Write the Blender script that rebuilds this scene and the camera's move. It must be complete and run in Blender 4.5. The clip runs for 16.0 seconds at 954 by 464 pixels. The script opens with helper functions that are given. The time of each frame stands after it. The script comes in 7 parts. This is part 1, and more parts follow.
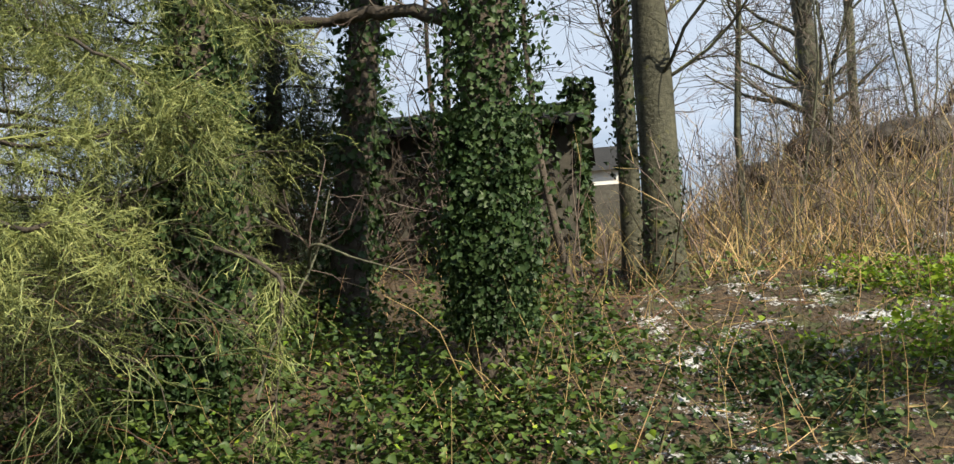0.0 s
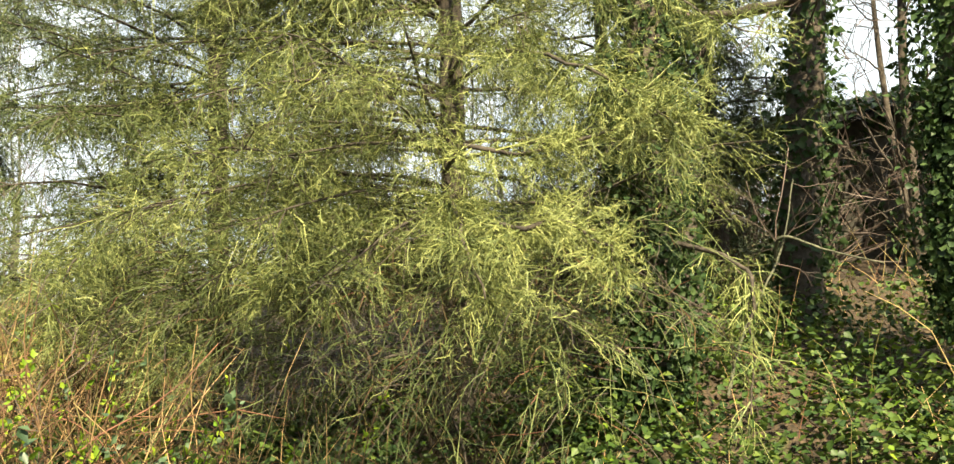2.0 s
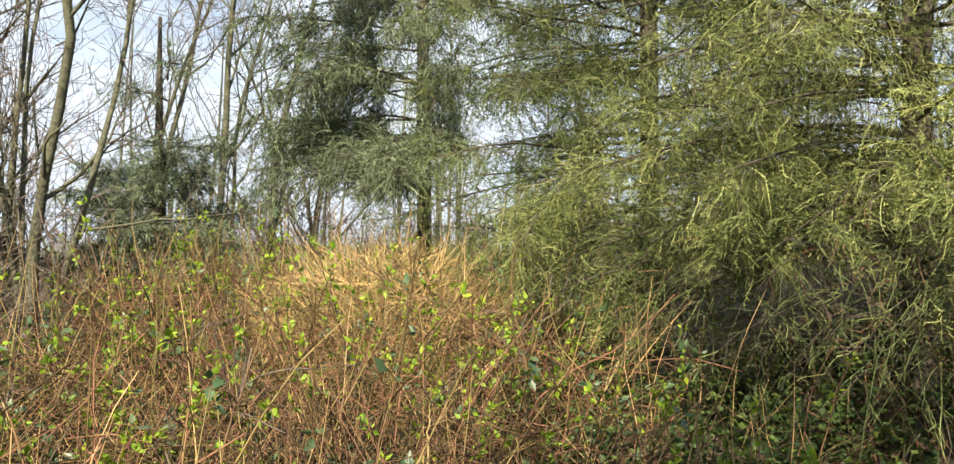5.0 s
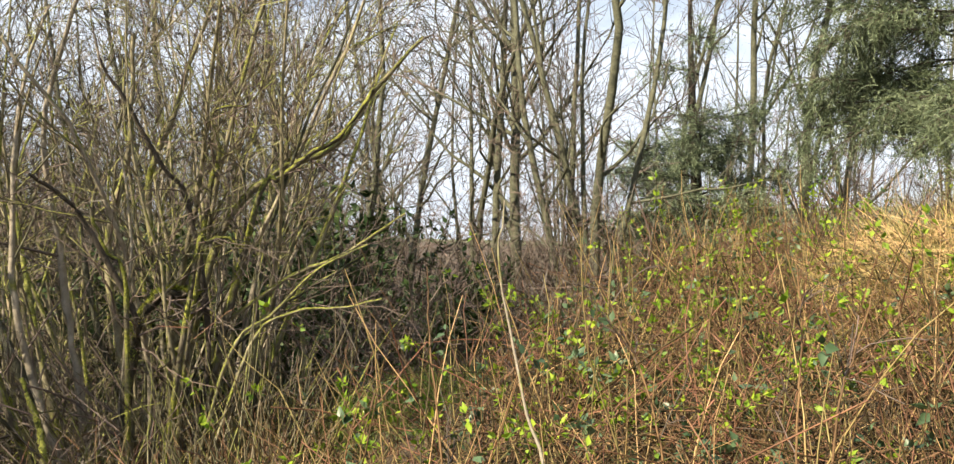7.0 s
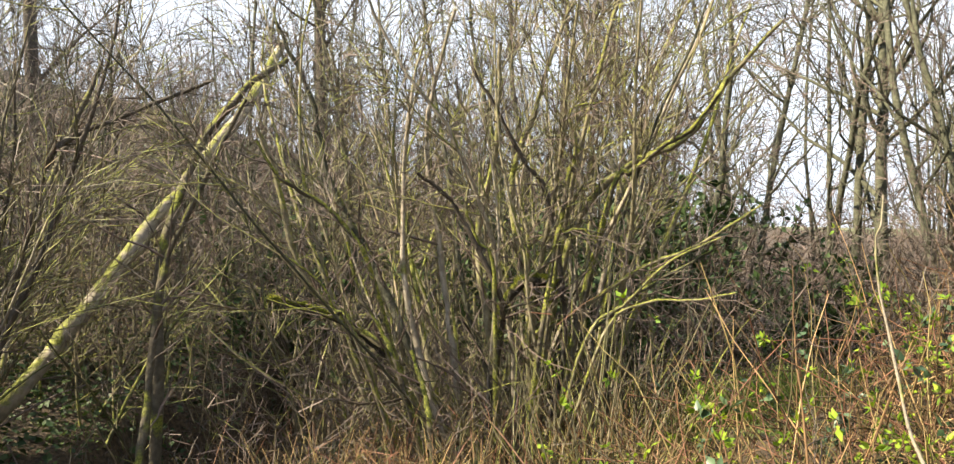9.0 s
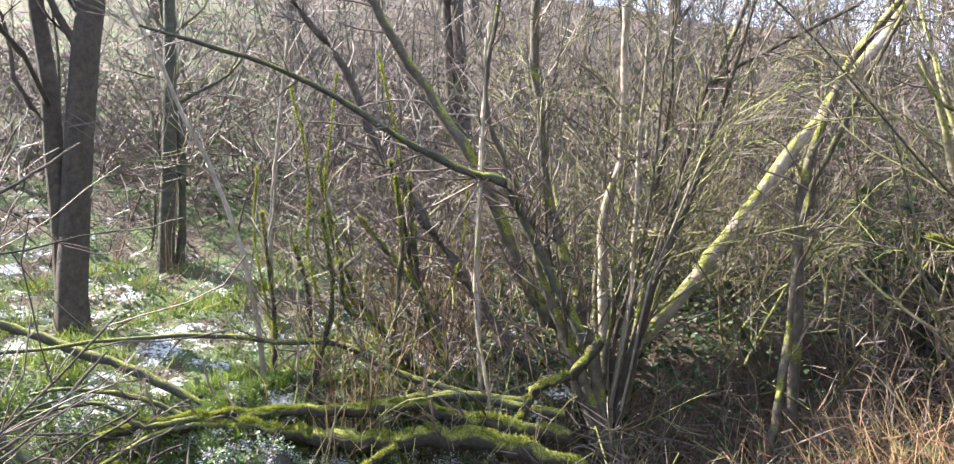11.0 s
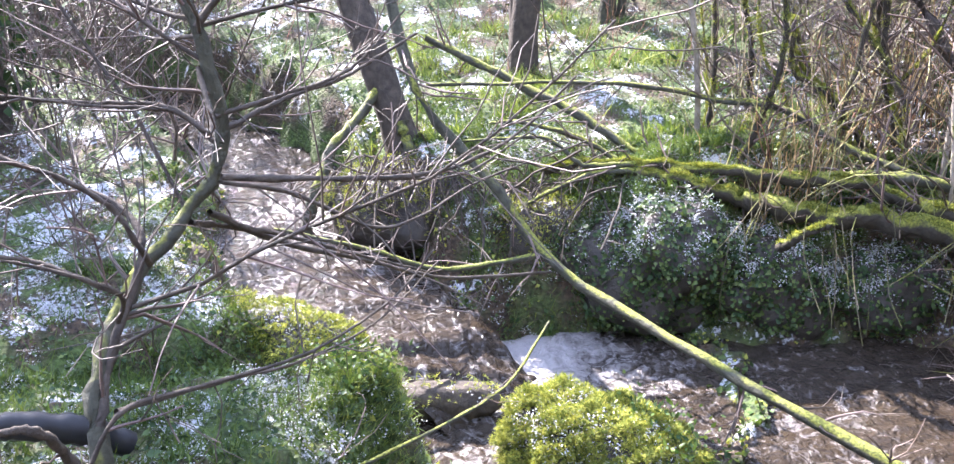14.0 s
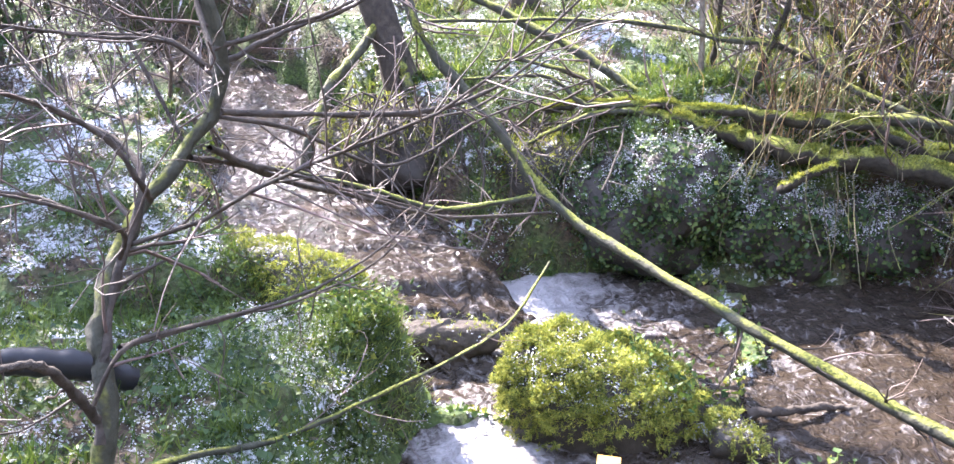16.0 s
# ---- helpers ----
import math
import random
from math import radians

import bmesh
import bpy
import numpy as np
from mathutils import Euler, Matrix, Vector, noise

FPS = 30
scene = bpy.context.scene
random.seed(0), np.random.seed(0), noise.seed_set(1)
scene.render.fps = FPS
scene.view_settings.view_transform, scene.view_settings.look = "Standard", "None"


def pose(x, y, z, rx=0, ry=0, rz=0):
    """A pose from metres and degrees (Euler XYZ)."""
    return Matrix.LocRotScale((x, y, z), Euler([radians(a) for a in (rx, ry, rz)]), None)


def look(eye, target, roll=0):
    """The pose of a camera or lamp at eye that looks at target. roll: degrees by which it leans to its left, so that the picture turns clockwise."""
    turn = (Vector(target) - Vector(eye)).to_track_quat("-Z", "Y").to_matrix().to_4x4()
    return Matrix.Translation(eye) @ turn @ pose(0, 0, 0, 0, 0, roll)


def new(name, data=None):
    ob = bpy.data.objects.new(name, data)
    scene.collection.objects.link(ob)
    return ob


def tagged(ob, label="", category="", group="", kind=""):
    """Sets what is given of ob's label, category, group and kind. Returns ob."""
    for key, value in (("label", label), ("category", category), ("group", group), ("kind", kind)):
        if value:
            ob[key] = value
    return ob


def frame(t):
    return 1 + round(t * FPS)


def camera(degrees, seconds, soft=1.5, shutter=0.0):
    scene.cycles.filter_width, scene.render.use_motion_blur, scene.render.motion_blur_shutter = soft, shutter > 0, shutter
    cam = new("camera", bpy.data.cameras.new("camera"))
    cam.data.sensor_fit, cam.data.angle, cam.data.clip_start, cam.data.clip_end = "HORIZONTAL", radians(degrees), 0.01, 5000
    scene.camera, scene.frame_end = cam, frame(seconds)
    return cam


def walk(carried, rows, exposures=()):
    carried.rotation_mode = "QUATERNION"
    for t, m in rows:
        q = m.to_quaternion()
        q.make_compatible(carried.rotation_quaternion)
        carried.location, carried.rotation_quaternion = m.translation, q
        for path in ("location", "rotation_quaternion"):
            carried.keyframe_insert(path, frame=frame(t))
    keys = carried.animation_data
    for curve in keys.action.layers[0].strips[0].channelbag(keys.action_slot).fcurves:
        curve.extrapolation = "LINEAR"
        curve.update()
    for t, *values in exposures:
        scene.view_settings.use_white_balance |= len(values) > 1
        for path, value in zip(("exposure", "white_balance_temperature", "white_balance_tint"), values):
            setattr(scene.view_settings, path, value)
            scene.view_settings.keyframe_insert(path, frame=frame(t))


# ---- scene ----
cam = camera(60.0, 16.0, soft=1.4)
PATH = [
    (0, (0.001, -0.001, 1.553), (-0.702, 3.924, 1.872), -2.91),
    (0.5, (-0.080, -0.006, 1.545), (-1.354, 3.768, 1.910), -2.90),
    (1, (-0.149, -0.019, 1.543), (-1.923, 3.544, 1.945), -2.51),
    (1.5, (-0.181, -0.043, 1.534), (-2.297, 3.326, 1.952), -2.48),
    (2, (-0.216, -0.074, 1.536), (-2.680, 3.050, 1.945), -2.14),
    (2.5, (-0.237, -0.091, 1.539), (-3.172, 2.602, 1.902), -2.30),
    (3, (-0.224, -0.097, 1.560), (-3.388, 2.329, 1.891), -2.47),
    (3.2, (-0.224, -0.104, 1.559), (-3.443, 2.250, 1.871), -2.45),
    (5.3, (-0.318, -0.379, 1.546), (-4.078, 0.972, 1.735), 0.24),
    (5.5, (-0.322, -0.398, 1.548), (-4.168, 0.688, 1.722), 0.10),
    (6, (-0.311, -0.478, 1.550), (-4.281, -0.013, 1.692), -0.22),
    (6.5, (-0.263, -0.578, 1.549), (-4.258, -0.750, 1.645), -0.56),
    (7, (-0.227, -0.632, 1.553), (-4.170, -1.305, 1.608), -0.51),
    (7.5, (-0.201, -0.652, 1.557), (-4.082, -1.618, 1.606), -0.31),
    (8, (-0.182, -0.675, 1.558), (-3.968, -1.966, 1.580), -0.20),
    (8.2, (-0.172, -0.683, 1.558), (-3.907, -2.115, 1.575), -0.03),
    (10.3, (-0.061, -0.636, 1.639), (-2.165, -4.036, 1.513), -0.74),
    (10.5, (-0.043, -0.661, 1.641), (-1.901, -4.199, 1.466), -0.74),
    (11, (-0.018, -0.715, 1.637), (-1.109, -4.547, 1.290), -0.96),
    (11.5, (0.037, -0.754, 1.610), (-0.366, -4.699, 1.087), -1.06),
    (12, (0.078, -0.789, 1.591), (0.364, -4.720, 0.911), -2.04),
    (12.5, (0.123, -0.791, 1.561), (0.872, -4.623, 0.689), -2.15),
    (13, (0.139, -0.804, 1.549), (1.034, -4.558, 0.499), -1.78),
    (13.5, (0.135, -0.797, 1.529), (1.021, -4.502, 0.309), -1.32),
    (14, (0.128, -0.801, 1.518), (0.956, -4.461, 0.133), -0.76),
    (14.5, (0.127, -0.801, 1.512), (0.931, -4.414, -0.004), -0.60),
    (15, (0.133, -0.807, 1.509), (0.929, -4.376, -0.112), -0.36),
    (15.5, (0.146, -0.815, 1.502), (0.934, -4.378, -0.137), -0.33),
    (16, (0.153, -0.816, 1.502), (0.942, -4.374, -0.146), -0.28),
]
EXPOSURES = [(0.0, 0.88, 6200, 9), (1.0, 1.32, 6800, 7), (2.0, 1.85, 7200, 4), (3.2, 1.82, 6800, 5), (5.5, 1.45, 6600, 9), (8.2, 1.48, 6800, 10), (10.3, 2.5, 6000, 13), (11.2, 2.75, 5500, 19), (11.6, 3.1, 5250, 22), (12.5, 2.9, 5150, 25), (13.5, 3.05, 5250, 26), (16.0, 3.18, 5350, 28)]
walk(cam, [(t, look(eye, target, roll)) for t, eye, target, roll in PATH], EXPOSURES)

# ---- sky and sun ----
SUN_YAW, SUN_UP = 229.0, 39.0   # the sun stands this far to the left of +y, and this high
sun_way = Vector((-math.sin(radians(SUN_YAW)) * math.cos(radians(SUN_UP)),
                  math.cos(radians(SUN_YAW)) * math.cos(radians(SUN_UP)), math.sin(radians(SUN_UP))))
world = bpy.data.worlds.new("sky")
scene.world = world
world.use_nodes = True
wt = world.node_tree
wt.nodes.clear()


def wnode(kind, **values):
    n = wt.nodes.new(kind)
    for key, value in values.items():
        n.inputs[key].default_value = value
    return n


sky = wt.nodes.new("ShaderNodeTexSky")
sky.sky_type = "NISHITA"
sky.sun_disc = False
sky.sun_elevation = radians(SUN_UP)
sky.sun_rotation = radians(-SUN_YAW)
sky.air_density, sky.dust_density, sky.ozone_density = 1.0, 1.2, 1.0
coords = wt.nodes.new("ShaderNodeTexCoord")
stretch = wt.nodes.new("ShaderNodeMapping")
stretch.inputs["Scale"].default_value = (1.0, 1.0, 2.4)
clouds = wnode("ShaderNodeTexNoise", Scale=2.6, Detail=7.0, Roughness=0.58)
ramp = wt.nodes.new("ShaderNodeValToRGB")
ramp.color_ramp.elements[0].position, ramp.color_ramp.elements[1].position = 0.27, 0.50
cloud_mix = wt.nodes.new("ShaderNodeMix")
cloud_mix.data_type = "RGBA"
cloud_mix.inputs["B"].default_value = (6.7, 7.5, 8.6, 1)
back = wnode("ShaderNodeBackground", Strength=0.055)
out = wt.nodes.new("ShaderNodeOutputWorld")
wt.links.new(coords.outputs["Generated"], stretch.inputs["Vector"])
wt.links.new(stretch.outputs["Vector"], clouds.inputs["Vector"])
wt.links.new(clouds.outputs["Fac"], ramp.inputs["Fac"])
wt.links.new(ramp.outputs["Color"], cloud_mix.inputs["Factor"])
wt.links.new(sky.outputs["Color"], cloud_mix.inputs["A"])
wt.links.new(cloud_mix.outputs["Result"], back.inputs["Color"])
wt.links.new(back.outputs["Background"], out.inputs["Surface"])
sun_data = bpy.data.lights.new("sun", "SUN")
sun_data.energy, sun_data.angle, sun_data.color = 5.0, radians(0.53), (1.0, 0.87, 0.64)
sun = new("sun", sun_data)
sun.matrix_world = look(Vector((0, 0, 30)) + sun_way * 20, (0, 0, 30))

# ---- materials ----


def shade(name, base, vary=None, rough=0.8, scale=12.0, relief=0.0, island=0.0, thin=0.0, moss=0.0, gloss=0.35, fine=0.0):
    """A surface: two colours mixed by noise at two scales, a lighter or darker tone for each separate piece, light through thin leaves,
    and moss where the surface faces up."""
    m = bpy.data.materials.new(name)
    m.use_nodes = True
    t = m.node_tree
    t.nodes.clear()
    made = {}

    def node(kind, **values):
        n = t.nodes.new(kind)
        for key, value in values.items():
            n.inputs[key].default_value = value
        return n

    def mix(factor, a, b, blend="MIX"):
        n = t.nodes.new("ShaderNodeMix")
        n.data_type, n.blend_type = "RGBA", blend
        for key, value in (("Factor", factor), ("A", a), ("B", b)):
            if isinstance(value, (int, float)):
                n.inputs[key].default_value = value
            elif isinstance(value, tuple):
                n.inputs[key].default_value = (*value, 1)
            else:
                t.links.new(value, n.inputs[key])
        return n.outputs["Result"]

    def span(value, low, high, a=0.0, b=1.0):
        n = t.nodes.new("ShaderNodeMapRange")
        t.links.new(value, n.inputs["Value"])
        for key, v in (("From Min", low), ("From Max", high), ("To Min", a), ("To Max", b)):
            n.inputs[key].default_value = v
        return n.outputs["Result"]

    place = t.nodes.new("ShaderNodeTexCoord").outputs["Object"]
    coarse = node("ShaderNodeTexNoise", Scale=scale * 0.22, Detail=3.0)
    grain = node("ShaderNodeTexNoise", Scale=scale, Detail=6.0, Roughness=0.65)
    for n in (coarse, grain):
        t.links.new(place, n.inputs["Vector"])
    vary = vary or tuple(0.6 * v for v in base)
    colour = mix(span(grain.outputs["Fac"], 0.32, 0.68), base, vary)
    colour = mix(span(coarse.outputs["Fac"], 0.3, 0.7, 0.0, 0.45), colour, tuple(0.55 * v for v in vary))
    if island:
        piece = t.nodes.new("ShaderNodeNewGeometry").outputs["Random Per Island"]
        tone = t.nodes.new("ShaderNodeHueSaturation")
        t.links.new(span(piece, 0, 1, 1 - island, 1 + island), tone.inputs["Value"])
        t.links.new(span(piece, 0, 1, 0.5 + island * 0.07, 0.5 - island * 0.05), tone.inputs["Hue"])
        t.links.new(colour, tone.inputs["Color"])
        colour = tone.outputs["Color"]
    if moss:
        facing = t.nodes.new("ShaderNodeSeparateXYZ")
        t.links.new(t.nodes.new("ShaderNodeNewGeometry").outputs["Normal"], facing.inputs["Vector"])
        patch = node("ShaderNodeTexNoise", Scale=7.0, Detail=6.0)
        t.links.new(place, patch.inputs["Vector"])
        both = t.nodes.new("ShaderNodeMath")
        both.operation = "MULTIPLY_ADD"
        both.inputs[1].default_value = 0.35
        t.links.new(facing.outputs["Z"], both.inputs[0])
        t.links.new(patch.outputs["Fac"], both.inputs[2])
        tuft = node("ShaderNodeTexNoise", Scale=90.0, Detail=3.0)
        t.links.new(place, tuft.inputs["Vector"])
        green = mix(span(tuft.outputs["Fac"], 0.35, 0.65), (0.075, 0.085, 0.017), (0.26, 0.27, 0.045))
        colour = mix(span(both.outputs["Value"], 0.66 - 0.3 * moss, 0.80 - 0.3 * moss), colour, green)
    shader = node("ShaderNodeBsdfPrincipled", Roughness=rough)
    shader.inputs["Specular IOR Level"].default_value = gloss
    t.links.new(colour, shader.inputs["Base Color"])
    if relief:
        bump = node("ShaderNodeBump", Strength=min(1.0, relief), Distance=0.02)
        t.links.new(grain.outputs["Fac"], bump.inputs["Height"])
        t.links.new(bump.outputs["Normal"], shader.inputs["Normal"])
    last = shader.outputs["BSDF"]
    if thin:
        glow = t.nodes.new("ShaderNodeBsdfTranslucent")
        t.links.new(mix(1.0, colour, (1.0, 1.0, 0.55), "MULTIPLY"), glow.inputs["Color"])
        both = node("ShaderNodeMixShader", Fac=thin)
        t.links.new(last, both.inputs[1])
        t.links.new(glow.outputs["BSDF"], both.inputs[2])
        last = both.outputs["Shader"]
    t.links.new(last, t.nodes.new("ShaderNodeOutputMaterial").inputs["Surface"])
    return m


BARK = shade("bark", (0.115, 0.095, 0.075), (0.05, 0.042, 0.035), 0.9, 22, 0.9)
BARK_GREY = shade("grey_bark", (0.16, 0.165, 0.11), (0.06, 0.062, 0.044), 0.85, 26, 0.8)
BARK_MOSS = shade("mossy_bark", (0.105, 0.105, 0.072), (0.04, 0.04, 0.028), 0.8, 24, 0.9, moss=0.07)
HAZEL_MOSS = shade("mossy_hazel_bark", (0.15, 0.13, 0.095), (0.06, 0.05, 0.038), 0.8, 22, 0.9, moss=0.38)
MOSS_WOOD = shade("thick_moss_on_wood", (0.075, 0.064, 0.046), (0.03, 0.027, 0.02), 0.95, 26, 0.9, moss=0.17)
BIRCH = shade("pale_bark", (0.42, 0.37, 0.30), (0.20, 0.17, 0.13), 0.75, 18, 0.6, moss=0.22)
TWIG = shade("bare_twigs", (0.17, 0.13, 0.108), (0.075, 0.056, 0.047), 0.6, 9, 0.0, island=0.5, gloss=0.4)
HAZEL = shade("mossy_hazel_stems", (0.32, 0.285, 0.185), (0.11, 0.095, 0.06), 0.7, 20, 0.5, island=0.5, moss=0.58)
MOSS_STEM = shade("moss_sleeved_stem", (0.16, 0.14, 0.10), (0.06, 0.05, 0.036), 0.85, 22, 0.9, moss=0.8)
TWIG_PALE = shade("pale_hazel_stems", (0.285, 0.25, 0.162), (0.10, 0.088, 0.055), 0.6, 16, 0.3, island=0.55, moss=0.36)
IVY = shade("ivy_leaves", (0.058, 0.10, 0.034), (0.032, 0.058, 0.022), 0.5, 6, island=0.4, thin=0.14, gloss=0.22)
LEAF_LIME = shade("fresh_spring_leaves", (0.26, 0.36, 0.03), (0.17, 0.28, 0.025), 0.55, 6, island=0.35, thin=0.35)
LEAF_HERB = shade("green_herb_leaves", (0.105, 0.165, 0.036), (0.055, 0.092, 0.022), 0.5, 5, island=0.45, thin=0.25)
LEAF_BANK = shade("bank_herb_leaves", (0.14, 0.20, 0.06), (0.075, 0.115, 0.034), 0.5, 5, island=0.45, thin=0.25)
LEAF_BLUE = shade("bramble_leaves", (0.085, 0.14, 0.075), (0.05, 0.09, 0.042), 0.45, 6, island=0.4, thin=0.15, gloss=0.5)
NEEDLE = shade("conifer_needles", (0.155, 0.185, 0.058), (0.068, 0.086, 0.027), 0.6, 3, island=0.45, thin=0.2)
NEEDLE_TIP = shade("pale_conifer_shoots", (0.335, 0.37, 0.14), (0.19, 0.222, 0.075), 0.55, 4, island=0.35, thin=0.15)
NEEDLE_GREEN = shade("green_conifer_needles", (0.15, 0.19, 0.072), (0.08, 0.105, 0.04), 0.6, 3, island=0.45, thin=0.15)
SNOW = shade("melting_snow", (0.60, 0.60, 0.59), (0.44, 0.445, 0.44), 0.6, 30, 0.3)
NEEDLE_GREY = shade("grey_green_spruce_needles", (0.25, 0.31, 0.20), (0.14, 0.18, 0.11), 0.6, 3, island=0.45, thin=0.1)
NEEDLE_DARK = shade("dark_spruce_needles", (0.12, 0.155, 0.085), (0.06, 0.08, 0.045), 0.6, 3, island=0.5, thin=0.1)
STRAW = shade("dead_straw", (0.50, 0.38, 0.18), (0.32, 0.225, 0.10), 0.7, 5, island=0.5, thin=0.1)
RUST = shade("rust_brown_stems", (0.20, 0.120, 0.058), (0.07, 0.041, 0.022), 0.7, 5, island=0.7)
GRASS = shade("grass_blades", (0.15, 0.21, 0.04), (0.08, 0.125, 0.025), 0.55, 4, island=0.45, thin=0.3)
# lighter copy of the grass colour, for blades that look sunlit
GRASS_LIT = shade("sunlit_grass", (0.26, 0.32, 0.08), (0.13, 0.18, 0.04), 0.55, 4, island=0.45, thin=0.35)
MOSS = shade("moss_cushion", (0.43, 0.45, 0.085), (0.16, 0.19, 0.036), 0.8, 14, 0.0, island=0.55, thin=0.3)
STONE = shade("dark_wet_stone", (0.075, 0.065, 0.052), (0.035, 0.03, 0.025), 0.5, 14, 0.9)
SLATE = shade("dark_roof", (0.03, 0.03, 0.03), (0.018, 0.018, 0.02), 0.95, 10, 0.4)
WALL_STONE = shade("rubble_wall", (0.11, 0.105, 0.085), (0.055, 0.05, 0.045), 0.9, 6, 0.8)
RENDER_WHITE = shade("white_render", (0.80, 0.79, 0.76), (0.70, 0.69, 0.66), 0.8, 3, 0.2)
PAINT_YELLOW = shade("yellow_paint", (0.50, 0.32, 0.06), (0.38, 0.24, 0.05), 0.6, 12, 0.2)
RUBBER = shade("black_pipe", (0.025, 0.026, 0.03), (0.018, 0.018, 0.02), 0.4, 8, 0.1)

# ---- mesh tools ----
rng = np.random.default_rng(11)


def unit(v):
    return v / np.maximum(np.linalg.norm(v, axis=-1, keepdims=True), 1e-9)


def to_mesh(name, pieces, smooth=True):
    """One mesh from pieces (verts, faces, material): faces is an array of triangles or quads."""
    me = bpy.data.meshes.new(name)
    mats, vs, loops, totals, which, base = [], [], [], [], [], 0
    for v, fc, mat in pieces:
        if mat not in mats:
            mats.append(mat)
        vs.append(v.reshape(-1, 3))
        loops.append((fc + base).ravel())
        totals.append(np.full(len(fc), fc.shape[1]))
        which.append(np.full(len(fc), mats.index(mat)))
        base += len(vs[-1])
    vs, loops, totals, which = (np.concatenate(a) for a in (vs, loops, totals, which))
    me.vertices.add(len(vs))
    me.vertices.foreach_set("co", vs.astype(np.float32).ravel())
    me.loops.add(len(loops))
    me.loops.foreach_set("vertex_index", loops.astype(np.int32))
    me.polygons.add(len(totals))
    me.polygons.foreach_set("loop_start", np.r_[0, np.cumsum(totals)[:-1]].astype(np.int32))
    me.polygons.foreach_set("material_index", which.astype(np.int32))
    me.polygons.foreach_set("use_smooth", np.full(len(totals), smooth))
    for mat in mats:
        me.materials.append(mat)
    me.update(calc_edges=True)
    return me


def thing(name, label, category, group="", kind="", at=(0, 0, 0)):
    ob = new(name)
    ob.location = at
    return tagged(ob, label, category, group, kind)


def part(name, pieces, parent, label="", kind="", smooth=True):
    """One mesh object under a thing or a part; pieces are in world metres."""
    ob = new(name, to_mesh(name, pieces, smooth))
    ob.parent = parent
    if parent.parent is None:
        ob.matrix_parent_inverse = Matrix.Translation(-Vector(parent.location))
    return tagged(ob, label, kind=kind)


def solo(name, pieces, label, category, group="", kind="", smooth=True):
    return tagged(new(name, to_mesh(name, pieces, smooth)), label, category, group, kind)


def tubes(p, r, mat, sides=5, lump=0.0):
    """Tapered round stems along polylines p (n, k, 3) with radii r (n, k)."""
    n, k, _ = p.shape
    ahead = unit(np.gradient(p, axis=1))
    ref = np.where(np.abs(ahead[..., 2:]) > 0.8, np.array([1.0, 0.15, 0.0]), np.array([0.1, 0.0, 1.0]))
    side = unit(np.cross(ahead, ref))
    above = np.cross(side, ahead)
    turn = np.linspace(0, 2 * np.pi, sides, endpoint=False)
    ring = side[:, :, None] * np.cos(turn)[:, None] + above[:, :, None] * np.sin(turn)[:, None]
    rr = r[..., None, None]
    if lump:
        rr = rr * (1 + lump * rng.standard_normal((n, k, sides, 1)))
    v = p[:, :, None] + ring * rr
    idx = np.arange(n * k * sides).reshape(n, k, sides)
    a, b = idx[:, :-1], idx[:, 1:]
    quads = np.stack([a, np.roll(a, -1, 2), np.roll(b, -1, 2), b], -1).reshape(-1, 4)
    return v.reshape(-1, 3), quads, mat


def run(start, way, length, k=6, wig=0.15, lift=0.0, r=None):
    """Polylines that wander from start along way; lift bends them up, or down when negative."""
    n = len(start)
    length = np.broadcast_to(length, (n,))
    p = np.empty((n, k, 3))
    p[:, 0] = start
    d = unit(np.asarray(way, float))
    for i in range(1, k):
        d = d + rng.standard_normal((n, 3)) * wig
        d[:, 2] += np.broadcast_to(lift, (n,))
        d = unit(d)
        p[:, i] = p[:, i - 1] + d * (length / (k - 1))[:, None]
    return p


def along(p, t):
    """The places and headings at the shares t of polylines p, one for each."""
    k = p.shape[1]
    x = np.clip(t, 0, 0.9999) * (k - 1)
    i = x.astype(int)
    w = (x - i)[:, None]
    row = np.arange(len(p))
    a, b = p[row, i], p[row, i + 1]
    return a * (1 - w) + b * w, unit(b - a)


def offshoots(p, r, count, length, angle=50, low=0.25, k=5, wig=0.15, lift=0.0, thin=0.5, high=1.0, flat=0.0):
    """Side shoots of the polylines p: count in all, spread by the parents' lengths."""
    size = np.linalg.norm(p[:, -1] - p[:, 0], axis=1)
    who = rng.choice(len(p), count, p=size / size.sum())
    t = low + (high - low) * rng.random(count)
    at, d = along(p[who], t)
    across = rng.standard_normal((count, 3))
    across[:, 2] *= 1 - flat
    across = unit(across - (across * d).sum(1, keepdims=True) * d)
    a = np.radians(angle) * (0.6 + 0.8 * rng.random(count))[:, None]
    way = d * np.cos(a) + across * np.sin(a)
    lo, hi = length
    size = (lo + (hi - lo) * rng.random(count)) * (1.15 - 0.5 * t)
    q = run(at, way, size, k, wig, lift)
    x = np.clip(t, 0, 0.9999) * (r.shape[1] - 1)
    base = r[who, x.astype(int)] * thin
    return q, base[:, None] * np.linspace(1, 0.25, k)


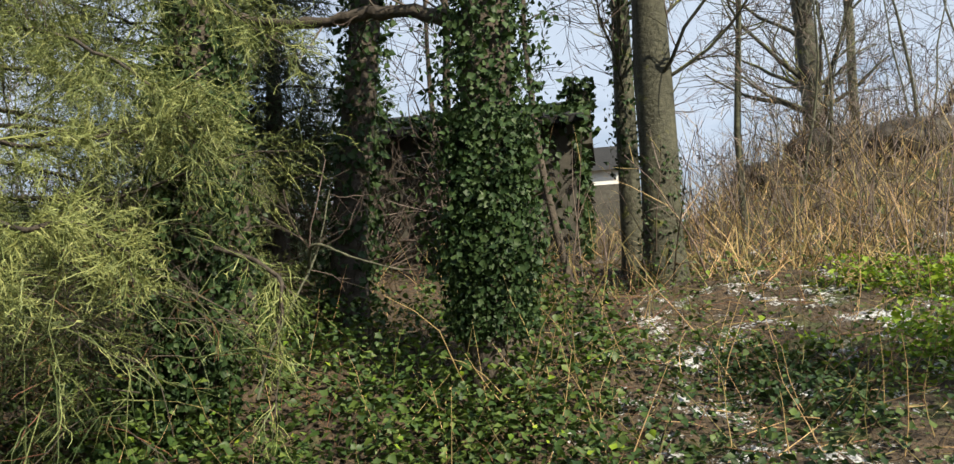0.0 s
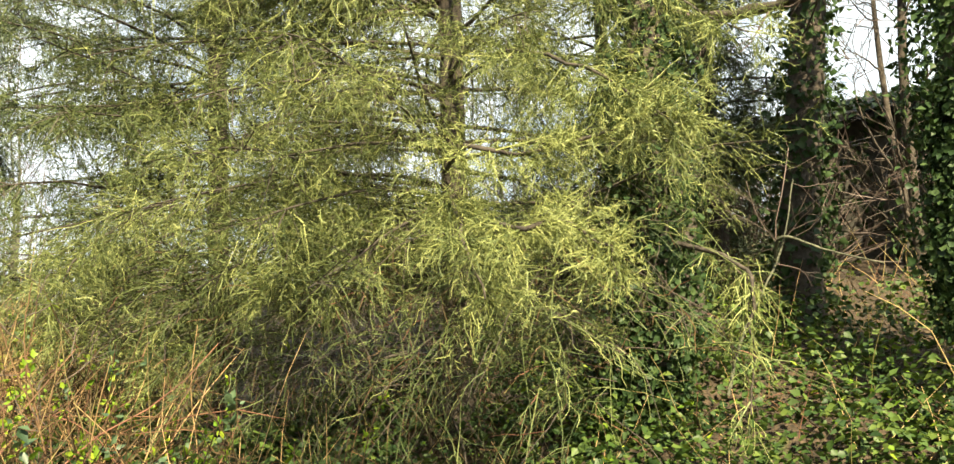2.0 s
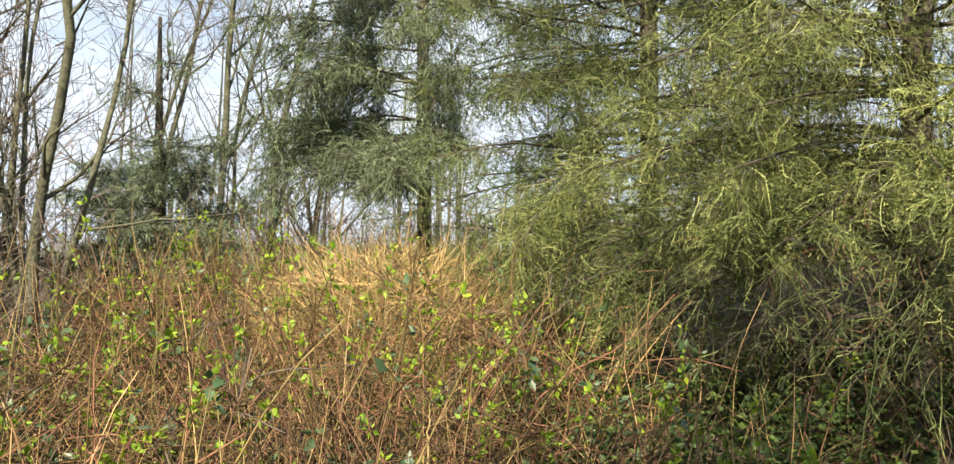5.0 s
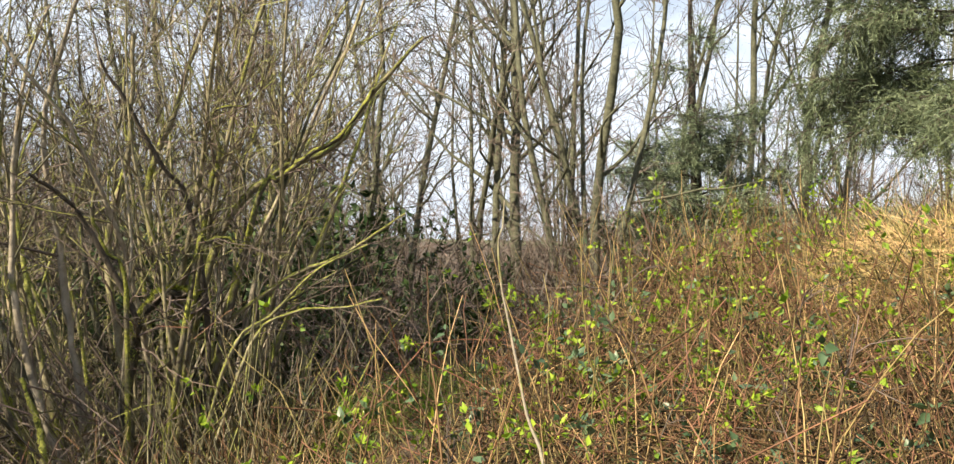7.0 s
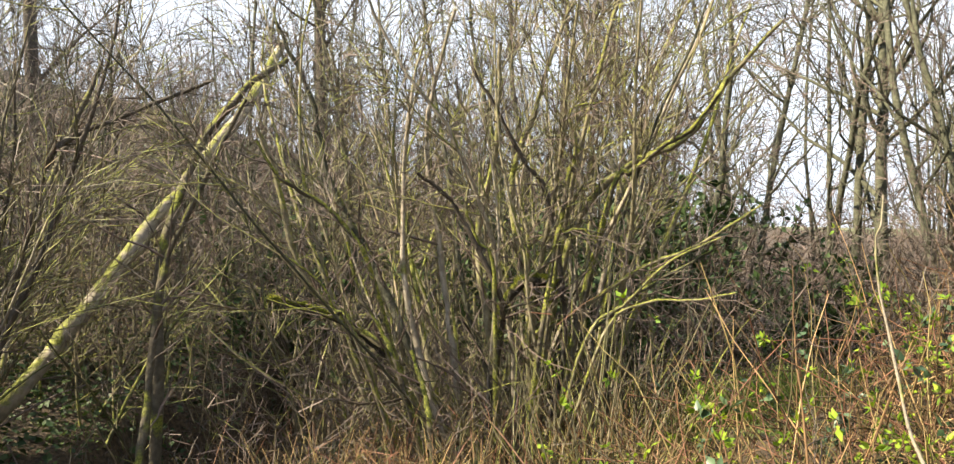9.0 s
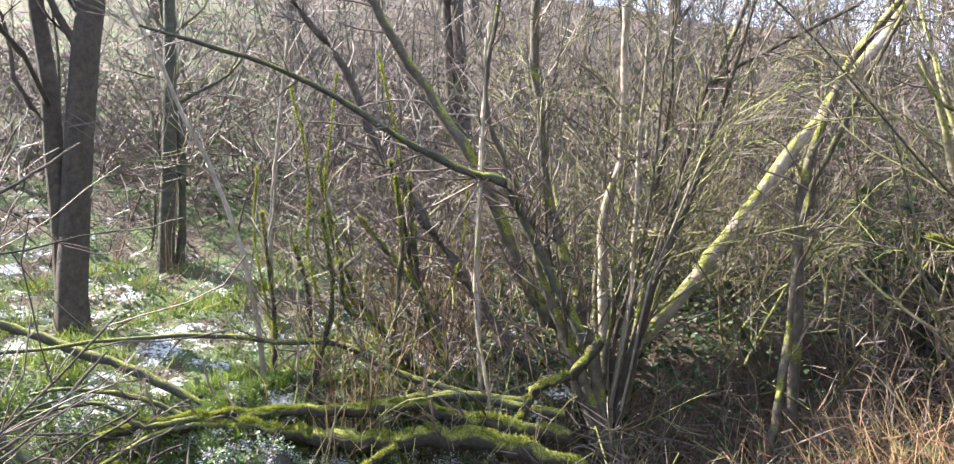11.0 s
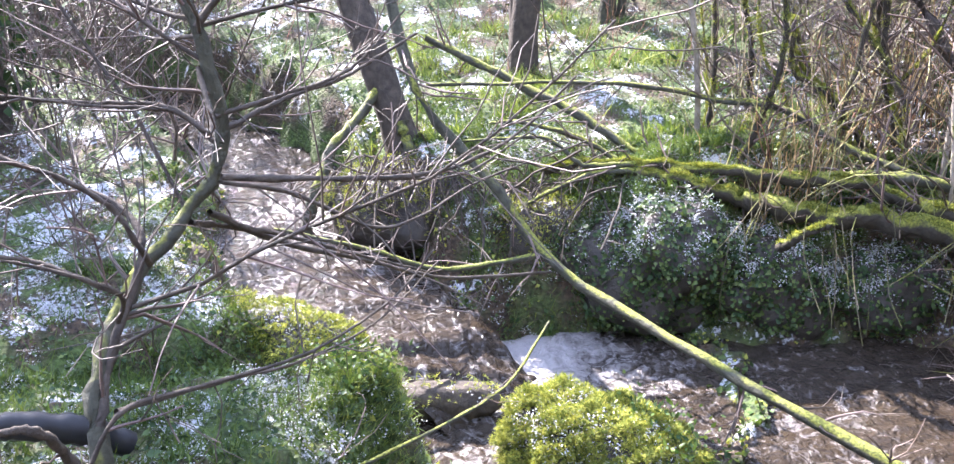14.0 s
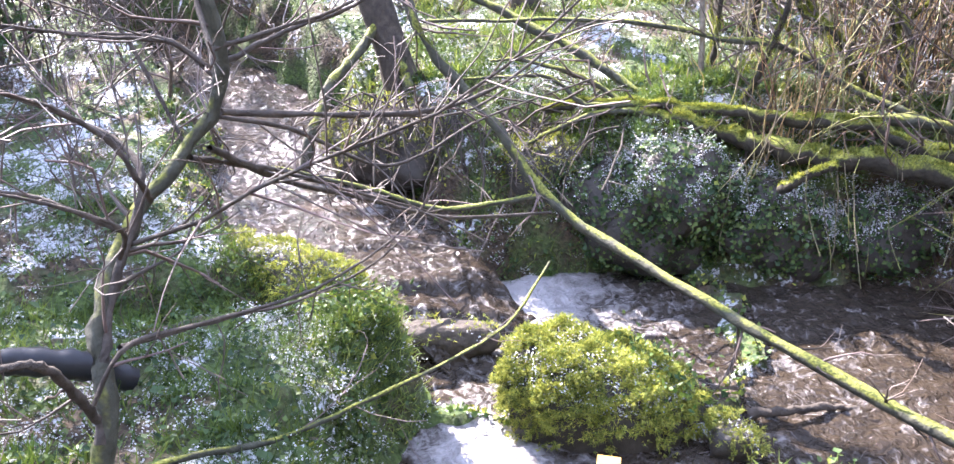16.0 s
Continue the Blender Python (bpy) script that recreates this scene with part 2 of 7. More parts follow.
def smooth_line(points, k=24, jitter=0.0):
    """A smooth line through a few places."""
    c = np.array(points, float)
    c = np.vstack([2 * c[0] - c[1], c, 2 * c[-1] - c[-2]])
    t = np.linspace(0, len(points) - 1.0001, k)
    i = t.astype(int)
    u = (t - i)[:, None]
    a, b, d, e = c[i], c[i + 1], c[i + 2], c[i + 3]
    p = 0.5 * (2 * b + (d - a) * u + (2 * a - 5 * b + 4 * d - e) * u**2 + (3 * b - a - 3 * d + e) * u**3)
    if jitter:
        p[1:-1] += rng.standard_normal((k - 2, 3)) * jitter
    return p


def taper(k, a, b, power=1.0):
    return a + (b - a) * np.linspace(0, 1, k) ** power


def leaves(at, way, up, length, width, mat, fold=0.25):
    """Pointed leaves with a folded midrib: four triangles each."""
    n = len(at)
    way = unit(way)
    side = unit(np.cross(way, up))
    face = np.cross(side, way)
    L, W = np.broadcast_to(length, (n,))[:, None], np.broadcast_to(width, (n,))[:, None]
    mid = at + way * L * 0.45 - face * W * fold
    v = np.stack([at, at + way * L * 0.35 + side * W * 0.5, at + way * L * 0.35 - side * W * 0.5, at + way * L - face * W * 0.3, mid], 1)
    i = np.arange(n)[:, None] * 5
    f = np.concatenate([i + np.array(q) for q in ((0, 4, 1), (0, 2, 4), (1, 4, 3), (4, 2, 3))])
    return v.reshape(-1, 3), f, mat


def blades(at, way, length, width, mat, bend=0.3):
    """Thin tapering blades or needles: three triangles' worth of strip, bent over."""
    n = len(at)
    way = unit(way)
    side = unit(np.cross(way, rng.standard_normal((n, 3))))
    L, W = np.broadcast_to(length, (n,))[:, None], np.broadcast_to(width, (n,))[:, None]
    over = unit(np.cross(side, way)) * L * bend
    v = np.stack([at - side * W / 2, at + side * W / 2, at + way * L * 0.55 + side * W * 0.4 + over * 0.3,
                  at + way * L * 0.55 - side * W * 0.4 + over * 0.3, at + way * L * 0.97 + over], 1)
    i = np.arange(n)[:, None] * 5
    f = np.concatenate([i + np.array(q) for q in ((0, 1, 2), (0, 2, 3), (3, 2, 4))])
    return v.reshape(-1, 3), f, mat


def needles(at, way, length, width, mat):
    """Single slim triangles."""
    n = len(at)
    way = unit(way)
    side = unit(np.cross(way, rng.standard_normal((n, 3)))) * np.broadcast_to(width, (n,))[:, None] / 2
    v = np.stack([at - side, at + side, at + way * np.broadcast_to(length, (n,))[:, None]], 1)
    return v.reshape(-1, 3), np.arange(3 * n).reshape(n, 3), mat


def ball_dirs(n):
    return unit(rng.standard_normal((n, 3)))


# ---- the lie of the land ----
LOWER = np.array([(-14, -8.0, 0.9, -0.75), (-6, -6.0, 0.75, -0.75), (-3.2, -5.0, 0.5, -0.75), (-2.3, -4.72, 0.7, -0.75), (-1.7, -4.45, 1.05, -0.75), (-0.8, -4.05, 1.38, -0.75), (0.15, -3.9, 1.15, -0.75), (0.52, -3.3, 0.5, -0.75)])
UPPER = np.array([(11, -9.5, 0.3, 0.25), (4.6, -7.6, 0.2, -0.05), (2.9, -6.35, 0.28, -0.28), (2.2, -5.2, 0.45, -0.40), (1.75, -4.72, 0.45, -0.45), (1.25, -4.45, 0.42, -0.52)])
GULLY = np.array([(2.9, -3.45, 0.10, 0), (2.2, -3.68, 0.24, 0), (1.5, -3.98, 0.30, 0), (1.2, -4.15, 0.2, 0)])
POOL = np.array([(1.2, -4.3, 0.28, -0.75), (0.5, -4.6, 0.6, -0.75)])


def to_stream(x, y, line):
    """Distance to a stream's middle line, its half width and its level there."""
    best = np.full(x.shape, 1e9)
    half, level = np.zeros(x.shape), np.zeros(x.shape)
    for a, b in zip(line[:-1], line[1:]):
        d = b[:2] - a[:2]
        t = np.clip(((x - a[0]) * d[0] + (y - a[1]) * d[1]) / (d @ d), 0, 1)
        s = np.hypot(x - a[0] - t * d[0], y - a[1] - t * d[1])
        near = s < best
        best = np.where(near, s, best)
        half = np.where(near, a[2] + t * (b[2] - a[2]), half)
        level = np.where(near, a[3] + t * (b[3] - a[3]), level)
    return best, half, level


def step(x, a, b):
    t = np.clip((x - a) / (b - a), 0, 1)
    return t * t * (3 - 2 * t)


def bumps(x, y, size, seed=0.0):
    return (np.sin(x / size + seed) * np.cos(y / size * 1.13 + 1.7 * seed) + 0.6 * np.sin((x * 0.8 - y * 1.3) / size * 1.9 + 2.3 + seed)
            + 0.35 * np.cos((x * 1.7 + y * 0.9) / size * 2.7 + seed))


def bell(x, y, cx, cy, r, tall):
    return tall * np.exp(-((x - cx) ** 2 + (y - cy) ** 2) / (r * r))


def height(x, y):
    x, y = np.asarray(x, float), np.asarray(y, float)
    north = np.interp(y + 0.05 * x, [-2, 1, 2.5, 3.2, 4.5, 6, 7.2, 9, 14, 60, 400, 900], [0, 0.08, 0.38, 0.58, 1.0, 1.38, 1.62, 1.85, 2.3, 2.6, 5, 18])
    west = np.interp(-x, [-1, 1, 2.5, 5, 8.5, 12, 20, 60, 200, 400, 900], [0, 0.08, 0.38, 0.75, 1.08, 1.2, 0.9, -0.5, 2, 10, 35])
    west = west * step(y, -5.5, 0.5)
    z = np.where(north > west, north, west) * 0.75 + 0.25 * np.minimum(north + west, 1.4 * np.maximum(north, west))
    z = z + np.interp(-y, [-5, 0, 2, 3.4, 4.5, 5.5, 6.3, 7.2, 9, 12, 20, 35, 60, 900], [0, 0, -0.02, -0.18, -0.15, -0.05, 0.15, 0.38, 0.85, 2.1, 5.0, 8.6, 12.5, 50]) * (1 - 0.75 * step(-x, 12, 35))
    z = z + bell(x, y, 3.2, 11.8, 2.2, 1.0) + bell(x, y, 6.0, 11.5, 2.5, 0.55) + 0.14 * bumps(x, y, 0.9, 2.0) * step(y, 10, 11.5) * (1 - step(y, 20, 30))
    # banks by the water
    z = z + -bell(x, y, 1.5, -3.4, 0.6, 0.13) + bell(x, y, 0.0, -5.75, 0.6, 0.14) - bell(x, y, 2.6, -3.0, 0.45, 0.05)
    # a gully that cuts in behind the near bank
    d, half, _ = to_stream(x, y, GULLY)
    z = z - half * np.exp(-((d + 0.03 * bumps(x, y, 0.12, 4.0)) / 0.17) ** 2)
    z = z + 0.04 * bumps(x, y, 0.6) * step(np.hypot(x, y), 0.5, 3) + (0.022 * bumps(x, y, 0.16, 3.0) + 0.01 * bumps(x, y, 0.07, 7.0)) * (0.15 + 0.85 * step(np.hypot(x, y), 1.5, 3))
    for line in (UPPER, LOWER, POOL):
        d, half, level = to_stream(x, y, line)
        d = d + 0.07 * bumps(x, y, 0.22, 5.0)
        rise = step(d, half * 0.85, half + 0.38)
        z = np.where(d < half + 0.38, (level - 0.22) * (1 - rise) + np.maximum(z, level + 0.05) * rise, z)
    return z


def ground_mesh():
    """One sheet: fine cells near the path, growing to the horizon."""
    def marks(low, high, cell):
        near = np.arange(low, high + cell / 2, cell)
        far = cell * 1.16 ** np.arange(1, 60)
        far = np.cumsum(far)
        far = far[far < 1000]
        return np.concatenate([low - far[::-1], near, high + far])

    gx, gy = np.meshgrid(marks(-7.0, 4.6, 0.075), marks(-8.6, 7.6, 0.075), indexing="ij")
    v = np.stack([gx, gy, height(gx, gy)], -1)
    i = np.arange(gx.size).reshape(gx.shape)
    f = np.stack([i[:-1, :-1], i[1:, :-1], i[1:, 1:], i[:-1, 1:]], -1).reshape(-1, 4)
    return v.reshape(-1, 3), f


def ground_material():
    m = bpy.data.materials.new("leaf_litter")
    m.use_nodes = True
    t = m.node_tree
    b = t.nodes["Principled BSDF"]
    place = t.nodes.new("ShaderNodeTexCoord").outputs["Object"]

    def noisy(scale, detail=5.0, rough=0.5):
        n = t.nodes.new("ShaderNodeTexNoise")
        n.inputs["Scale"].default_value, n.inputs["Detail"].default_value = scale, detail
        n.inputs["Roughness"].default_value = rough
        t.links.new(place, n.inputs["Vector"])
        return n.outputs["Fac"]

    def ramp_of(fac, stops):
        n = t.nodes.new("ShaderNodeValToRGB")
        for e, (pos, c) in zip([n.color_ramp.elements[0], n.color_ramp.elements[1]] + [n.color_ramp.elements.new(0.5) for _ in stops[2:]], stops):
            e.position, e.color = pos, (*c, 1)
        t.links.new(fac, n.inputs["Fac"])
        return n.outputs["Color"]

    def mix(f, a, c):
        n = t.nodes.new("ShaderNodeMix")
        n.data_type = "RGBA"
        for key, val in (("Factor", f), ("A", a), ("B", c)):
            t.links.new(val, n.inputs[key])
        return n.outputs["Result"]

    def attr(name):
        n = t.nodes.new("ShaderNodeAttribute")
        n.attribute_name = name
        return n.outputs["Fac"]

    def over(value, edge, width):
        n = t.nodes.new("ShaderNodeMapRange")
        t.links.new(value, n.inputs["Value"])
        n.inputs["From Min"].default_value, n.inputs["From Max"].default_value = edge, edge + width
        return n.outputs["Result"]

    def total(a, c, op="ADD"):
        n = t.nodes.new("ShaderNodeMath")
        n.operation = op
        t.links.new(a, n.inputs[0])
        t.links.new(c, n.inputs[1])
        return n.outputs["Value"]

    def t_value(v):
        n = t.nodes.new("ShaderNodeValue")
        n.outputs[0].default_value = v
        return n.outputs[0]

    litter = ramp_of(noisy(38.0, 8.0), [(0.3, (0.016, 0.012, 0.008)), (0.72, (0.105, 0.072, 0.042))])
    turf = ramp_of(noisy(30.0, 8.0), [(0.3, (0.02, 0.032, 0.008)), (0.7, (0.09, 0.135, 0.028))])
    field = ramp_of(noisy(0.02, 4.0), [(0.4, (0.10, 0.15, 0.05)), (0.6, (0.17, 0.16, 0.09))])
    snow = ramp_of(noisy(60.0, 3.0), [(0.3, (0.36, 0.37, 0.39)), (0.6, (0.55, 0.56, 0.58))])
    col = mix(over(total(noisy(3.2, 8.0), attr("green")), 0.60, 0.16), litter, turf)
    col = mix(attr("far"), col, field)
    grit = total(noisy(34.0, 8.0, 0.7), total(noisy(4.0, 3.0), t_value(0.5), "SUBTRACT"))
    col = mix(over(total(grit, attr("snow")), 0.875, 0.09), col, snow)
    t.links.new(col, b.inputs["Base Color"])
    b.inputs["Roughness"].default_value = 0.9
    bump = t.nodes.new("ShaderNodeBump")
    bump.inputs["Strength"].default_value, bump.inputs["Distance"].default_value = 0.9, 0.03
    t.links.new(noisy(45.0, 8.0), bump.inputs["Height"])
    t.links.new(bump.outputs["Normal"], b.inputs["Normal"])
    return m


def snow_share(x, y):
    """How much thin snow lies: most on the shaded banks by the water, a little on the north bank."""
    d = np.minimum(to_stream(x, y, LOWER)[0], to_stream(x, y, UPPER)[0])
    return 0.33 * step(-y, 1.9, 2.6) * step(x, -3.0, -1.8) * (1 - step(d, 1.5, 7.0)) + 0.29 * step(y, 2.0, 3.0) * (1 - step(y, 8, 12)) * step(x, -1.0, 0.3)


def paint(me, name, values):
    me.attributes.new(name, "FLOAT", "POINT").data.foreach_set("value", values.astype(np.float32))


gv, gf = ground_mesh()
LITTER = ground_material()
ground = solo("ground", [(gv, gf, LITTER)], "woodland ground of leaf litter, turf and thin melting snow", "ground", kind="structure")
far_share = step(np.hypot(gv[:, 0], gv[:, 1]), 110, 200)
paint(ground.data, "far", far_share)
steep = np.hypot(height(gv[:, 0] + 0.04, gv[:, 1]) - height(gv[:, 0] - 0.04, gv[:, 1]), height(gv[:, 0], gv[:, 1] + 0.04) - height(gv[:, 0], gv[:, 1] - 0.04)) / 0.08
paint(ground.data, "snow", snow_share(gv[:, 0], gv[:, 1]) - 0.12 * step(steep, 0.6, 1.3))
paint(ground.data, "green", 0.16 * step(-gv[:, 1], 1.8, 3.0) * step(gv[:, 0], -1.6, -0.4) - 0.1 * step(-gv[:, 1], 2.0, 3.5) * step(-gv[:, 0], 1.5, 3.0) + 0.06 * step(gv[:, 0], -2.0, -0.5) * step(-gv[:, 1], 5.5, 6.5) * (1 - step(-gv[:, 1], 8, 10)) + 0.12 * step(gv[:, 0], 0.3, 1.5) * step(gv[:, 1], 2, 3)
      + bell(gv[:, 0], gv[:, 1], 1.5, -3.6, 0.5, 0.3) + bell(gv[:, 0], gv[:, 1], -5.5, -2.5, 0.9, 0.35))


# ---- water ----
def water_material():
    m = bpy.data.materials.new("peaty_stream_water")
    m.use_nodes = True
    t = m.node_tree
    b = t.nodes["Principled BSDF"]
    place = t.nodes.new("ShaderNodeTexCoord").outputs["Object"]

    def noisy(scale, detail, warp=0.6):
        n = t.nodes.new("ShaderNodeTexNoise")
        n.inputs["Scale"].default_value, n.inputs["Detail"].default_value, n.inputs["Distortion"].default_value = scale, detail, warp
        t.links.new(place, n.inputs["Vector"])
        return n.outputs["Fac"]

    foam = t.nodes.new("ShaderNodeAttribute")
    foam.attribute_name = "foam"
    both = t.nodes.new("ShaderNodeMath")
    t.links.new(foam.outputs["Fac"], both.inputs[0])
    t.links.new(noisy(9.0, 9.0, 1.6), both.inputs[1])
    # thin lacy threads of froth between the patches
    off = t.nodes.new("ShaderNodeMath")
    off.operation, off.inputs[1].default_value = "SUBTRACT", 0.5
    t.links.new(noisy(4.5, 5.0, 2.4), off.inputs[0])
    size = t.nodes.new("ShaderNodeMath")
    size.operation = "ABSOLUTE"
    t.links.new(off.outputs["Value"], size.inputs[0])
    thread = t.nodes.new("ShaderNodeMapRange")
    t.links.new(size.outputs["Value"], thread.inputs["Value"])
    for key, value in (("From Min", 0.0), ("From Max", 0.045), ("To Min", 0.15), ("To Max", 0.0)):
        thread.inputs[key].default_value = value
    lace = t.nodes.new("ShaderNodeMath")
    t.links.new(both.outputs["Value"], lace.inputs[0])
    t.links.new(thread.outputs["Result"], lace.inputs[1])
    both = lace
    edge = t.nodes.new("ShaderNodeMapRange")
    t.links.new(both.outputs["Value"], edge.inputs["Value"])
    edge.inputs["From Min"].default_value, edge.inputs["From Max"].default_value = 0.58, 1.12
    mix = t.nodes.new("ShaderNodeMix")
    mix.data_type = "RGBA"
    mix.inputs["A"].default_value, mix.inputs["B"].default_value = (0.034, 0.026, 0.018, 1), (0.35, 0.33, 0.325, 1)
    t.links.new(edge.outputs["Result"], mix.inputs["Factor"])
    t.links.new(mix.outputs["Result"], b.inputs["Base Color"])
    rough = t.nodes.new("ShaderNodeMapRange")
    t.links.new(edge.outputs["Result"], rough.inputs["Value"])
    rough.inputs["To Min"].default_value, rough.inputs["To Max"].default_value = 0.07, 0.7
    t.links.new(rough.outputs["Result"], b.inputs["Roughness"])
    b.inputs["IOR"].default_value = 1.33
    bump = t.nodes.new("ShaderNodeBump")
    bump.inputs["Strength"].default_value, bump.inputs["Distance"].default_value = 1.0, 0.03
    t.links.new(noisy(20.0, 5.0, 1.2), bump.inputs["Height"])
    t.links.new(bump.outputs["Normal"], b.inputs["Normal"])
    return m


WATER = water_material()


def sheet(x0, x1, y0, y1, cell, level):
    nx, ny = int((x1 - x0) / cell), int((y1 - y0) / cell)
    gx, gy = np.meshgrid(np.linspace(x0, x1, nx), np.linspace(y0, y1, ny), indexing="ij")
    z = level + 0.010 * bumps(gx + 0.03 * bumps(gx, gy, 0.3), gy, 0.11) + 0.007 * bumps(gx, gy * 1.3, 0.045, 2.0)
    i = np.arange(nx * ny).reshape(nx, ny)
    f = np.stack([i[:-1, :-1], i[1:, :-1], i[1:, 1:], i[:-1, 1:]], -1).reshape(-1, 4)
    return np.stack([gx, gy, z], -1).reshape(-1, 3), f


wv, wf = sheet(-9, 1.55, -7.2, -2.7, 0.03, -0.75)
water = solo("water", [(wv, wf, WATER)], "brown peaty stream running in white riffles below a small weir", "stream", kind="structure")
paint(water.data, "foam", bell(wv[:, 0], wv[:, 1], 0.80, -4.72, 0.28, 0.6) + bell(wv[:, 0], wv[:, 1], 0.98, -4.40, 0.16, 0.5) + bell(wv[:, 0], wv[:, 1], 0.72, -3.55, 0.27, 0.75) + bell(wv[:, 0], wv[:, 1], 0.86, -5.1, 0.22, 0.55) + bell(wv[:, 0], wv[:, 1], 0.5, -5.05, 0.25, 0.25)
      + bell(wv[:, 0], wv[:, 1], -0.45, -3.7, 0.4, 0.05) + bell(wv[:, 0], wv[:, 1], 0.3, -4.65, 0.35, 0.2) - 0.1 * step(-wv[:, 0], 0.9, 1.6))

# the upper reach, which runs down to the weir and slides over its lip
mid = smooth_line([(11, -9.5, 0.27), (4.6, -7.6, -0.03), (2.9, -6.35, -0.26), (2.2, -5.2, -0.40), (1.75, -4.78, -0.46), (1.36, -4.60, -0.50), (1.10, -4.46, -0.58), (0.78, -4.29, -0.80)], 150)
wide = np.interp(np.linspace(0, 7, 150), range(8), [0.5, 0.45, 0.5, 0.66, 0.58, 0.45, 0.36, 0.34])
ahead = unit(np.gradient(mid[:, :2], axis=0))
cross = np.stack([-ahead[:, 1], ahead[:, 0]], -1)
offs = np.linspace(-1, 1, 25)
uv = np.zeros((150, 25, 3))
uv[..., :2] = mid[:, None, :2] + cross[:, None] * (offs[:, None] * wide[:, None, None])
uv[..., 2] = mid[:, None, 2] + 0.018 * bumps(uv[..., 0], uv[..., 1], 0.10) + 0.008 * bumps(uv[..., 0], uv[..., 1], 0.04, 1.0)
ui = np.arange(150 * 25).reshape(150, 25)
uf = np.stack([ui[:-1, :-1], ui[1:, :-1], ui[1:, 1:], ui[:-1, 1:]], -1).reshape(-1, 4)
uv = uv.reshape(-1, 3)
upper = solo("water", [(uv, uf, WATER)], "shallow broken stream water sliding over a low weir", "stream", kind="structure")
paint(upper.data, "foam", bell(uv[:, 0], uv[:, 1], 2.0, -5.2, 0.4, 0.06) + 0.01 + bell(uv[:, 0], uv[:, 1], 2.4, -5.8, 0.45, 0.14))


# ---- kinds of plants ----
def foot(x, y, sink=0.05):
    return np.array([x, y, float(height(x, y)) - sink])


def scatter(n, x0, x1, y0, y1, keep=None):
    """n places on the ground in a stretch of the plan."""
    out = np.zeros((0, 2))
    while len(out) < n:
        p = np.stack([x0 + (x1 - x0) * rng.random(2 * n), y0 + (y1 - y0) * rng.random(2 * n)], 1)
        if keep is not None:
            p = p[rng.random(2 * n) < keep(p[:, 0], p[:, 1])]
        out = np.concatenate([out, p])
    out = out[:n]
    return np.column_stack([out, height(out[:, 0], out[:, 1])])


def dry(x, y):
    """1 on land, 0 on the streams and where the camera stands."""
    wet = np.zeros(np.shape(x), bool)
    for line in (LOWER, UPPER):
        d, half, _ = to_stream(x, y, line)
        wet |= d < half * 0.95 + 0.1
    clear = np.hypot(x, y + 0.4) > 1.5
    return (~wet & clear).astype(float)


TRUNK = {}   # the line and the radii of each tree's first stem


def bare_tree(base, stems, limbs, twigs, bark, label, limb_len=(0.8, 2.4), twig_len=(0.25, 0.9), group="bare trees", category="tree", twig_mat=None, name="bare_tree", limb_lift=0.10, low=0.3, fine=0, thin=0.34, wander=1.0):
    """A leafless tree of one or more stems; each stem is (lean x, lean y, height, radius)."""
    b = foot(*base)
    ob = thing(name, label, category, group, at=b)
    ps, rs = [], []
    far = math.hypot(b[0], b[1])
    for lx, ly, tall, r in stems:
        k = 14
        start = b - np.array([0, 0, 0.3]) + np.array([rng.normal(0, 0.06), rng.normal(0, 0.06), 0]) * (len(stems) > 1) * (1 + 2 * (len(stems) > 3))
        p = run(start[None], np.array([[lx, ly, 1.0]]), tall, k, wander * (0.045 + 0.018 * (r < 0.07)), 0.03)
        rad = taper(k, r, r * 0.25)[None]
        rad[:, 0] *= 1.35
        part("trunk" if len(stems) < 3 else "stem", [tubes(p, rad, bark, 9, 0.06)], ob)
        ps.append(p), rs.append(rad)
    TRUNK[ob.name] = ps[0][0], rs[0][0]
    p, r = np.concatenate(ps), np.concatenate(rs)
    q, qr = offshoots(p, r, limbs, limb_len, 48, low, 8, 0.17, limb_lift, thin)
    for i in range(limbs):
        part("limb", [tubes(q[i:i + 1], qr[i:i + 1], bark, 5)], ob)
    m, mr = offshoots(q, qr, 4 * limbs, (0.35 * limb_len[0], 0.5 * limb_len[1]), 42, 0.15, 6, 0.15, limb_lift * 0.6, 0.55)
    t1, r1 = offshoots(np.concatenate([m, q[:, [0, 1, 3, 4, 6, 7]]]), np.concatenate([mr, qr[:, [0, 1, 3, 4, 6, 7]]]), twigs, twig_len, 45, 0.2, 4, 0.16, 0.05, 0.5)
    r1 = np.minimum(r1, 0.006)
    pieces = [tubes(m, np.maximum(mr, 0.003), bark, 3), tubes(t1, np.maximum(r1, 0.0015 + 0.00016 * far), twig_mat or TWIG, 3) if far < 9 else strips(t1, 2 * np.maximum(r1[:, 0], 0.003), twig_mat or TWIG)]
    if fine:
        t2, r2 = offshoots(t1, r1, fine, (0.1, 0.45), 40, 0.2, 3, 0.15, 0.03, 0.6)
        pieces.append(strips(t2, 0.0035 + 0.0005 * far, twig_mat or TWIG))
    part("twig_spray", pieces, ob, kind="stuff")
    return ob


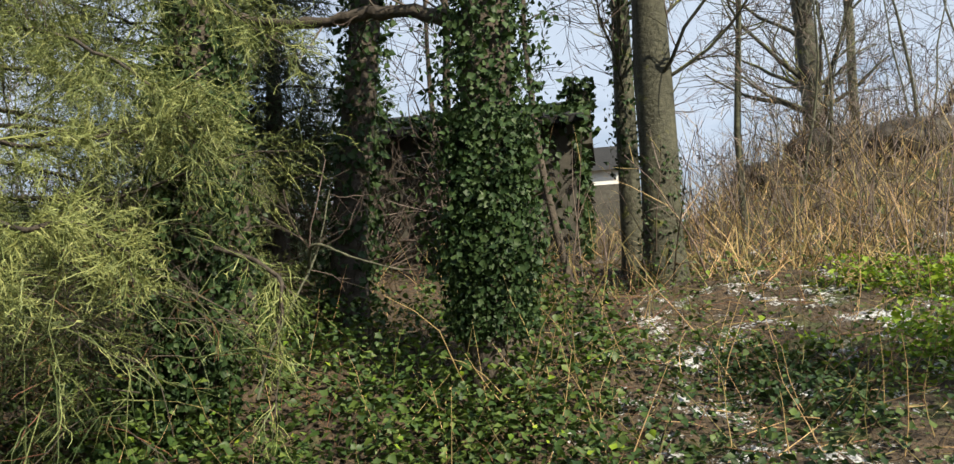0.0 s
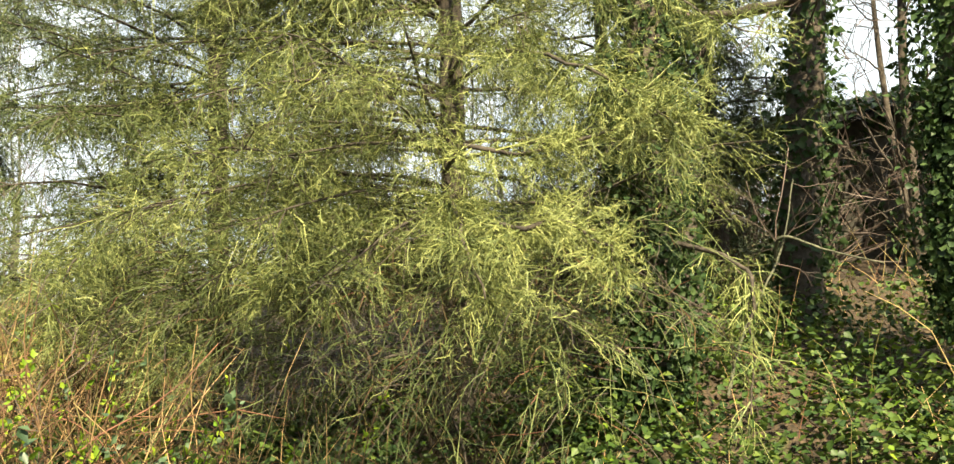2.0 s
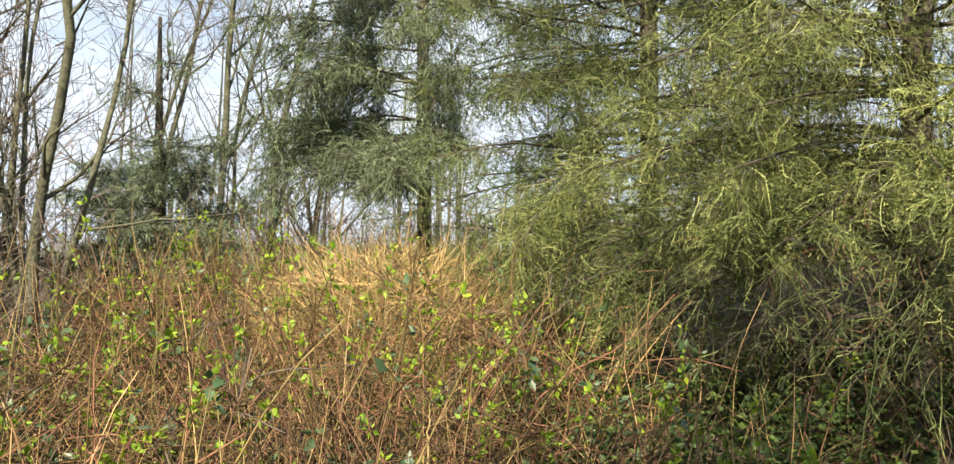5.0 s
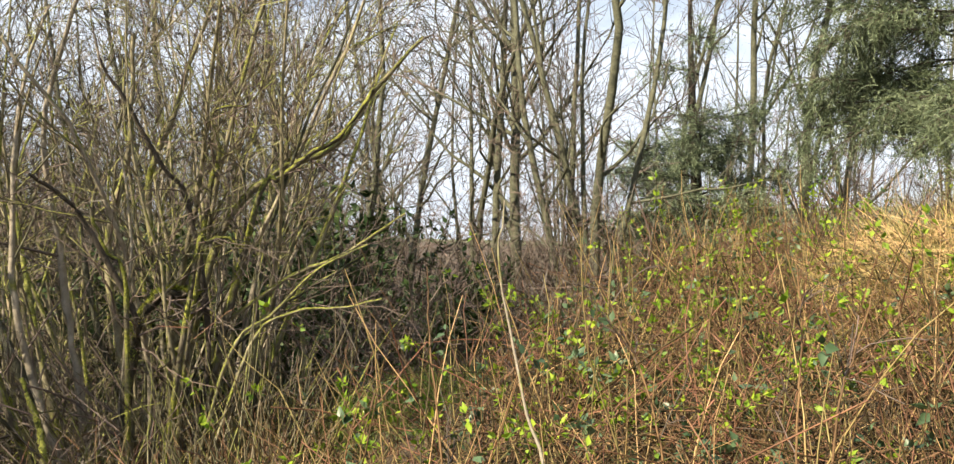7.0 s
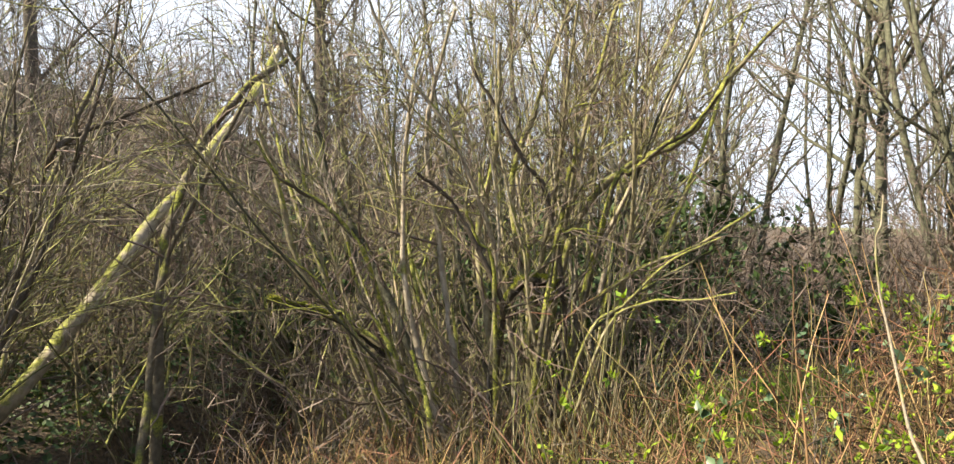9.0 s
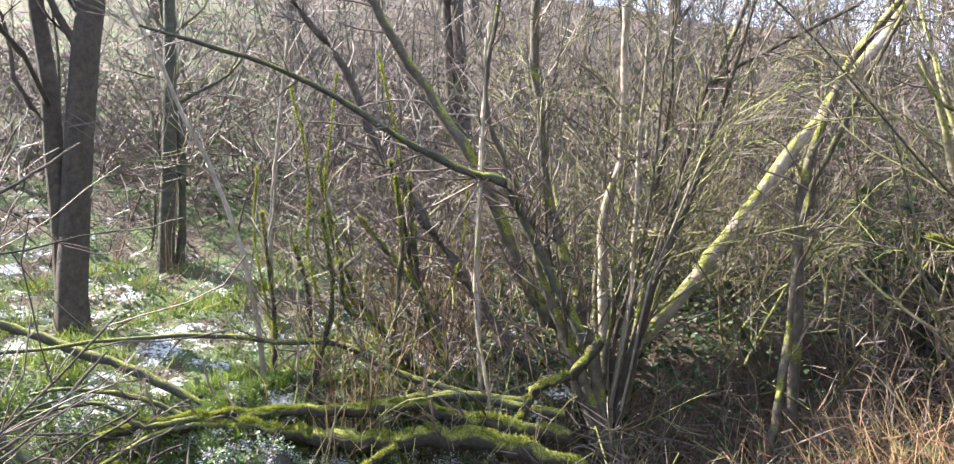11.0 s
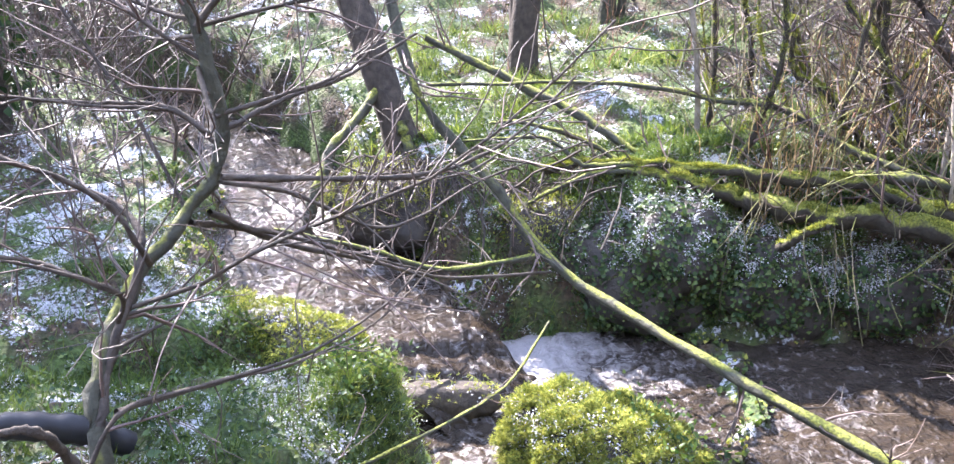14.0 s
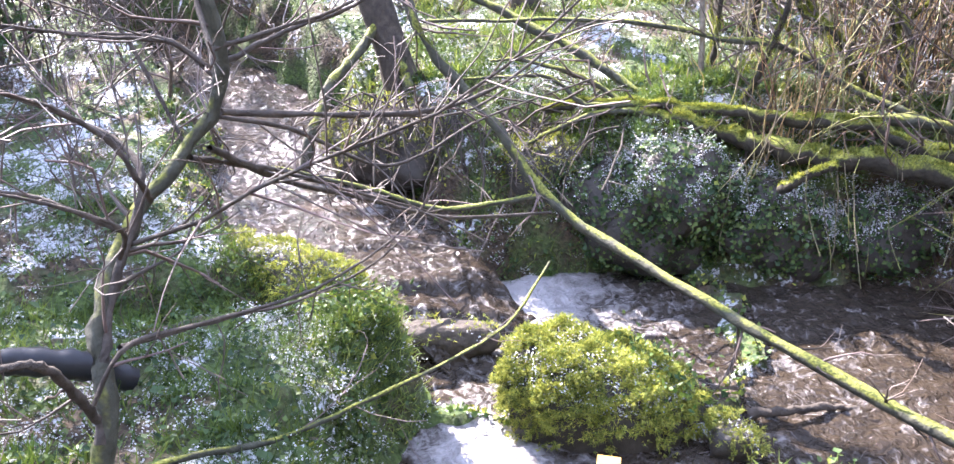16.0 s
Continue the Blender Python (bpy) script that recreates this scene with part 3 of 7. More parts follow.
def ivy_coat(p, r, n, spread, size, parent, low=0.0, high=1.0, label="glossy dark green ivy", mat=None):
    """Ivy leaves round a stem p (k, 3) with radii r (k)."""
    t = low + (high - low) * rng.random(n)
    at, d = along(np.repeat(p[None], n, 0), t)
    rad = np.interp(t, np.linspace(0, 1, len(r)), r)
    clump = 0.5 + 0.5 * np.sin(t * 37 + rng.integers(0, 5, n)) * np.cos(t * 11)
    way = unit(np.cross(d, ball_dirs(n)))
    place = at + way * (rad + spread * rng.random(n) ** 1.5 * (0.5 + clump))[:, None]
    hang = unit(way * 0.5 + ball_dirs(n) * 1.0 + np.array([0, 0, -0.45]))
    size = size * (0.5 + 0.9 * rng.random(n))
    return part("ivy", [leaves(place, hang, way + 0.7 * ball_dirs(n), size, size * 0.85, mat or IVY)], parent, label, "stuff")


def conifer(base, tall, reach, low, branches, side_count, shoot_count, leaf, tip, label, name="conifer", hang=-0.10, dense=9, high=4.2, shoot=(0.08, 0.22), face=None, bold=1.0, droop=-0.05, side=(0.15, 0.55)):
    """A conifer with drooping boughs from its foot up: trunk, boughs, and hanging shoots set with needles."""
    b = foot(*base)
    ob = thing(name, label, "conifer", "conifers", at=b)
    p = run(b[None], np.array([[0, 0, 1.0]]), tall, 14, 0.01, 0)
    r = taper(14, 0.09, 0.02)[None]
    part("trunk", [tubes(p, r, BARK, 9, 0.05)], ob)
    z = low + (high - low) * rng.random(branches) ** 0.9
    z = np.where(rng.random(branches) < 0.12, high + (tall * 0.9 - high) * rng.random(branches), z)
    az = 2 * np.pi * rng.random(branches)
    if face is not None:
        az = np.where(rng.random(branches) < 0.6, face + rng.normal(0, 0.9, branches), az)
    start = np.column_stack([np.full(branches, b[0]), np.full(branches, b[1]), b[2] + z])
    way = np.column_stack([np.cos(az), np.sin(az), 0.15 + 0 * az])
    size = reach * (1 - 0.75 * z / tall) * (0.65 + 0.45 * rng.random(branches))
    q = run(start, way, size, 9, 0.07, droop)
    qr = np.linspace(0.015, 0.003, 9)[None] * np.ones((branches, 1))
    for i in range(branches):
        part("bough", [tubes(q[i:i + 1], qr[i:i + 1], BARK, 4)], ob)
    s, sr = offshoots(q, qr, side_count, side, 50, 0.2, 4, 0.12, hang, 0.5, flat=0.6)
    h, hr = offshoots(s, sr, shoot_count, shoot, 42, 0.1, 5, 0.26, hang * 0.9, 0.5)
    n = len(h)
    pieces = [strips(s, 0.005 * bold, BARK)]
    for who, mat in ((h[: n // 3], tip), (h[n // 3 :], leaf)):
        pieces.append(ribbons(who, bold * (0.0026 + 0.0022 * rng.random(len(who))), mat))
        m = int(len(who) * dense)
        pick = rng.integers(0, len(who), m)
        at, d = along(who[pick], 0.05 + 0.95 * rng.random(m))
        pieces.append(needles(at, d * 0.6 + ball_dirs(m) * 0.8, bold**0.5 * (0.016 + 0.018 * rng.random(m)), 0.0042 * bold, mat))
    m = side_count * 9
    pick = rng.integers(0, len(s), m)
    at, d = along(s[pick], rng.random(m))
    pieces.append(needles(at, d * 0.6 + ball_dirs(m) * 0.7, bold**0.5 * (0.02 + 0.02 * rng.random(m)), 0.006 * bold, leaf))
    part("foliage", pieces, ob, kind="stuff")
    return ob


def bough(name, points, r0, r1, mat, label, category="branch", k=28, sides=9, lump=0.07, jitter=0.006, twigs=0, twig_len=(0.15, 0.5), parent=None, group=""):
    """One limb or log through a few places, with its twigs."""
    p = smooth_line(points, k, min(0.012, 0.14 * r0) * (1 + 2 * (jitter > 0.006)) if jitter else 0)[None]
    r = taper(k, r0, r1)[None] * (1 + 0.10 * rng.standard_normal((1, k)))
    if parent is None:
        parent = thing(name, label, category, group, at=points[0])
        name = "limb"
    limb = part(name, [tubes(p, r, mat, sides, lump)], parent)
    if mat is MOSS_WOOD:
        n = int(6500 * np.linalg.norm(np.diff(p[0], axis=0), axis=1).sum())
        share = rng.random(n)
        at, d = along(np.repeat(p, n, 0), share)
        way = unit(np.cross(d, ball_dirs(n)) * np.array([0.8, 0.8, 0.4]) + np.array([0, 0, 1.0]))
        tuft = 0.8 + 0.4 * np.sin(share * 55 + 3 * np.sin(share * 17))
        at = at + way * (np.interp(share, [0, 1], [r0, r1]) * (0.85 + 0.3 * rng.random(n) * tuft))[:, None]
        size = (0.011 + 0.016 * rng.random(n)) * tuft
        part("moss", [needles(at, way + ball_dirs(n) * 0.9, size, 0.0045, MOSS)], limb, "thick bright moss", "stuff")
    if twigs:
        t, tr = offshoots(p, r, twigs, twig_len, 50, 0.1, 5, 0.18, 0.02, 0.35)
        tr = np.minimum(tr, 0.007)
        t2, tr2 = offshoots(t, tr, twigs * 3, (0.06, 0.25), 45, 0.2, 4, 0.18, 0.0, 0.6)
        part("twig_spray", [tubes(t, np.maximum(tr, 0.0022), TWIG, 4), tubes(t2, np.maximum(tr2, 0.0013), TWIG, 3)], parent, kind="stuff")
    return parent


def stems(at, tall, lean, mat, r=0.0035, k=5, wig=0.12, sides=3, lift=0.0, top=0.3):
    n = len(at)
    way = np.column_stack([rng.normal(0, lean, n), rng.normal(0, lean, n), np.ones(n)])
    lo, hi = tall
    p = run(at, way, lo + (hi - lo) * rng.random(n), k, wig, lift)
    rr = (np.broadcast_to(r, (n,)) * (0.6 + 0.8 * rng.random(n)))[:, None] * np.linspace(1, top, k)
    return p, tubes(p, rr, mat, sides)


def ground_leaves(at, high, size, mat, flat=0.9):
    n = len(at)
    p = at + np.array([0, 0, 1.0]) * (high * rng.random(n) ** 1.4)[:, None]
    up = unit(ball_dirs(n) * 0.75 + np.array([0, 0, flat]))
    way = np.cross(up, ball_dirs(n))
    size = size * (0.5 + 0.9 * rng.random(n))
    return leaves(p, way, up, size, size * 0.8, mat)


def sprigs(p, n, per, size, mat, low=0.4):
    """Clusters of leaves on stems p."""
    who = rng.integers(0, len(p), n)
    at, d = along(p[who], low + (1 - low) * rng.random(n))
    at, d = np.repeat(at, per, 0), np.repeat(d, per, 0)
    m = n * per
    way = unit(ball_dirs(m) + d * 0.4)
    size = size * (0.5 + rng.random(m))
    return leaves(at + way * 0.012, way, ball_dirs(m) + np.array([0, 0, 0.8]), size, size * 0.6, mat)


def strips(p, width, mat):
    """The thinnest twigs, as slim bent blades along polylines p."""
    return blades(p[:, 0], p[:, -1] - p[:, 0], np.linalg.norm(p[:, -1] - p[:, 0], axis=1), width, mat, 0.15)


def ribbons(p, width, mat):
    """Slim curved shoots: flat tapering strips along polylines p (n, k, 3)."""
    n, k, _ = p.shape
    ahead = unit(np.gradient(p, axis=1))
    side = unit(np.cross(ahead, rng.standard_normal((n, 1, 3))))
    w = np.broadcast_to(width, (n,))[:, None, None] * np.linspace(0.5, 0.2, k)[:, None]
    v = np.stack([p - side * w, p + side * w], 2)
    i = np.arange(n * k * 2).reshape(n, k, 2)
    return v.reshape(-1, 3), np.stack([i[:, :-1, 0], i[:, :-1, 1], i[:, 1:, 1], i[:, 1:, 0]], -1).reshape(-1, 4), mat


def spray(parent, points, side_count, shoot_count, leaf, tip, hang=-0.14, reach=(0.15, 0.55), shoot=(0.08, 0.22), dense=8):
    """One leafy conifer bough through a few places."""
    q = smooth_line(points, 14, 0.01)[None]
    qr = taper(14, 0.014, 0.004)[None]
    limb = part("bough", [tubes(q, qr, BARK, 5)], parent)
    s, sr = offshoots(q, qr, side_count, reach, 55, 0.1, 5, 0.12, hang, 0.5, flat=0.5)
    h, hr = offshoots(s, sr, shoot_count, shoot, 42, 0.1, 5, 0.26, hang * 0.9, 0.5)
    pieces = [strips(s, 0.006, leaf)]
    for who, mat in ((h[::2], tip), (h[1::2], leaf)):
        pieces.append(ribbons(who, 0.0038, mat))
        m = len(who) * dense
        at, d = along(who[rng.integers(0, len(who), m)], 0.05 + 0.95 * rng.random(m))
        pieces.append(needles(at, d * 0.6 + ball_dirs(m) * 0.8, 0.015 + 0.018 * rng.random(m), 0.0042, mat))
    part("foliage", pieces, limb, kind="stuff")


# ---- north side: ivy trees, shed, bank ----
ivy_tree = thing("ivy_tree", "tall tree trunk wrapped in thick dark ivy on the bank", "tree", at=foot(-0.75, 4.54))
p = smooth_line([foot(-0.75, 4.54), (-0.74, 4.55, 2.2), (-0.68, 4.56, 4.2), (-0.70, 4.60, 9.0)], 20)
r = taper(20, 0.17, 0.11)
part("trunk", [tubes(p[None], r[None], BARK, 12, 0.05)], ivy_tree)
ivy_coat(p, r, 9000, 0.11, 0.031, ivy_tree, 0.10, 0.42)
ivy_coat(p, r, 9000, 0.22, 0.038, ivy_tree, 0.2, 0.76)
# wide crown of big leaves, added above the view to shade the shed
ivy_coat(p, r, 3600, 1.5, 0.12, ivy_tree, 0.76, 0.99)
bough("limb", [(-0.68, 4.6, 3.1), (-1.3, 4.75, 3.32), (-2.0, 4.9, 3.36), (-3.0, 5.1, 3.7)], 0.055, 0.02, BARK, "", parent=ivy_tree, twigs=12)
sp, piece = stems(scatter(18, -1.0, -0.2, 4.1, 4.45), (0.3, 0.9), 0.5, STRAW, 0.005, 6, 0.16)
part("stalk_litter", [piece], ivy_tree, "tan dead stalks at the foot", "stuff")

bank_tree = bare_tree((0.30, 7.0), [(0.01, 0.0, 9.0, 0.185)], 44, 1100, BARK_MOSS, "straight tree trunk with rough bark and ivy patches", (0.6, 2.3), (0.2, 0.8), low=0.14, fine=3200, thin=0.12, wander=0.25)
p, r = TRUNK[bank_tree.name]
ivy_coat(p, r, 700, 0.03, 0.03, bank_tree, 0.02, 0.16)
ivy_coat(p, r, 700, 0.06, 0.034, bank_tree, 0.3, 0.6)
ivy_coat(p, r, 900, 0.35, 0.10, bank_tree, 0.72, 1.0)
twin = bare_tree((0.06, 7.6), [(0.01, 0.0, 8.0, 0.11)], 24, 450, BARK_MOSS, "slim ivy-covered trunk beside a larger tree", (0.5, 1.6), (0.2, 0.7), low=0.16, fine=1200, thin=0.16, wander=0.2)
p, r = TRUNK[twin.name]
ivy_coat(p, r, 1500, 0.08, 0.045, twin, 0.15, 0.85)
bare_tree((-0.47, 7.0), [(0.0, 0.0, 6.0, 0.04)], 10, 90, BARK, "thin bare sapling on the bank", (0.4, 1.2), low=0.4, group="saplings", fine=100)
bare_tree((1.25, 9.3), [(0.03, 0.0, 7.0, 0.045)], 14, 120, BARK_GREY, "thin bare sapling on the bank", (0.4, 1.4), low=0.35, group="saplings", fine=120)
bare_tree((3.05, 13.6), [(0.0, 0.0, 11.0, 0.2)], 56, 1500, BARK_MOSS, "large bare tree with spreading limbs on a rubble mound", (1.0, 3.2), (0.4, 1.2), low=0.08, fine=3200, limb_lift=0.05, thin=0.25)
for bx, by, st in ((2.35, 10.6, [(0.02, 0.0, 4.5, 0.022), (0.2, 0.0, 3.5, 0.015)]), (3.9, 11.6, [(-0.05, 0.0, 5, 0.026), (-0.3, 0.0, 4, 0.016), (0.25, 0.1, 4, 0.016)]), (5.4, 12.4, [(-0.1, 0.0, 6, 0.04), (-0.35, 0.0, 5, 0.025)]), (1.7, 9.0, [(0.1, 0.0, 4.0, 0.018)])):
    bare_tree((bx, by), st, 22, 240, BARK_GREY, "twiggy bare sapling on the rubble bank", (0.5, 1.8), (0.3, 0.9), low=0.1, fine=500, group="saplings", limb_lift=0.08)
bare_tree((3.55, 13.2), [(0.0, 0.0, 9.0, 0.085)], 14, 160, BARK_GREY, "slim bare trunk on a rubble mound", (0.8, 2.0), low=0.25, fine=200)
dark_one = bare_tree((-2.70, 5.45), [(0.02, 0.0, 8.0, 0.11)], 12, 120, BARK, "trunk under the conifers, coated in dark ivy leaves for shade", (0.6, 1.6), low=0.35)
p, r = TRUNK[dark_one.name]
# dark leaves over the bark imitate the conifer's shade on this trunk
ivy_coat(p, r, 3600, 0.10, 0.05, dark_one, 0.02, 0.8)
behind = bare_tree((-2.03, 5.75), [(0.0, 0.02, 9.0, 0.15)], 12, 150, BARK, "dark trunk with ivy behind the conifers", (0.8, 2.0), low=0.3)
p, r = TRUNK[behind.name]
ivy_coat(p, r, 5200, 0.14, 0.055, behind, 0.02, 0.85)
ivy_post = thing("ivy_tree", "trunk hidden in a thick column of dark ivy", "tree", at=foot(-2.28, 4.05))
p = smooth_line([foot(-2.28, 4.05), (-2.27, 4.05, 2.0), (-2.2, 4.05, 4.0), (-2.2, 4.05, 7.0)], 20)
part("trunk", [tubes(p[None], taper(20, 0.13, 0.08)[None], BARK, 10, 0.05)], ivy_post)
ivy_coat(p, taper(20, 0.13, 0.1), 9000, 0.17, 0.04, ivy_post, 0.02, 0.75)


def box(x0, x1, y0, y1, z0, z1, mat):
    v = np.array([(x, y, z) for z in (z0, z1) for x, y in ((x0, y0), (x1, y0), (x1, y1), (x0, y1))], float)
    f = np.array([(0, 3, 2, 1), (4, 5, 6, 7), (0, 1, 5, 4), (1, 2, 6, 5), (2, 3, 7, 6), (3, 0, 4, 7)])
    return v, f, mat


def shed():
    ob = thing("shed", "low dark rubble-stone shed with a slate roof behind the trees", "shed", at=(-1.6, 9.6, 1.6))
    part("wall", [box(-2.85, -0.75, 9.2, 9.45, 1.4, 3.45, WALL_STONE)], ob, smooth=False)
    part("wall", [box(-0.75, -0.5, 9.2, 12.0, 1.4, 3.45, WALL_STONE)], ob, smooth=False)
    part("wall", [box(-3.1, -2.85, 9.2, 12.0, 1.4, 3.45, WALL_STONE)], ob, smooth=False)
    v = np.array([(-3.2, 8.95, 3.42), (-0.36, 8.95, 3.42), (-0.36, 10.6, 3.95), (-3.2, 10.6, 3.95),
                  (-3.2, 8.95, 3.50), (-0.36, 8.95, 3.50), (-0.36, 10.6, 4.03), (-3.2, 10.6, 4.03)])
    f = box(0, 1, 0, 1, 0, 1, SLATE)[1]
    part("roof", [(v, f, SLATE)], ob, smooth=False)
    v2 = v.copy()
    v2[:, 1] = 21.2 - v2[:, 1]
    part("roof", [(v2, f[:, ::-1], SLATE)], ob, smooth=False)
    part("chimney", [box(-0.58, -0.31, 9.7, 10.1, 3.3, 3.95, WALL_STONE)], ob, smooth=False)


def wall_ivy():
    # dark leaves added to dim the wall, in place of tree shade
    n = 1500
    at = np.column_stack([-3.3 + 2.9 * rng.random(n), 9.17 - 0.06 * rng.random(n), 1.7 + 1.75 * rng.random(n) ** 0.8])
    at[900:1150] = np.column_stack([-0.62 + 0.35 * rng.random(250), 9.66 + 0.1 * rng.random(250), 3.4 + 0.7 * rng.random(250)])
    at[:900] = np.column_stack([-0.48 + 0.06 * rng.random(900), 9.2 + 2.6 * rng.random(900) ** 1.5, 1.7 + 2.0 * rng.random(900)])
    solo("wall_ivy", [leaves(at, ball_dirs(n) + np.array([0, -0.3, -0.5]), ball_dirs(n) + np.array([0, -0.8, 0]), 0.10, 0.09, IVY)], "dark ivy added over the shed wall to darken it like shade", "ivy", kind="stuff")


def roof_ivy():
    n = 600
    u = rng.random(n) ** 1.5
    at = np.column_stack([-3.2 + 2.85 * rng.random(n), 8.93 + 1.4 * u, 3.44 + 0.50 * u + 0.10 * rng.random(n)])
    solo("roof_ivy", [leaves(at, ball_dirs(n) + np.array([0, -0.3, -0.4]), ball_dirs(n) + np.array([0, -0.4, 0.6]), 0.11, 0.09, IVY)], "dark ivy spilling over the shed roof", "ivy", kind="stuff")


def house():
    ob = thing("house", "white rendered house with a grey slate roof beyond the wood", "house", at=(-0.5, 30, 2.4))
    part("wall", [box(-1.5, -0.1, 30, 36, 5.4, 5.98, RENDER_WHITE)], ob, smooth=False)
    part("lower_wall", [box(-1.53, -0.07, 29.97, 36.03, 1.5, 5.4, WALL_STONE)], ob, "dark rubble lower wall", smooth=False)
    v = np.array([(-1.7, 29.7, 5.9), (0.1, 29.7, 5.9), (0.1, 33, 7.3), (-1.7, 33, 7.3), (-1.7, 36.3, 5.9), (0.1, 36.3, 5.9)])
    part("roof", [(v, np.array([(0, 1, 2, 3), (3, 2, 5, 4)]), SLATE)], ob, smooth=False)


def hedge():
    ob = thing("hedge", "dark tangled hedge of ivy and bare twigs behind the trees", "hedge", kind="stuff", at=foot(-5, 9))
    at = scatter(420, -9.5, -2.4, 7.6, 10.4)
    p, a = stems(at, (0.6, 1.5), 0.35, BARK, 0.012, 5, 0.14)
    q, qr = offshoots(p, np.full(p.shape[:2], 0.01), 6000, (0.3, 0.9), 50, 0.05, 3, 0.15, 0.0, 0.6)
    part("twig_spray", [a, strips(q, 0.012, TWIG)], ob, kind="stuff")
    at = scatter(5000, -9.5, -2.4, 7.6, 10.4)
    part("ivy", [ground_leaves(at, 1.1, 0.09, IVY)], ob, kind="stuff")


bare_tree((-1.55, 7.7), [(0.03, 0.0, 7, 0.05), (-0.12, 0.0, 6, 0.035)], 26, 420, BARK, "thin twiggy bare tree before the shed", (0.5, 1.6), (0.2, 0.8), low=0.1, fine=900)
hedge()
shed()
wall_ivy()
roof_ivy()
house()




# ---- the conifers ----
near_conifer = conifer((-3.5, 3.85), 12, 2.45, 0.75, 130, 5600, 36000, NEEDLE, NEEDLE_TIP, "large conifer with drooping sunlit yellow-green boughs", face=-2.2, hang=-0.17, shoot=(0.11, 0.28), dense=7)
conifer((-5.9, 3.8), 12, 2.6, 0.4, 80, 3800, 24000, NEEDLE_GREEN, NEEDLE, "large conifer with drooping yellow-green boughs", face=-1.9, hang=-0.14, dense=7, shoot=(0.12, 0.3), bold=1.4)
conifer((-8.9, 2.95), 12, 2.5, 1.3, 52, 3000, 22000, NEEDLE_DARK, NEEDLE_GREY, "dark spruce with hanging grey-green boughs", face=-1.4, high=4.4, shoot=(0.12, 0.3), bold=1.8, hang=-0.22, dense=7, droop=-0.05)
conifer((-10.5, 0.35), 3.4, 1.5, 0.2, 26, 1000, 7000, NEEDLE_GREY, NEEDLE_GREY, "low grey-green spruce behind the brambles", high=1.6, shoot=(0.12, 0.26), bold=2.0, hang=-0.16, droop=0.0, dense=7, face=-0.4)
conifer((-4.4, 7.6), 10, 2.6, 0.3, 90, 1600, 9000, NEEDLE_DARK, NEEDLE_DARK, "dark evergreen standing behind the nearer conifers", high=5.0, shoot=(0.2, 0.42), bold=2.2)
conifer((-3.1, 7.1), 8, 1.3, 0.3, 46, 1100, 6500, NEEDLE_DARK, NEEDLE_DARK, "dark evergreen standing behind the nearer conifers", high=5.0, shoot=(0.16, 0.36), bold=2.2)
for line in ([(-3.4, 3.8, 3.3), (-2.6, 3.5, 3.35), (-1.9, 3.3, 3.05), (-1.35, 3.2, 2.65)], [(-3.4, 3.8, 3.0), (-2.5, 3.2, 2.85), (-1.85, 2.85, 2.5), (-1.45, 2.7, 2.2)],
            
             [(-5.6, 3.6, 1.7), (-5.0, 2.9, 1.6), (-4.5, 2.5, 1.45), (-4.25, 2.35, 1.3)], [(-5.7, 3.6, 2.4), (-5.2, 2.8, 2.3), (-4.8, 2.2, 2.0), (-4.6, 1.9, 1.7)],
             [(-3.5, 3.7, 2.2), (-3.5, 3.0, 2.15), (-3.45, 2.6, 1.95), (-3.4, 2.4, 1.75)],
             [(-3.4, 3.7, 2.2), (-2.8, 3.0, 2.1), (-2.3, 2.5, 1.85), (-2.1, 2.35, 1.6)]):
    spray(near_conifer, line, 90, 1300, NEEDLE, NEEDLE_TIP)
spray(near_conifer, [(-1.9, 3.6, 1.85), (-1.6, 3.45, 1.76), (-1.47, 3.34, 1.62), (-1.46, 3.3, 1.4), (-1.48, 3.28, 1.1)], 34, 240, NEEDLE_TIP, NEEDLE, hang=-0.3, reach=(0.08, 0.28), shoot=(0.07, 0.2), dense=3)
for line in ([(-3.0, 3.2, 2.3), (-2.31, 2.52, 2.23), (-2.08, 2.62, 2.19), (-1.73, 2.75, 2.24), (-1.5, 2.78, 2.28)], [(-2.6, 3.0, 2.0), (-2.06, 2.53, 1.86), (-1.92, 2.58, 1.89), (-1.79, 2.63, 1.82), (-1.71, 2.65, 1.67)]):
    spray(near_conifer, line, 60, 700, NEEDLE_TIP, NEEDLE_TIP, hang=-0.06, reach=(0.08, 0.3), shoot=(0.06, 0.2))




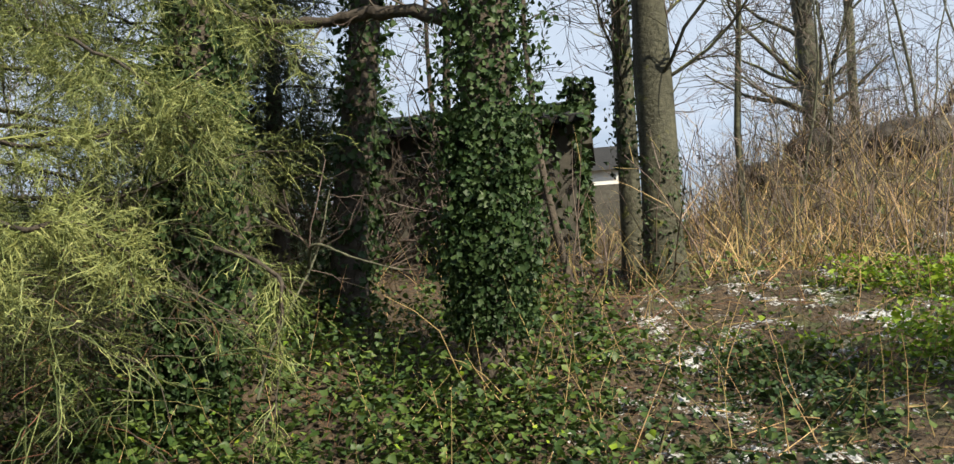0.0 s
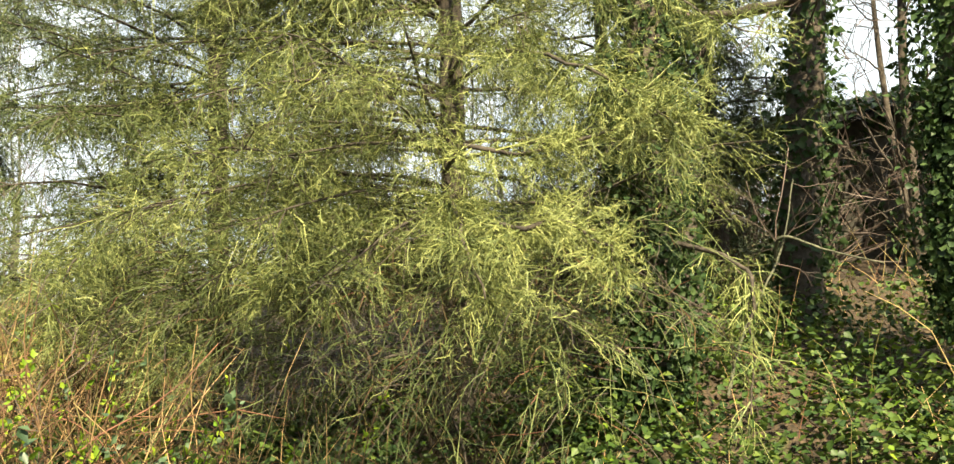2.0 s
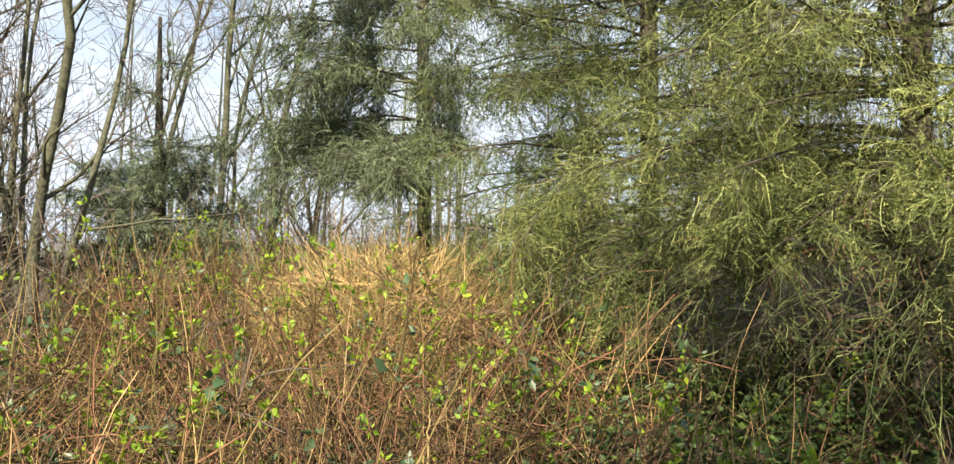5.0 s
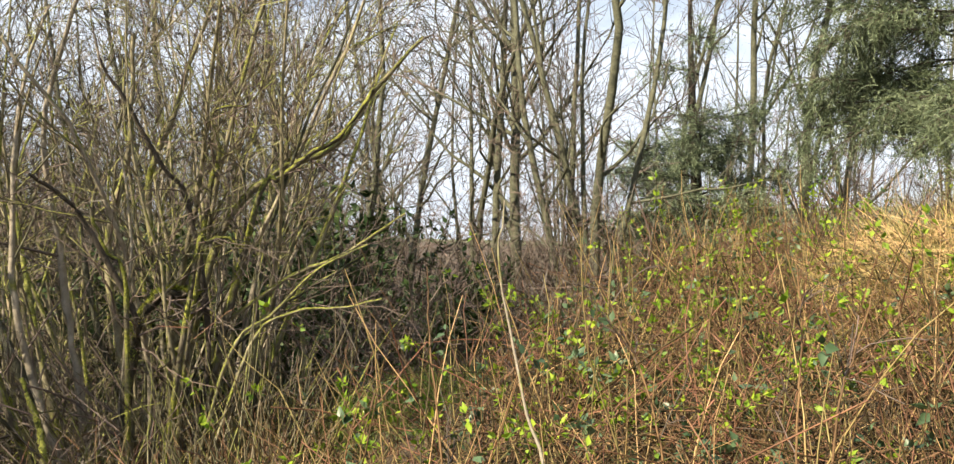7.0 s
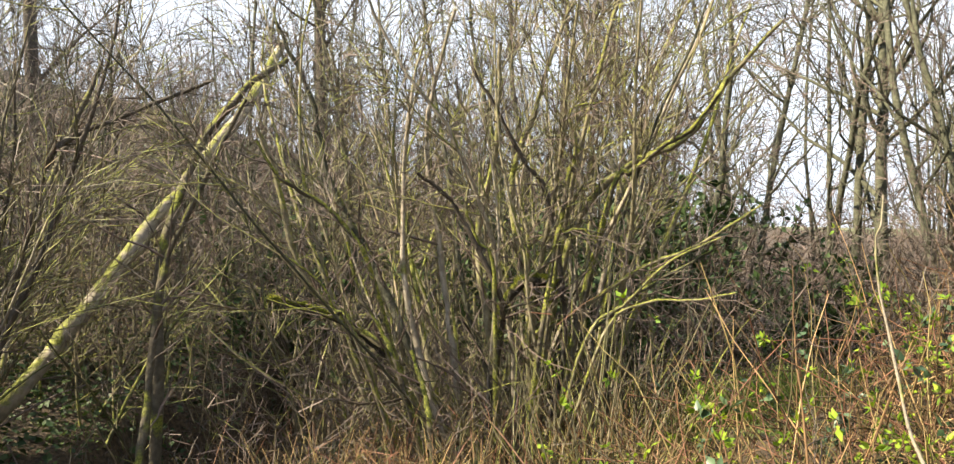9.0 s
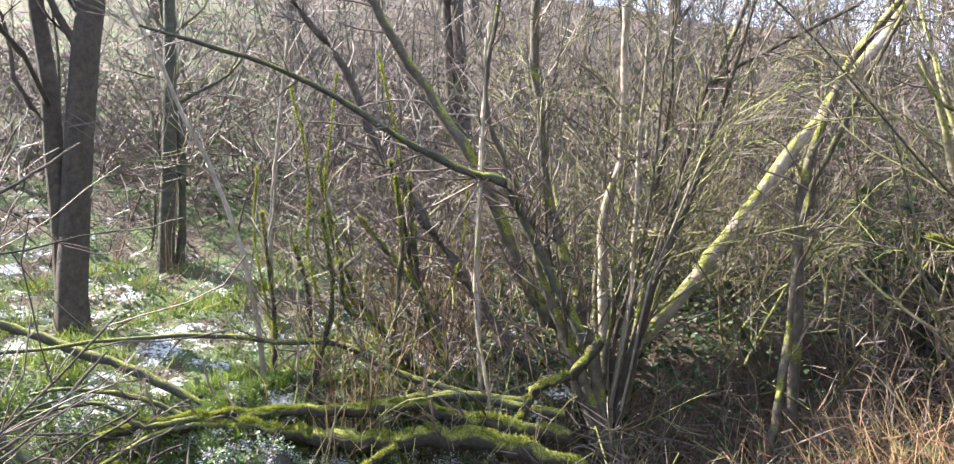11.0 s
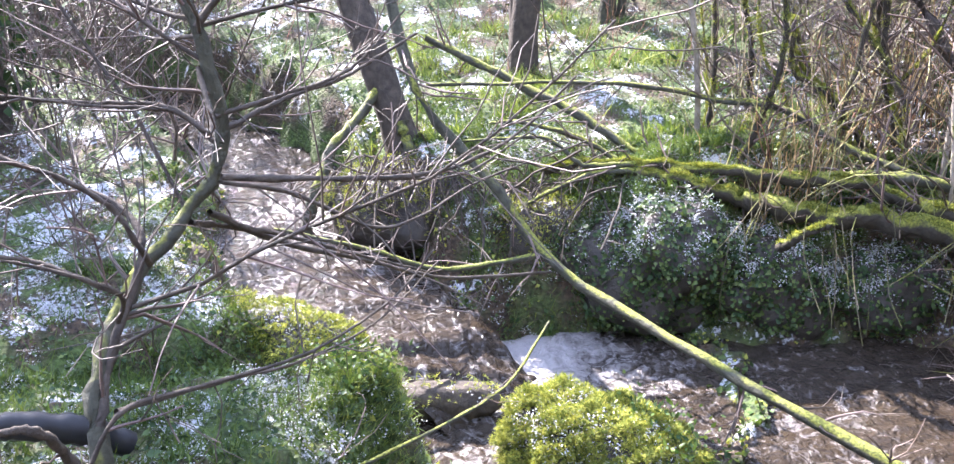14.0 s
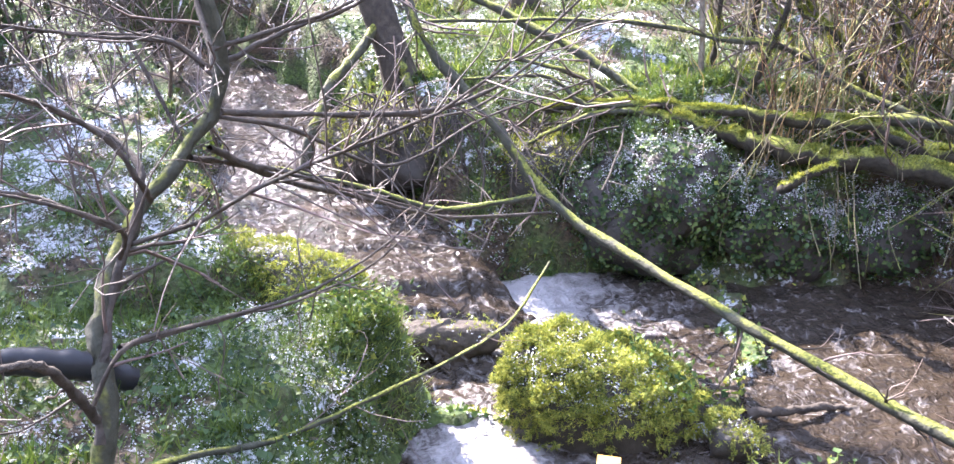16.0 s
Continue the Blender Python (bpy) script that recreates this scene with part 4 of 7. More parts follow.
def curtain():
    """Thin shoots hanging from the lowest boughs to the ground."""
    n = 420
    x = -5.0 + 3.1 * rng.random(n)
    y = 2.55 + 0.16 * (x + 5.0) + 0.9 * rng.random(n) ** 1.4
    z = height(x, y) + 0.55 + 0.75 * rng.random(n)
    p = run(np.column_stack([x, y, z]), np.column_stack([rng.normal(0, 0.6, n), rng.normal(-0.2, 0.5, n), 0.2 * np.ones(n)]), 0.5 + 0.7 * rng.random(n), 8, 0.16, -0.22)
    r = np.full((n, 8), 0.0032) * np.linspace(1, 0.4, 8)
    q, qr = offshoots(p, r, 4200, (0.08, 0.28), 40, 0.1, 5, 0.26, -0.12, 0.6)
    q1, q2, q3 = q[:700], q[700:3000], q[3000:]
    part("hanging_foliage", [tubes(p[::2], r[::2], NEEDLE_GREEN, 4), tubes(p[1::2], r[1::2], BARK, 4), ribbons(q1, 0.004, NEEDLE_TIP), ribbons(q2, 0.004, NEEDLE_GREEN), ribbons(q3, 0.004, RUST)], near_conifer, kind="stuff")


curtain()


# ---- west: brambles, straw mound, bare trees ----
bare_tree((-8.85, -0.9), [(0.02, 0.0, 8, 0.042), (0.03, 0.04, 8, 0.055), (0.02, -0.06, 8, 0.045), (0.0, -0.14, 7, 0.028), (0.04, 0.14, 7, 0.036), (-0.06, 0.02, 8, 0.036), (0.0, -0.02, 7, 0.03)],
          80, 1300, BARK_GREY, "many-stemmed bare tree with grey-green bark among brambles", (0.5, 2.2), (0.3, 1.0), fine=2200, low=0.06, limb_lift=0.11, wander=1.0, thin=0.5)
for bx, by, st in ((-11.7, -2.05, [(0.04, 0.0, 9, 0.085)]), (-11.65, -2.4, [(0.04, -0.03, 9, 0.06)]), (-12.2, -2.85, [(0.04, -0.05, 9, 0.05), (0.0, 0.06, 8, 0.04)]), (-12.1, 1.2, [(0.02, -0.04, 9, 0.055), (0.0, 0.1, 8, 0.035)]), (-12.0, 1.7, [(0.02, 0.03, 9, 0.065), (0.0, 0.2, 6, 0.04)]),
                   (-14.2, 0.35, [(0.02, -0.05, 9, 0.055), (0.0, 0.14, 8, 0.045)]), (-13.2, -4.2, [(0.0, 0.05, 9, 0.06)]), (-16, -5.0, [(0, 0, 9, 0.07)]), (-17, 3.5, [(0, 0, 9, 0.07)]), (-12, -5.4, [(0, 0, 8, 0.06)])):
    bare_tree((bx, by), st, 30, 420, BARK_GREY, "bare tree with tall straight stems", (1.0, 3.2), (0.3, 1.2), fine=700, low=0.1, limb_lift=0.11, wander=1.1, thin=0.5)


def bramble_field():
    ob = thing("bramble_thicket", "tangled rust-brown and straw-coloured dead stalks with fresh lime leaves", "brambles", kind="stuff", at=(-4, 0, 0.7))
    keep = lambda x, y: step(-x, 1.9, 3.2) * step(y + 0.35 * x, -3.4, -2.5) * (1 - step(y + 0.45 * x, -0.1 + 0.6 * step(x, -3.6, -2.8), 0.8 + 0.6 * step(x, -3.6, -2.8))) * dry(x, y)
    at = scatter(8200, -9.5, -1.7, -2.6, 3.2, keep)
    lump = 0.75 + 0.35 * bumps(at[:, 0], at[:, 1], 0.45, 1.0)
    at[:, 2] -= 0.12 * (1 - np.clip(lump, 0, 1))
    p1, a = stems(at[:2600], (0.35, 1.15), 0.75, RUST, 0.0042, 6, 0.26, lift=-0.07)
    p2, b = stems(at[2600:4000], (0.3, 0.9), 0.55, STRAW, 0.0036, 5, 0.2, lift=-0.04)
    b6 = stems(at[4000:5600], (0.3, 0.95), 0.6, RUST, 0.0036, 5, 0.22, lift=-0.05)[1]
    p4, b4 = stems(at[5600:6100], (0.7, 1.3), 0.45, RUST, 0.005, 7, 0.16, lift=-0.04)
    flat = at[6600:] + np.array([0, 0, 1.0]) * (0.5 * rng.random(len(at) - 6600))[:, None]
    p3 = run(flat, ball_dirs(len(flat)) * np.array([1, 1, 0.25]), 0.3 + 0.6 * rng.random(len(flat)), 4, 0.18, -0.05)
    q, qr = offshoots(p1, np.full(p1.shape[:2], 0.003), 6500, (0.12, 0.5), 65, 0.15, 3, 0.22, -0.05, 0.7)
    b2 = tubes(p3, np.full((len(flat), 4), 0.0032), RUST, 3)
    b5 = stems(at[6100:6450], (0.6, 1.25), 0.3, STRAW, 0.0048, 7, 0.10)[1]
    part("stalks", [a, b, b2, b4, b5, b6, strips(q, 0.0042, RUST)], ob, kind="stuff")
    part("leaves", [sprigs(p1[:900], 2100, 6, 0.029, LEAF_LIME, 0.6), sprigs(p4[:300], 600, 6, 0.031, LEAF_LIME, 0.5), sprigs(p1[::3], 1700, 5, 0.042, LEAF_BLUE, 0.3)], ob, "fresh lime and dull blue-green leaves", "stuff")


def straw_mound():
    ob = thing("straw_mound", "rounded heap of golden dead grass among brambles", "dead grass", kind="stuff", at=foot(-6.1, 1.45))
    n = 14000
    a, u = 2 * np.pi * rng.random(n), rng.random(n) ** 0.5
    x, y = -6.1 + 1.1 * u * np.cos(a), 1.62 + 0.9 * u * np.sin(a)
    top = 0.98 * np.sqrt(np.maximum(0, 1 - u * u)) + 0.05
    at = np.column_stack([x, y, height(x, y) + top * rng.random(n) ** 0.6 * 0.8])
    way = np.column_stack([np.cos(a) * u, np.sin(a) * u, 0.55 - 0.4 * rng.random(n)]) + 0.45 * ball_dirs(n)
    way = way * np.array([1, 1, 0.35]) + 1.0 * ball_dirs(n)
    part("straw", [blades(at[:8000], way[:8000], 0.12 + 0.33 * rng.random(8000), 0.0055, STRAW, 0.4), blades(at[8000:9500], way[8000:9500], 0.15 + 0.4 * rng.random(1500), 0.006, RUST, 0.3), blades(at[9500:11500], way[9500:11500], 0.15 + 0.4 * rng.random(2000), 0.006, TWIG_PALE, 0.3), blades(at[11500:], way[11500:], 0.15 + 0.4 * rng.random(n - 11500), 0.005, STRAW, 0.3)], ob, kind="stuff")


bramble_field()
straw_mound()
bough("tall_cane", [foot(-2.45, -0.78), (-2.55, -0.84, 0.89), (-2.58, -0.89, 1.05), (-2.61, -0.93, 1.23), (-2.63, -0.97, 1.43), (-2.63, -0.98, 1.55), (-2.62, -0.965, 1.60), (-2.63, -0.96, 1.68)], 0.0055, 0.002, BIRCH, "single tall pale bent cane standing above brambles", "cane", sides=6, lump=0.02, jitter=0.0012)
for line, mat, words in (([foot(-2.62, -1.14), (-2.66, -1.16, 0.89), (-2.72, -1.21, 1.25), (-2.74, -1.22, 1.48)], RUST, "upright rust-brown dead cane among brambles"),
                         ([foot(-2.8, -0.12), (-2.84, -0.11, 0.96), (-2.89, -0.08, 1.25), (-2.9, -0.09, 1.47)], RUST, "brown dead cane among brambles"),
                         ([foot(-2.8, -0.05), (-2.83, 0.0, 1.0), (-2.86, 0.06, 1.21), (-2.86, 0.13, 1.43)], RUST, "brown dead cane among brambles"),
                         ([foot(-2.55, 0.52), (-2.57, 0.54, 0.98), (-2.6, 0.56, 1.22)], STRAW, "pale dead cane among brambles"),
                         ([foot(-3.0, -0.45), (-3.06, -0.52, 0.98), (-3.1, -0.65, 1.32), (-3.1, -0.78, 1.53)], RUST, "upright rust-brown dead cane among brambles"),
                         ([foot(-3.72, 1.6), (-3.8, 1.52, 1.1), (-3.88, 1.43, 1.43), (-3.92, 1.33, 1.78)], RUST, "red-brown forked cane against the conifer"),
                         ([foot(-3.72, 1.6), (-3.8, 1.55, 1.21), (-3.75, 1.65, 1.45)], RUST, "red-brown forked cane against the conifer"),
                         ([foot(-3.74, 1.58), (-3.82, 1.45, 1.15), (-3.95, 1.15, 1.40), (-4.05, 0.9, 1.5)], RUST, "red-brown cane arching over brambles"),
                         ([foot(-3.7, 1.62), (-3.8, 1.5, 1.2), (-3.84, 1.46, 1.5), (-3.82, 1.48, 1.75)], RUST, "red-brown forked cane against the conifer")):
    bough("bramble_cane", line, 0.0045, 0.002, mat, words, "cane", sides=6, lump=0.03, jitter=0.01, twigs=6, twig_len=(0.08, 0.3), group="canes")

# ---- south-west: hazel coppice and the wooded hillside ----


def coppice(base, n, tall, r, spread, mat, label, twigs, fine, name="hazel_coppice", toward=(0.0, 0.0), wide=0.35, twig_mat=None, wig=0.13, low=0.15):
    """A clump of many stems that fan out from one stool."""
    b = foot(*base)
    ob = thing(name, label, "shrub", "hazel coppices", at=b)
    a = 2 * np.pi * rng.random(n)
    out = spread * rng.random(n) ** 0.7
    start = b + np.column_stack([wide * out / spread * np.cos(a), wide * out / spread * np.sin(a), 0 * a])
    way = np.column_stack([out * np.cos(a) + toward[0], out * np.sin(a) + toward[1], np.ones(n)])
    p = run(start, way, tall[0] + (tall[1] - tall[0]) * rng.random(n), 12, wig, 0.035)
    rad = (r[0] + (r[1] - r[0]) * rng.random(n) ** 2)[:, None] * np.linspace(1, 0.25, 12)
    for i in range(n):
        part("stem", [tubes(p[i:i + 1], rad[i:i + 1], mat[i % len(mat)] if isinstance(mat, tuple) else mat, 6, 0.05)], ob)
    q, qr = offshoots(p, rad, twigs, (0.3, 1.2), 40, low, 6, 0.13, 0.04, 0.42)
    t, tr = offshoots(q, qr, fine, (0.12, 0.5), 42, 0.45, 3, 0.16, 0.02, 0.6)
    part("twig_spray", [tubes(q, np.maximum(qr, 0.0025), twig_mat or TWIG_PALE, 4), strips(t[::2], 0.0042, TWIG), strips(t[1::2], 0.0042, twig_mat or TWIG_PALE)], ob, kind="stuff")
    return ob


# moss is real growth; the darker barks also stand in for shaded stems
hazel = coppice((-4.75, -3.35), 56, (2.2, 4.6), (0.010, 0.030), 0.36, (BIRCH, HAZEL, BIRCH, HAZEL, BARK_MOSS, TWIG_PALE, HAZEL), "hazel coppice of many mossy upright stems, in pale and dark barks for sun and shade", 600, 12500, wide=0.8, wig=0.10, low=0.42)
for line, r0, r1, mat in (
        ([foot(-4.35, -3.1), (-4.29, -2.88, 0.98), (-4.36, -2.8, 1.45), (-4.41, -2.64, 1.79), (-4.47, -2.44, 1.96), (-4.54, -2.14, 2.1), (-4.55, -1.93, 2.39), (-4.54, -1.65, 2.66)], 0.03, 0.010, HAZEL),
        ([(-4.3, -2.95, 1.0), (-4.28, -2.72, 1.12), (-4.36, -2.33, 1.39), (-4.36, -2.05, 1.5), (-4.35, -1.71, 1.71)], 0.016, 0.006, HAZEL),
        ([(-4.3, -2.9, 0.8), (-4.29, -2.66, 0.99), (-4.36, -2.4, 1.22), (-4.4, -2.13, 1.39), (-4.4, -1.94, 1.5)], 0.014, 0.006, BARK_MOSS),
        ([foot(-4.2, -3.4), (-3.72, -3.52, 0.84), (-3.57, -3.68, 1.07), (-3.35, -3.87, 1.38), (-3.22, -3.92, 1.88), (-3.09, -3.93, 2.12)], 0.026, 0.012, HAZEL),
        ([(-3.75, -3.5, 0.8), (-3.63, -3.67, 1.0), (-3.38, -3.75, 1.15), (-3.09, -3.82, 1.24)], 0.016, 0.008, MOSS_WOOD),
        ([foot(-4.2, -3.4), (-3.96, -3.52, 0.73), (-3.88, -3.81, 1.39), (-3.75, -4.02, 1.86), (-3.67, -4.1, 2.34), (-3.49, -4.21, 2.79)], 0.03, 0.012, BARK_MOSS),
        ([foot(-4.2, -3.3), (-4.08, -3.37, 0.79), (-4.08, -3.48, 1.52), (-4.0, -3.51, 2.19), (-3.99, -3.3, 2.84)], 0.026, 0.010, BIRCH),
        ([foot(-4.25, -3.2), (-4.12, -3.12, 0.79), (-4.12, -3.24, 1.52), (-4.16, -3.14, 2.03), (-4.08, -3.06, 2.64)], 0.028, 0.010, HAZEL),
        ([(-4.12, -3.1, 0.9), (-3.92, -2.96, 1.21), (-3.72, -3.12, 1.71), (-3.51, -3.21, 1.88)], 0.018, 0.008, BARK),
        ([foot(-4.4, -3.0), (-4.35, -2.99, 0.97), (-4.31, -3.12, 1.8), (-4.33, -2.98, 2.28), (-4.31, -2.74, 2.87)], 0.026, 0.010, HAZEL),
        ([foot(-4.3, -2.95), (-4.25, -2.75, 0.99), (-4.17, -2.81, 1.75), (-4.04, -2.89, 1.97), (-3.78, -3.05, 2.45)], 0.022, 0.008, BARK),
        ([foot(-4.0, -3.1), (-3.96, -3.02, 0.89), (-4.02, -2.99, 1.2), (-4.1, -2.88, 1.31), (-4.16, -2.75, 1.28)], 0.026, 0.032, MOSS_WOOD)):
    bough("stem", line, r0, r1, mat, "", parent=hazel, twigs=14, twig_len=(0.2, 0.7), sides=7)
# its stems that wear thick moss
for sx, sy, line, r0 in (
        (-3.75, -3.2, [(-3.5, -3.31, 0.82), (-3.47, -3.41, 1.06), (-3.41, -3.5, 1.24), (-3.37, -3.56, 1.53)], 0.016),
        (-3.7, -3.3, [(-3.3, -3.44, 1.05), (-3.24, -3.53, 1.19), (-3.21, -3.58, 1.31), (-3.12, -3.67, 1.42), (-3.05, -3.74, 1.49)], 0.012),
        (-3.8, -3.35, [(-3.32, -3.5, 1.06), (-3.25, -3.57, 1.15), (-3.12, -3.68, 1.2), (-3.01, -3.77, 1.25)], 0.011),
        (-3.85, -3.3, [(-3.49, -3.48, 1.32), (-3.4, -3.58, 1.59), (-3.3, -3.67, 1.73), (-3.22, -3.74, 1.79), (-3.12, -3.81, 1.87), (-3.03, -3.86, 2.04)], 0.016),
        (-3.6, -3.1, [(-3.39, -3.04, 0.61), (-3.43, -3.09, 0.71), (-3.46, -3.14, 0.81), (-3.47, -3.22, 0.98)], 0.02),
        (-4.2, -2.9, [(-4.29, -2.51, 1.72), (-4.31, -2.37, 1.9), (-4.33, -2.21, 2.03), (-4.35, -2.04, 2.13), (-4.34, -1.87, 2.35)], 0.018),
        (-3.95, -2.9, [(-3.99, -2.68, 1.46), (-4.01, -2.62, 1.57), (-4.06, -2.54, 1.59), (-4.08, -2.48, 1.52)], 0.014),
        (-4.05, -2.9, [(-4.1, -2.67, 1.75), (-4.11, -2.63, 1.91), (-4.11, -2.61, 2.03), (-4.07, -2.62, 2.22), (-4.14, -2.47, 2.26)], 0.014),
        (-3.9, -3.0, [(-3.87, -2.97, 1.31), (-3.83, -3.05, 1.53), (-3.79, -3.1, 1.71), (-3.8, -3.06, 1.9)], 0.014),
        (-3.9, -2.75, [(-3.93, -2.48, 1.01), (-4.04, -2.3, 1.22), (-4.13, -2.1, 1.43), (-4.21, -1.87, 1.55)], 0.010),
        (-3.9, -2.7, [(-3.97, -2.4, 1.04), (-4.08, -2.21, 1.22), (-4.16, -1.98, 1.24), (-4.22, -1.8, 1.28)], 0.009)):
    bough("stem", [foot(sx, sy)] + line, r0, r0 * 0.5, MOSS_STEM if r0 > 0.0105 else HAZEL, "", parent=hazel, twigs=8, twig_len=(0.15, 0.6), sides=7)
clump = coppice((-2.3, -5.8), 16, (1.8, 3.5), (0.010, 0.032), 0.5, (HAZEL_MOSS, BARK, HAZEL_MOSS, BIRCH), "coppiced hazel of dark mossy stems above the stream", 260, 4600, wig=0.08, wide=0.3, low=0.25)
# its heavy stems, each on its own line
for line, r0, r1, mat, tw in (
        ([(-2.25, -5.6, -0.25), (-2.08, -5.83, 0.41), (-1.9, -6.03, 0.77), (-1.66, -6.22, 1.44), (-1.36, -6.35, 1.99), (-0.96, -6.4, 2.65), (-0.72, -6.4, 3.04)], 0.06, 0.03, HAZEL_MOSS, 30),
        ([(-2.27, -5.55, -0.25), (-2.16, -5.7, 0.6), (-2.05, -5.84, 1.07), (-1.96, -5.93, 1.68), (-1.9, -5.87, 2.66), (-1.9, -5.78, 3.3)], 0.045, 0.022, HAZEL_MOSS, 26),
        ([(-2.1, -5.56, 0.47), (-1.83, -5.71, 1.09), (-1.64, -5.74, 1.47), (-1.37, -5.77, 1.57), (-0.92, -5.8, 1.82), (-0.55, -5.78, 2.06), (-0.06, -5.73, 2.26), (0.48, -5.63, 2.4)], 0.036, 0.010, BARK_MOSS, 30),
        ([(-2.33, -5.7, -0.25), (-2.38, -5.9, 1.05), (-2.52, -5.89, 1.67), (-2.53, -5.81, 2.68), (-2.53, -5.73, 3.3)], 0.036, 0.02, BIRCH, 24),
        ([(-2.25, -5.55, -0.2), (-1.93, -5.77, 0.76), (-1.8, -5.86, 1.36), (-1.57, -5.9, 2.0), (-1.63, -5.77, 2.64)], 0.034, 0.014, HAZEL_MOSS, 24),
        ([(-2.3, -5.8, -0.25), (-1.76, -6.17, 0.37), (-1.6, -6.36, 0.69), (-1.26, -6.57, 1.26), (-0.98, -6.7, 1.75), (-0.74, -6.76, 2.36), (-0.42, -6.79, 2.78)], 0.05, 0.025, BARK, 26),
        ([(-2.45, -5.75, -0.25), (-2.74, -5.87, 0.95), (-3.07, -5.8, 1.87), (-3.32, -5.62, 2.67)], 0.032, 0.014, HAZEL_MOSS, 22),
        ([(-2.35, -5.65, -0.2), (-2.78, -5.53, 1.55), (-2.87, -5.4, 2.05), (-3.11, -5.16, 2.25), (-3.5, -4.75, 2.51)], 0.026, 0.010, BARK, 22),
        ([(-1.5, -5.65, -0.1), (-1.46, -5.61, 0.2), (-1.43, -5.75, 0.79), (-1.5, -5.8, 1.49), (-1.53, -5.74, 2.4)], 0.014, 0.008, BIRCH, 14)):
    bough("stem", line, r0, r1, mat, "", parent=clump, twigs=tw, twig_len=(0.25, 0.9))
for line, r0, r1, mat, words in (
        ([(-3.47, -5.34, -0.5), (-3.51, -5.31, 0.7), (-3.59, -5.38, 1.38), (-3.9, -5.39, 2.16), (-4.2, -5.27, 2.59), (-4.48, -5.13, 2.85)], 0.042, 0.02, HAZEL_MOSS, "slim bent bare sapling with dark mossy bark at the stream's edge"),
        ([(-2.91, -4.85, -0.3), (-2.95, -4.75, 0.1), (-3.09, -4.81, 0.69), (-3.2, -4.82, 1.37), (-3.35, -4.7, 1.82), (-3.52, -4.49, 2.37)], 0.03, 0.012, HAZEL_MOSS, "slim leaning sapling with moss on its upper side"),
        ([(-1.1, -6.1, -0.05), (-0.91, -6.03, 0.13), (-1.04, -6.18, 1.0), (-1.02, -6.22, 1.53)], 0.024, 0.012, MOSS_WOOD, "short sapling sleeved in yellow moss on the bank"),
        ([(-1.3, -6.0, -0.05), (-1.3, -5.95, 0.12), (-1.27, -6.13, 0.54), (-0.99, -6.33, 0.99), (-0.8, -6.45, 1.24)], 0.024, 0.012, MOSS_WOOD, "crooked mossy sapling leaning along the bank"),
        ([(-1.41, -6.4, -0.05), (-1.19, -6.45, 0.83), (-1.02, -6.38, 1.63)], 0.032, 0.015, MOSS_WOOD, "short sapling sleeved in yellow moss on the bank"),
        ([(-0.48, -6.85, 0.0), (-0.46, -6.85, 0.67), (-0.38, -6.85, 1.02)], 0.028, 0.014, MOSS_WOOD, "short sapling sleeved in yellow moss on the bank"),
        ([(-0.24, -7.26, 0.1), (-0.22, -7.16, 1.0), (-0.29, -7.06, 1.77), (-0.39, -6.95, 2.52)], 0.02, 0.012, BIRCH, "thin pale sapling on the snowy bank"),
        ([(-1.49, -5.86, -0.1), (-1.51, -5.96, 1.03), (-1.58, -6.05, 1.74), (-1.67, -6.12, 2.56)], 0.02, 0.012, BIRCH, "thin pale sapling beside the coppice")):
    bough("bank_sapling", line, r0, r1, mat, words, "sapling", twigs=16, twig_len=(0.2, 0.8), group="saplings")
for line, r0, r1, mat, words in (
        ([(-1.29, -6.12, 0.0), (-0.9, -6.31, 0.5), (-0.69, -6.43, 0.63), (-0.66, -6.43, 0.95)], 0.026, 0.016, MOSS_WOOD, "crooked mossy sapling leaning along the bank"),
        ([(-0.18, -6.42, 0.1), (-0.2, -6.44, 0.6), (-0.15, -6.5, 1.3)], 0.022, 0.012, MOSS_WOOD, "short sapling sleeved in yellow moss on the bank"),
        ([(-1.09, -7.16, 0.2), (-0.8, -7.21, 0.75), (-0.6, -7.3, 1.6)], 0.03, 0.015, MOSS_WOOD, "mossy sapling leaning over the far bank"),
        ([(-1.41, -6.28, 0.0), (-1.2, -6.33, 0.71), (-1.15, -6.4, 1.5)], 0.03, 0.016, MOSS_WOOD, "mossy sapling leaning over the far bank"),
        ([(-0.32, -5.86, 0.05), (-0.47, -5.84, 0.49), (-0.54, -5.83, 0.85), (-0.5, -5.9, 1.3)], 0.022, 0.012, MOSS_WOOD, "crooked mossy sapling leaning along the bank")):
    bough("bank_sapling", line, r0, r1, mat, words, "sapling", twigs=16, twig_len=(0.2, 0.8), group="saplings")
coppice((-6.5, -6.5), 18, (2.0, 4.0), (0.012, 0.04), 0.6, TWIG_PALE, "bare hazel clump on the hillside", 260, 4000)
bough("fallen_tree", [(-2.66, -6.13, 0.15), (-3.51, -6.27, 0.91), (-4.15, -6.33, 1.59), (-4.66, -6.31, 2.15), (-5.17, -6.27, 2.75), (-5.57, -6.31, 3.33)], 0.064, 0.04, BIRCH, "leaning pale trunk with moss on its upper side", "fallen tree", twigs=14)


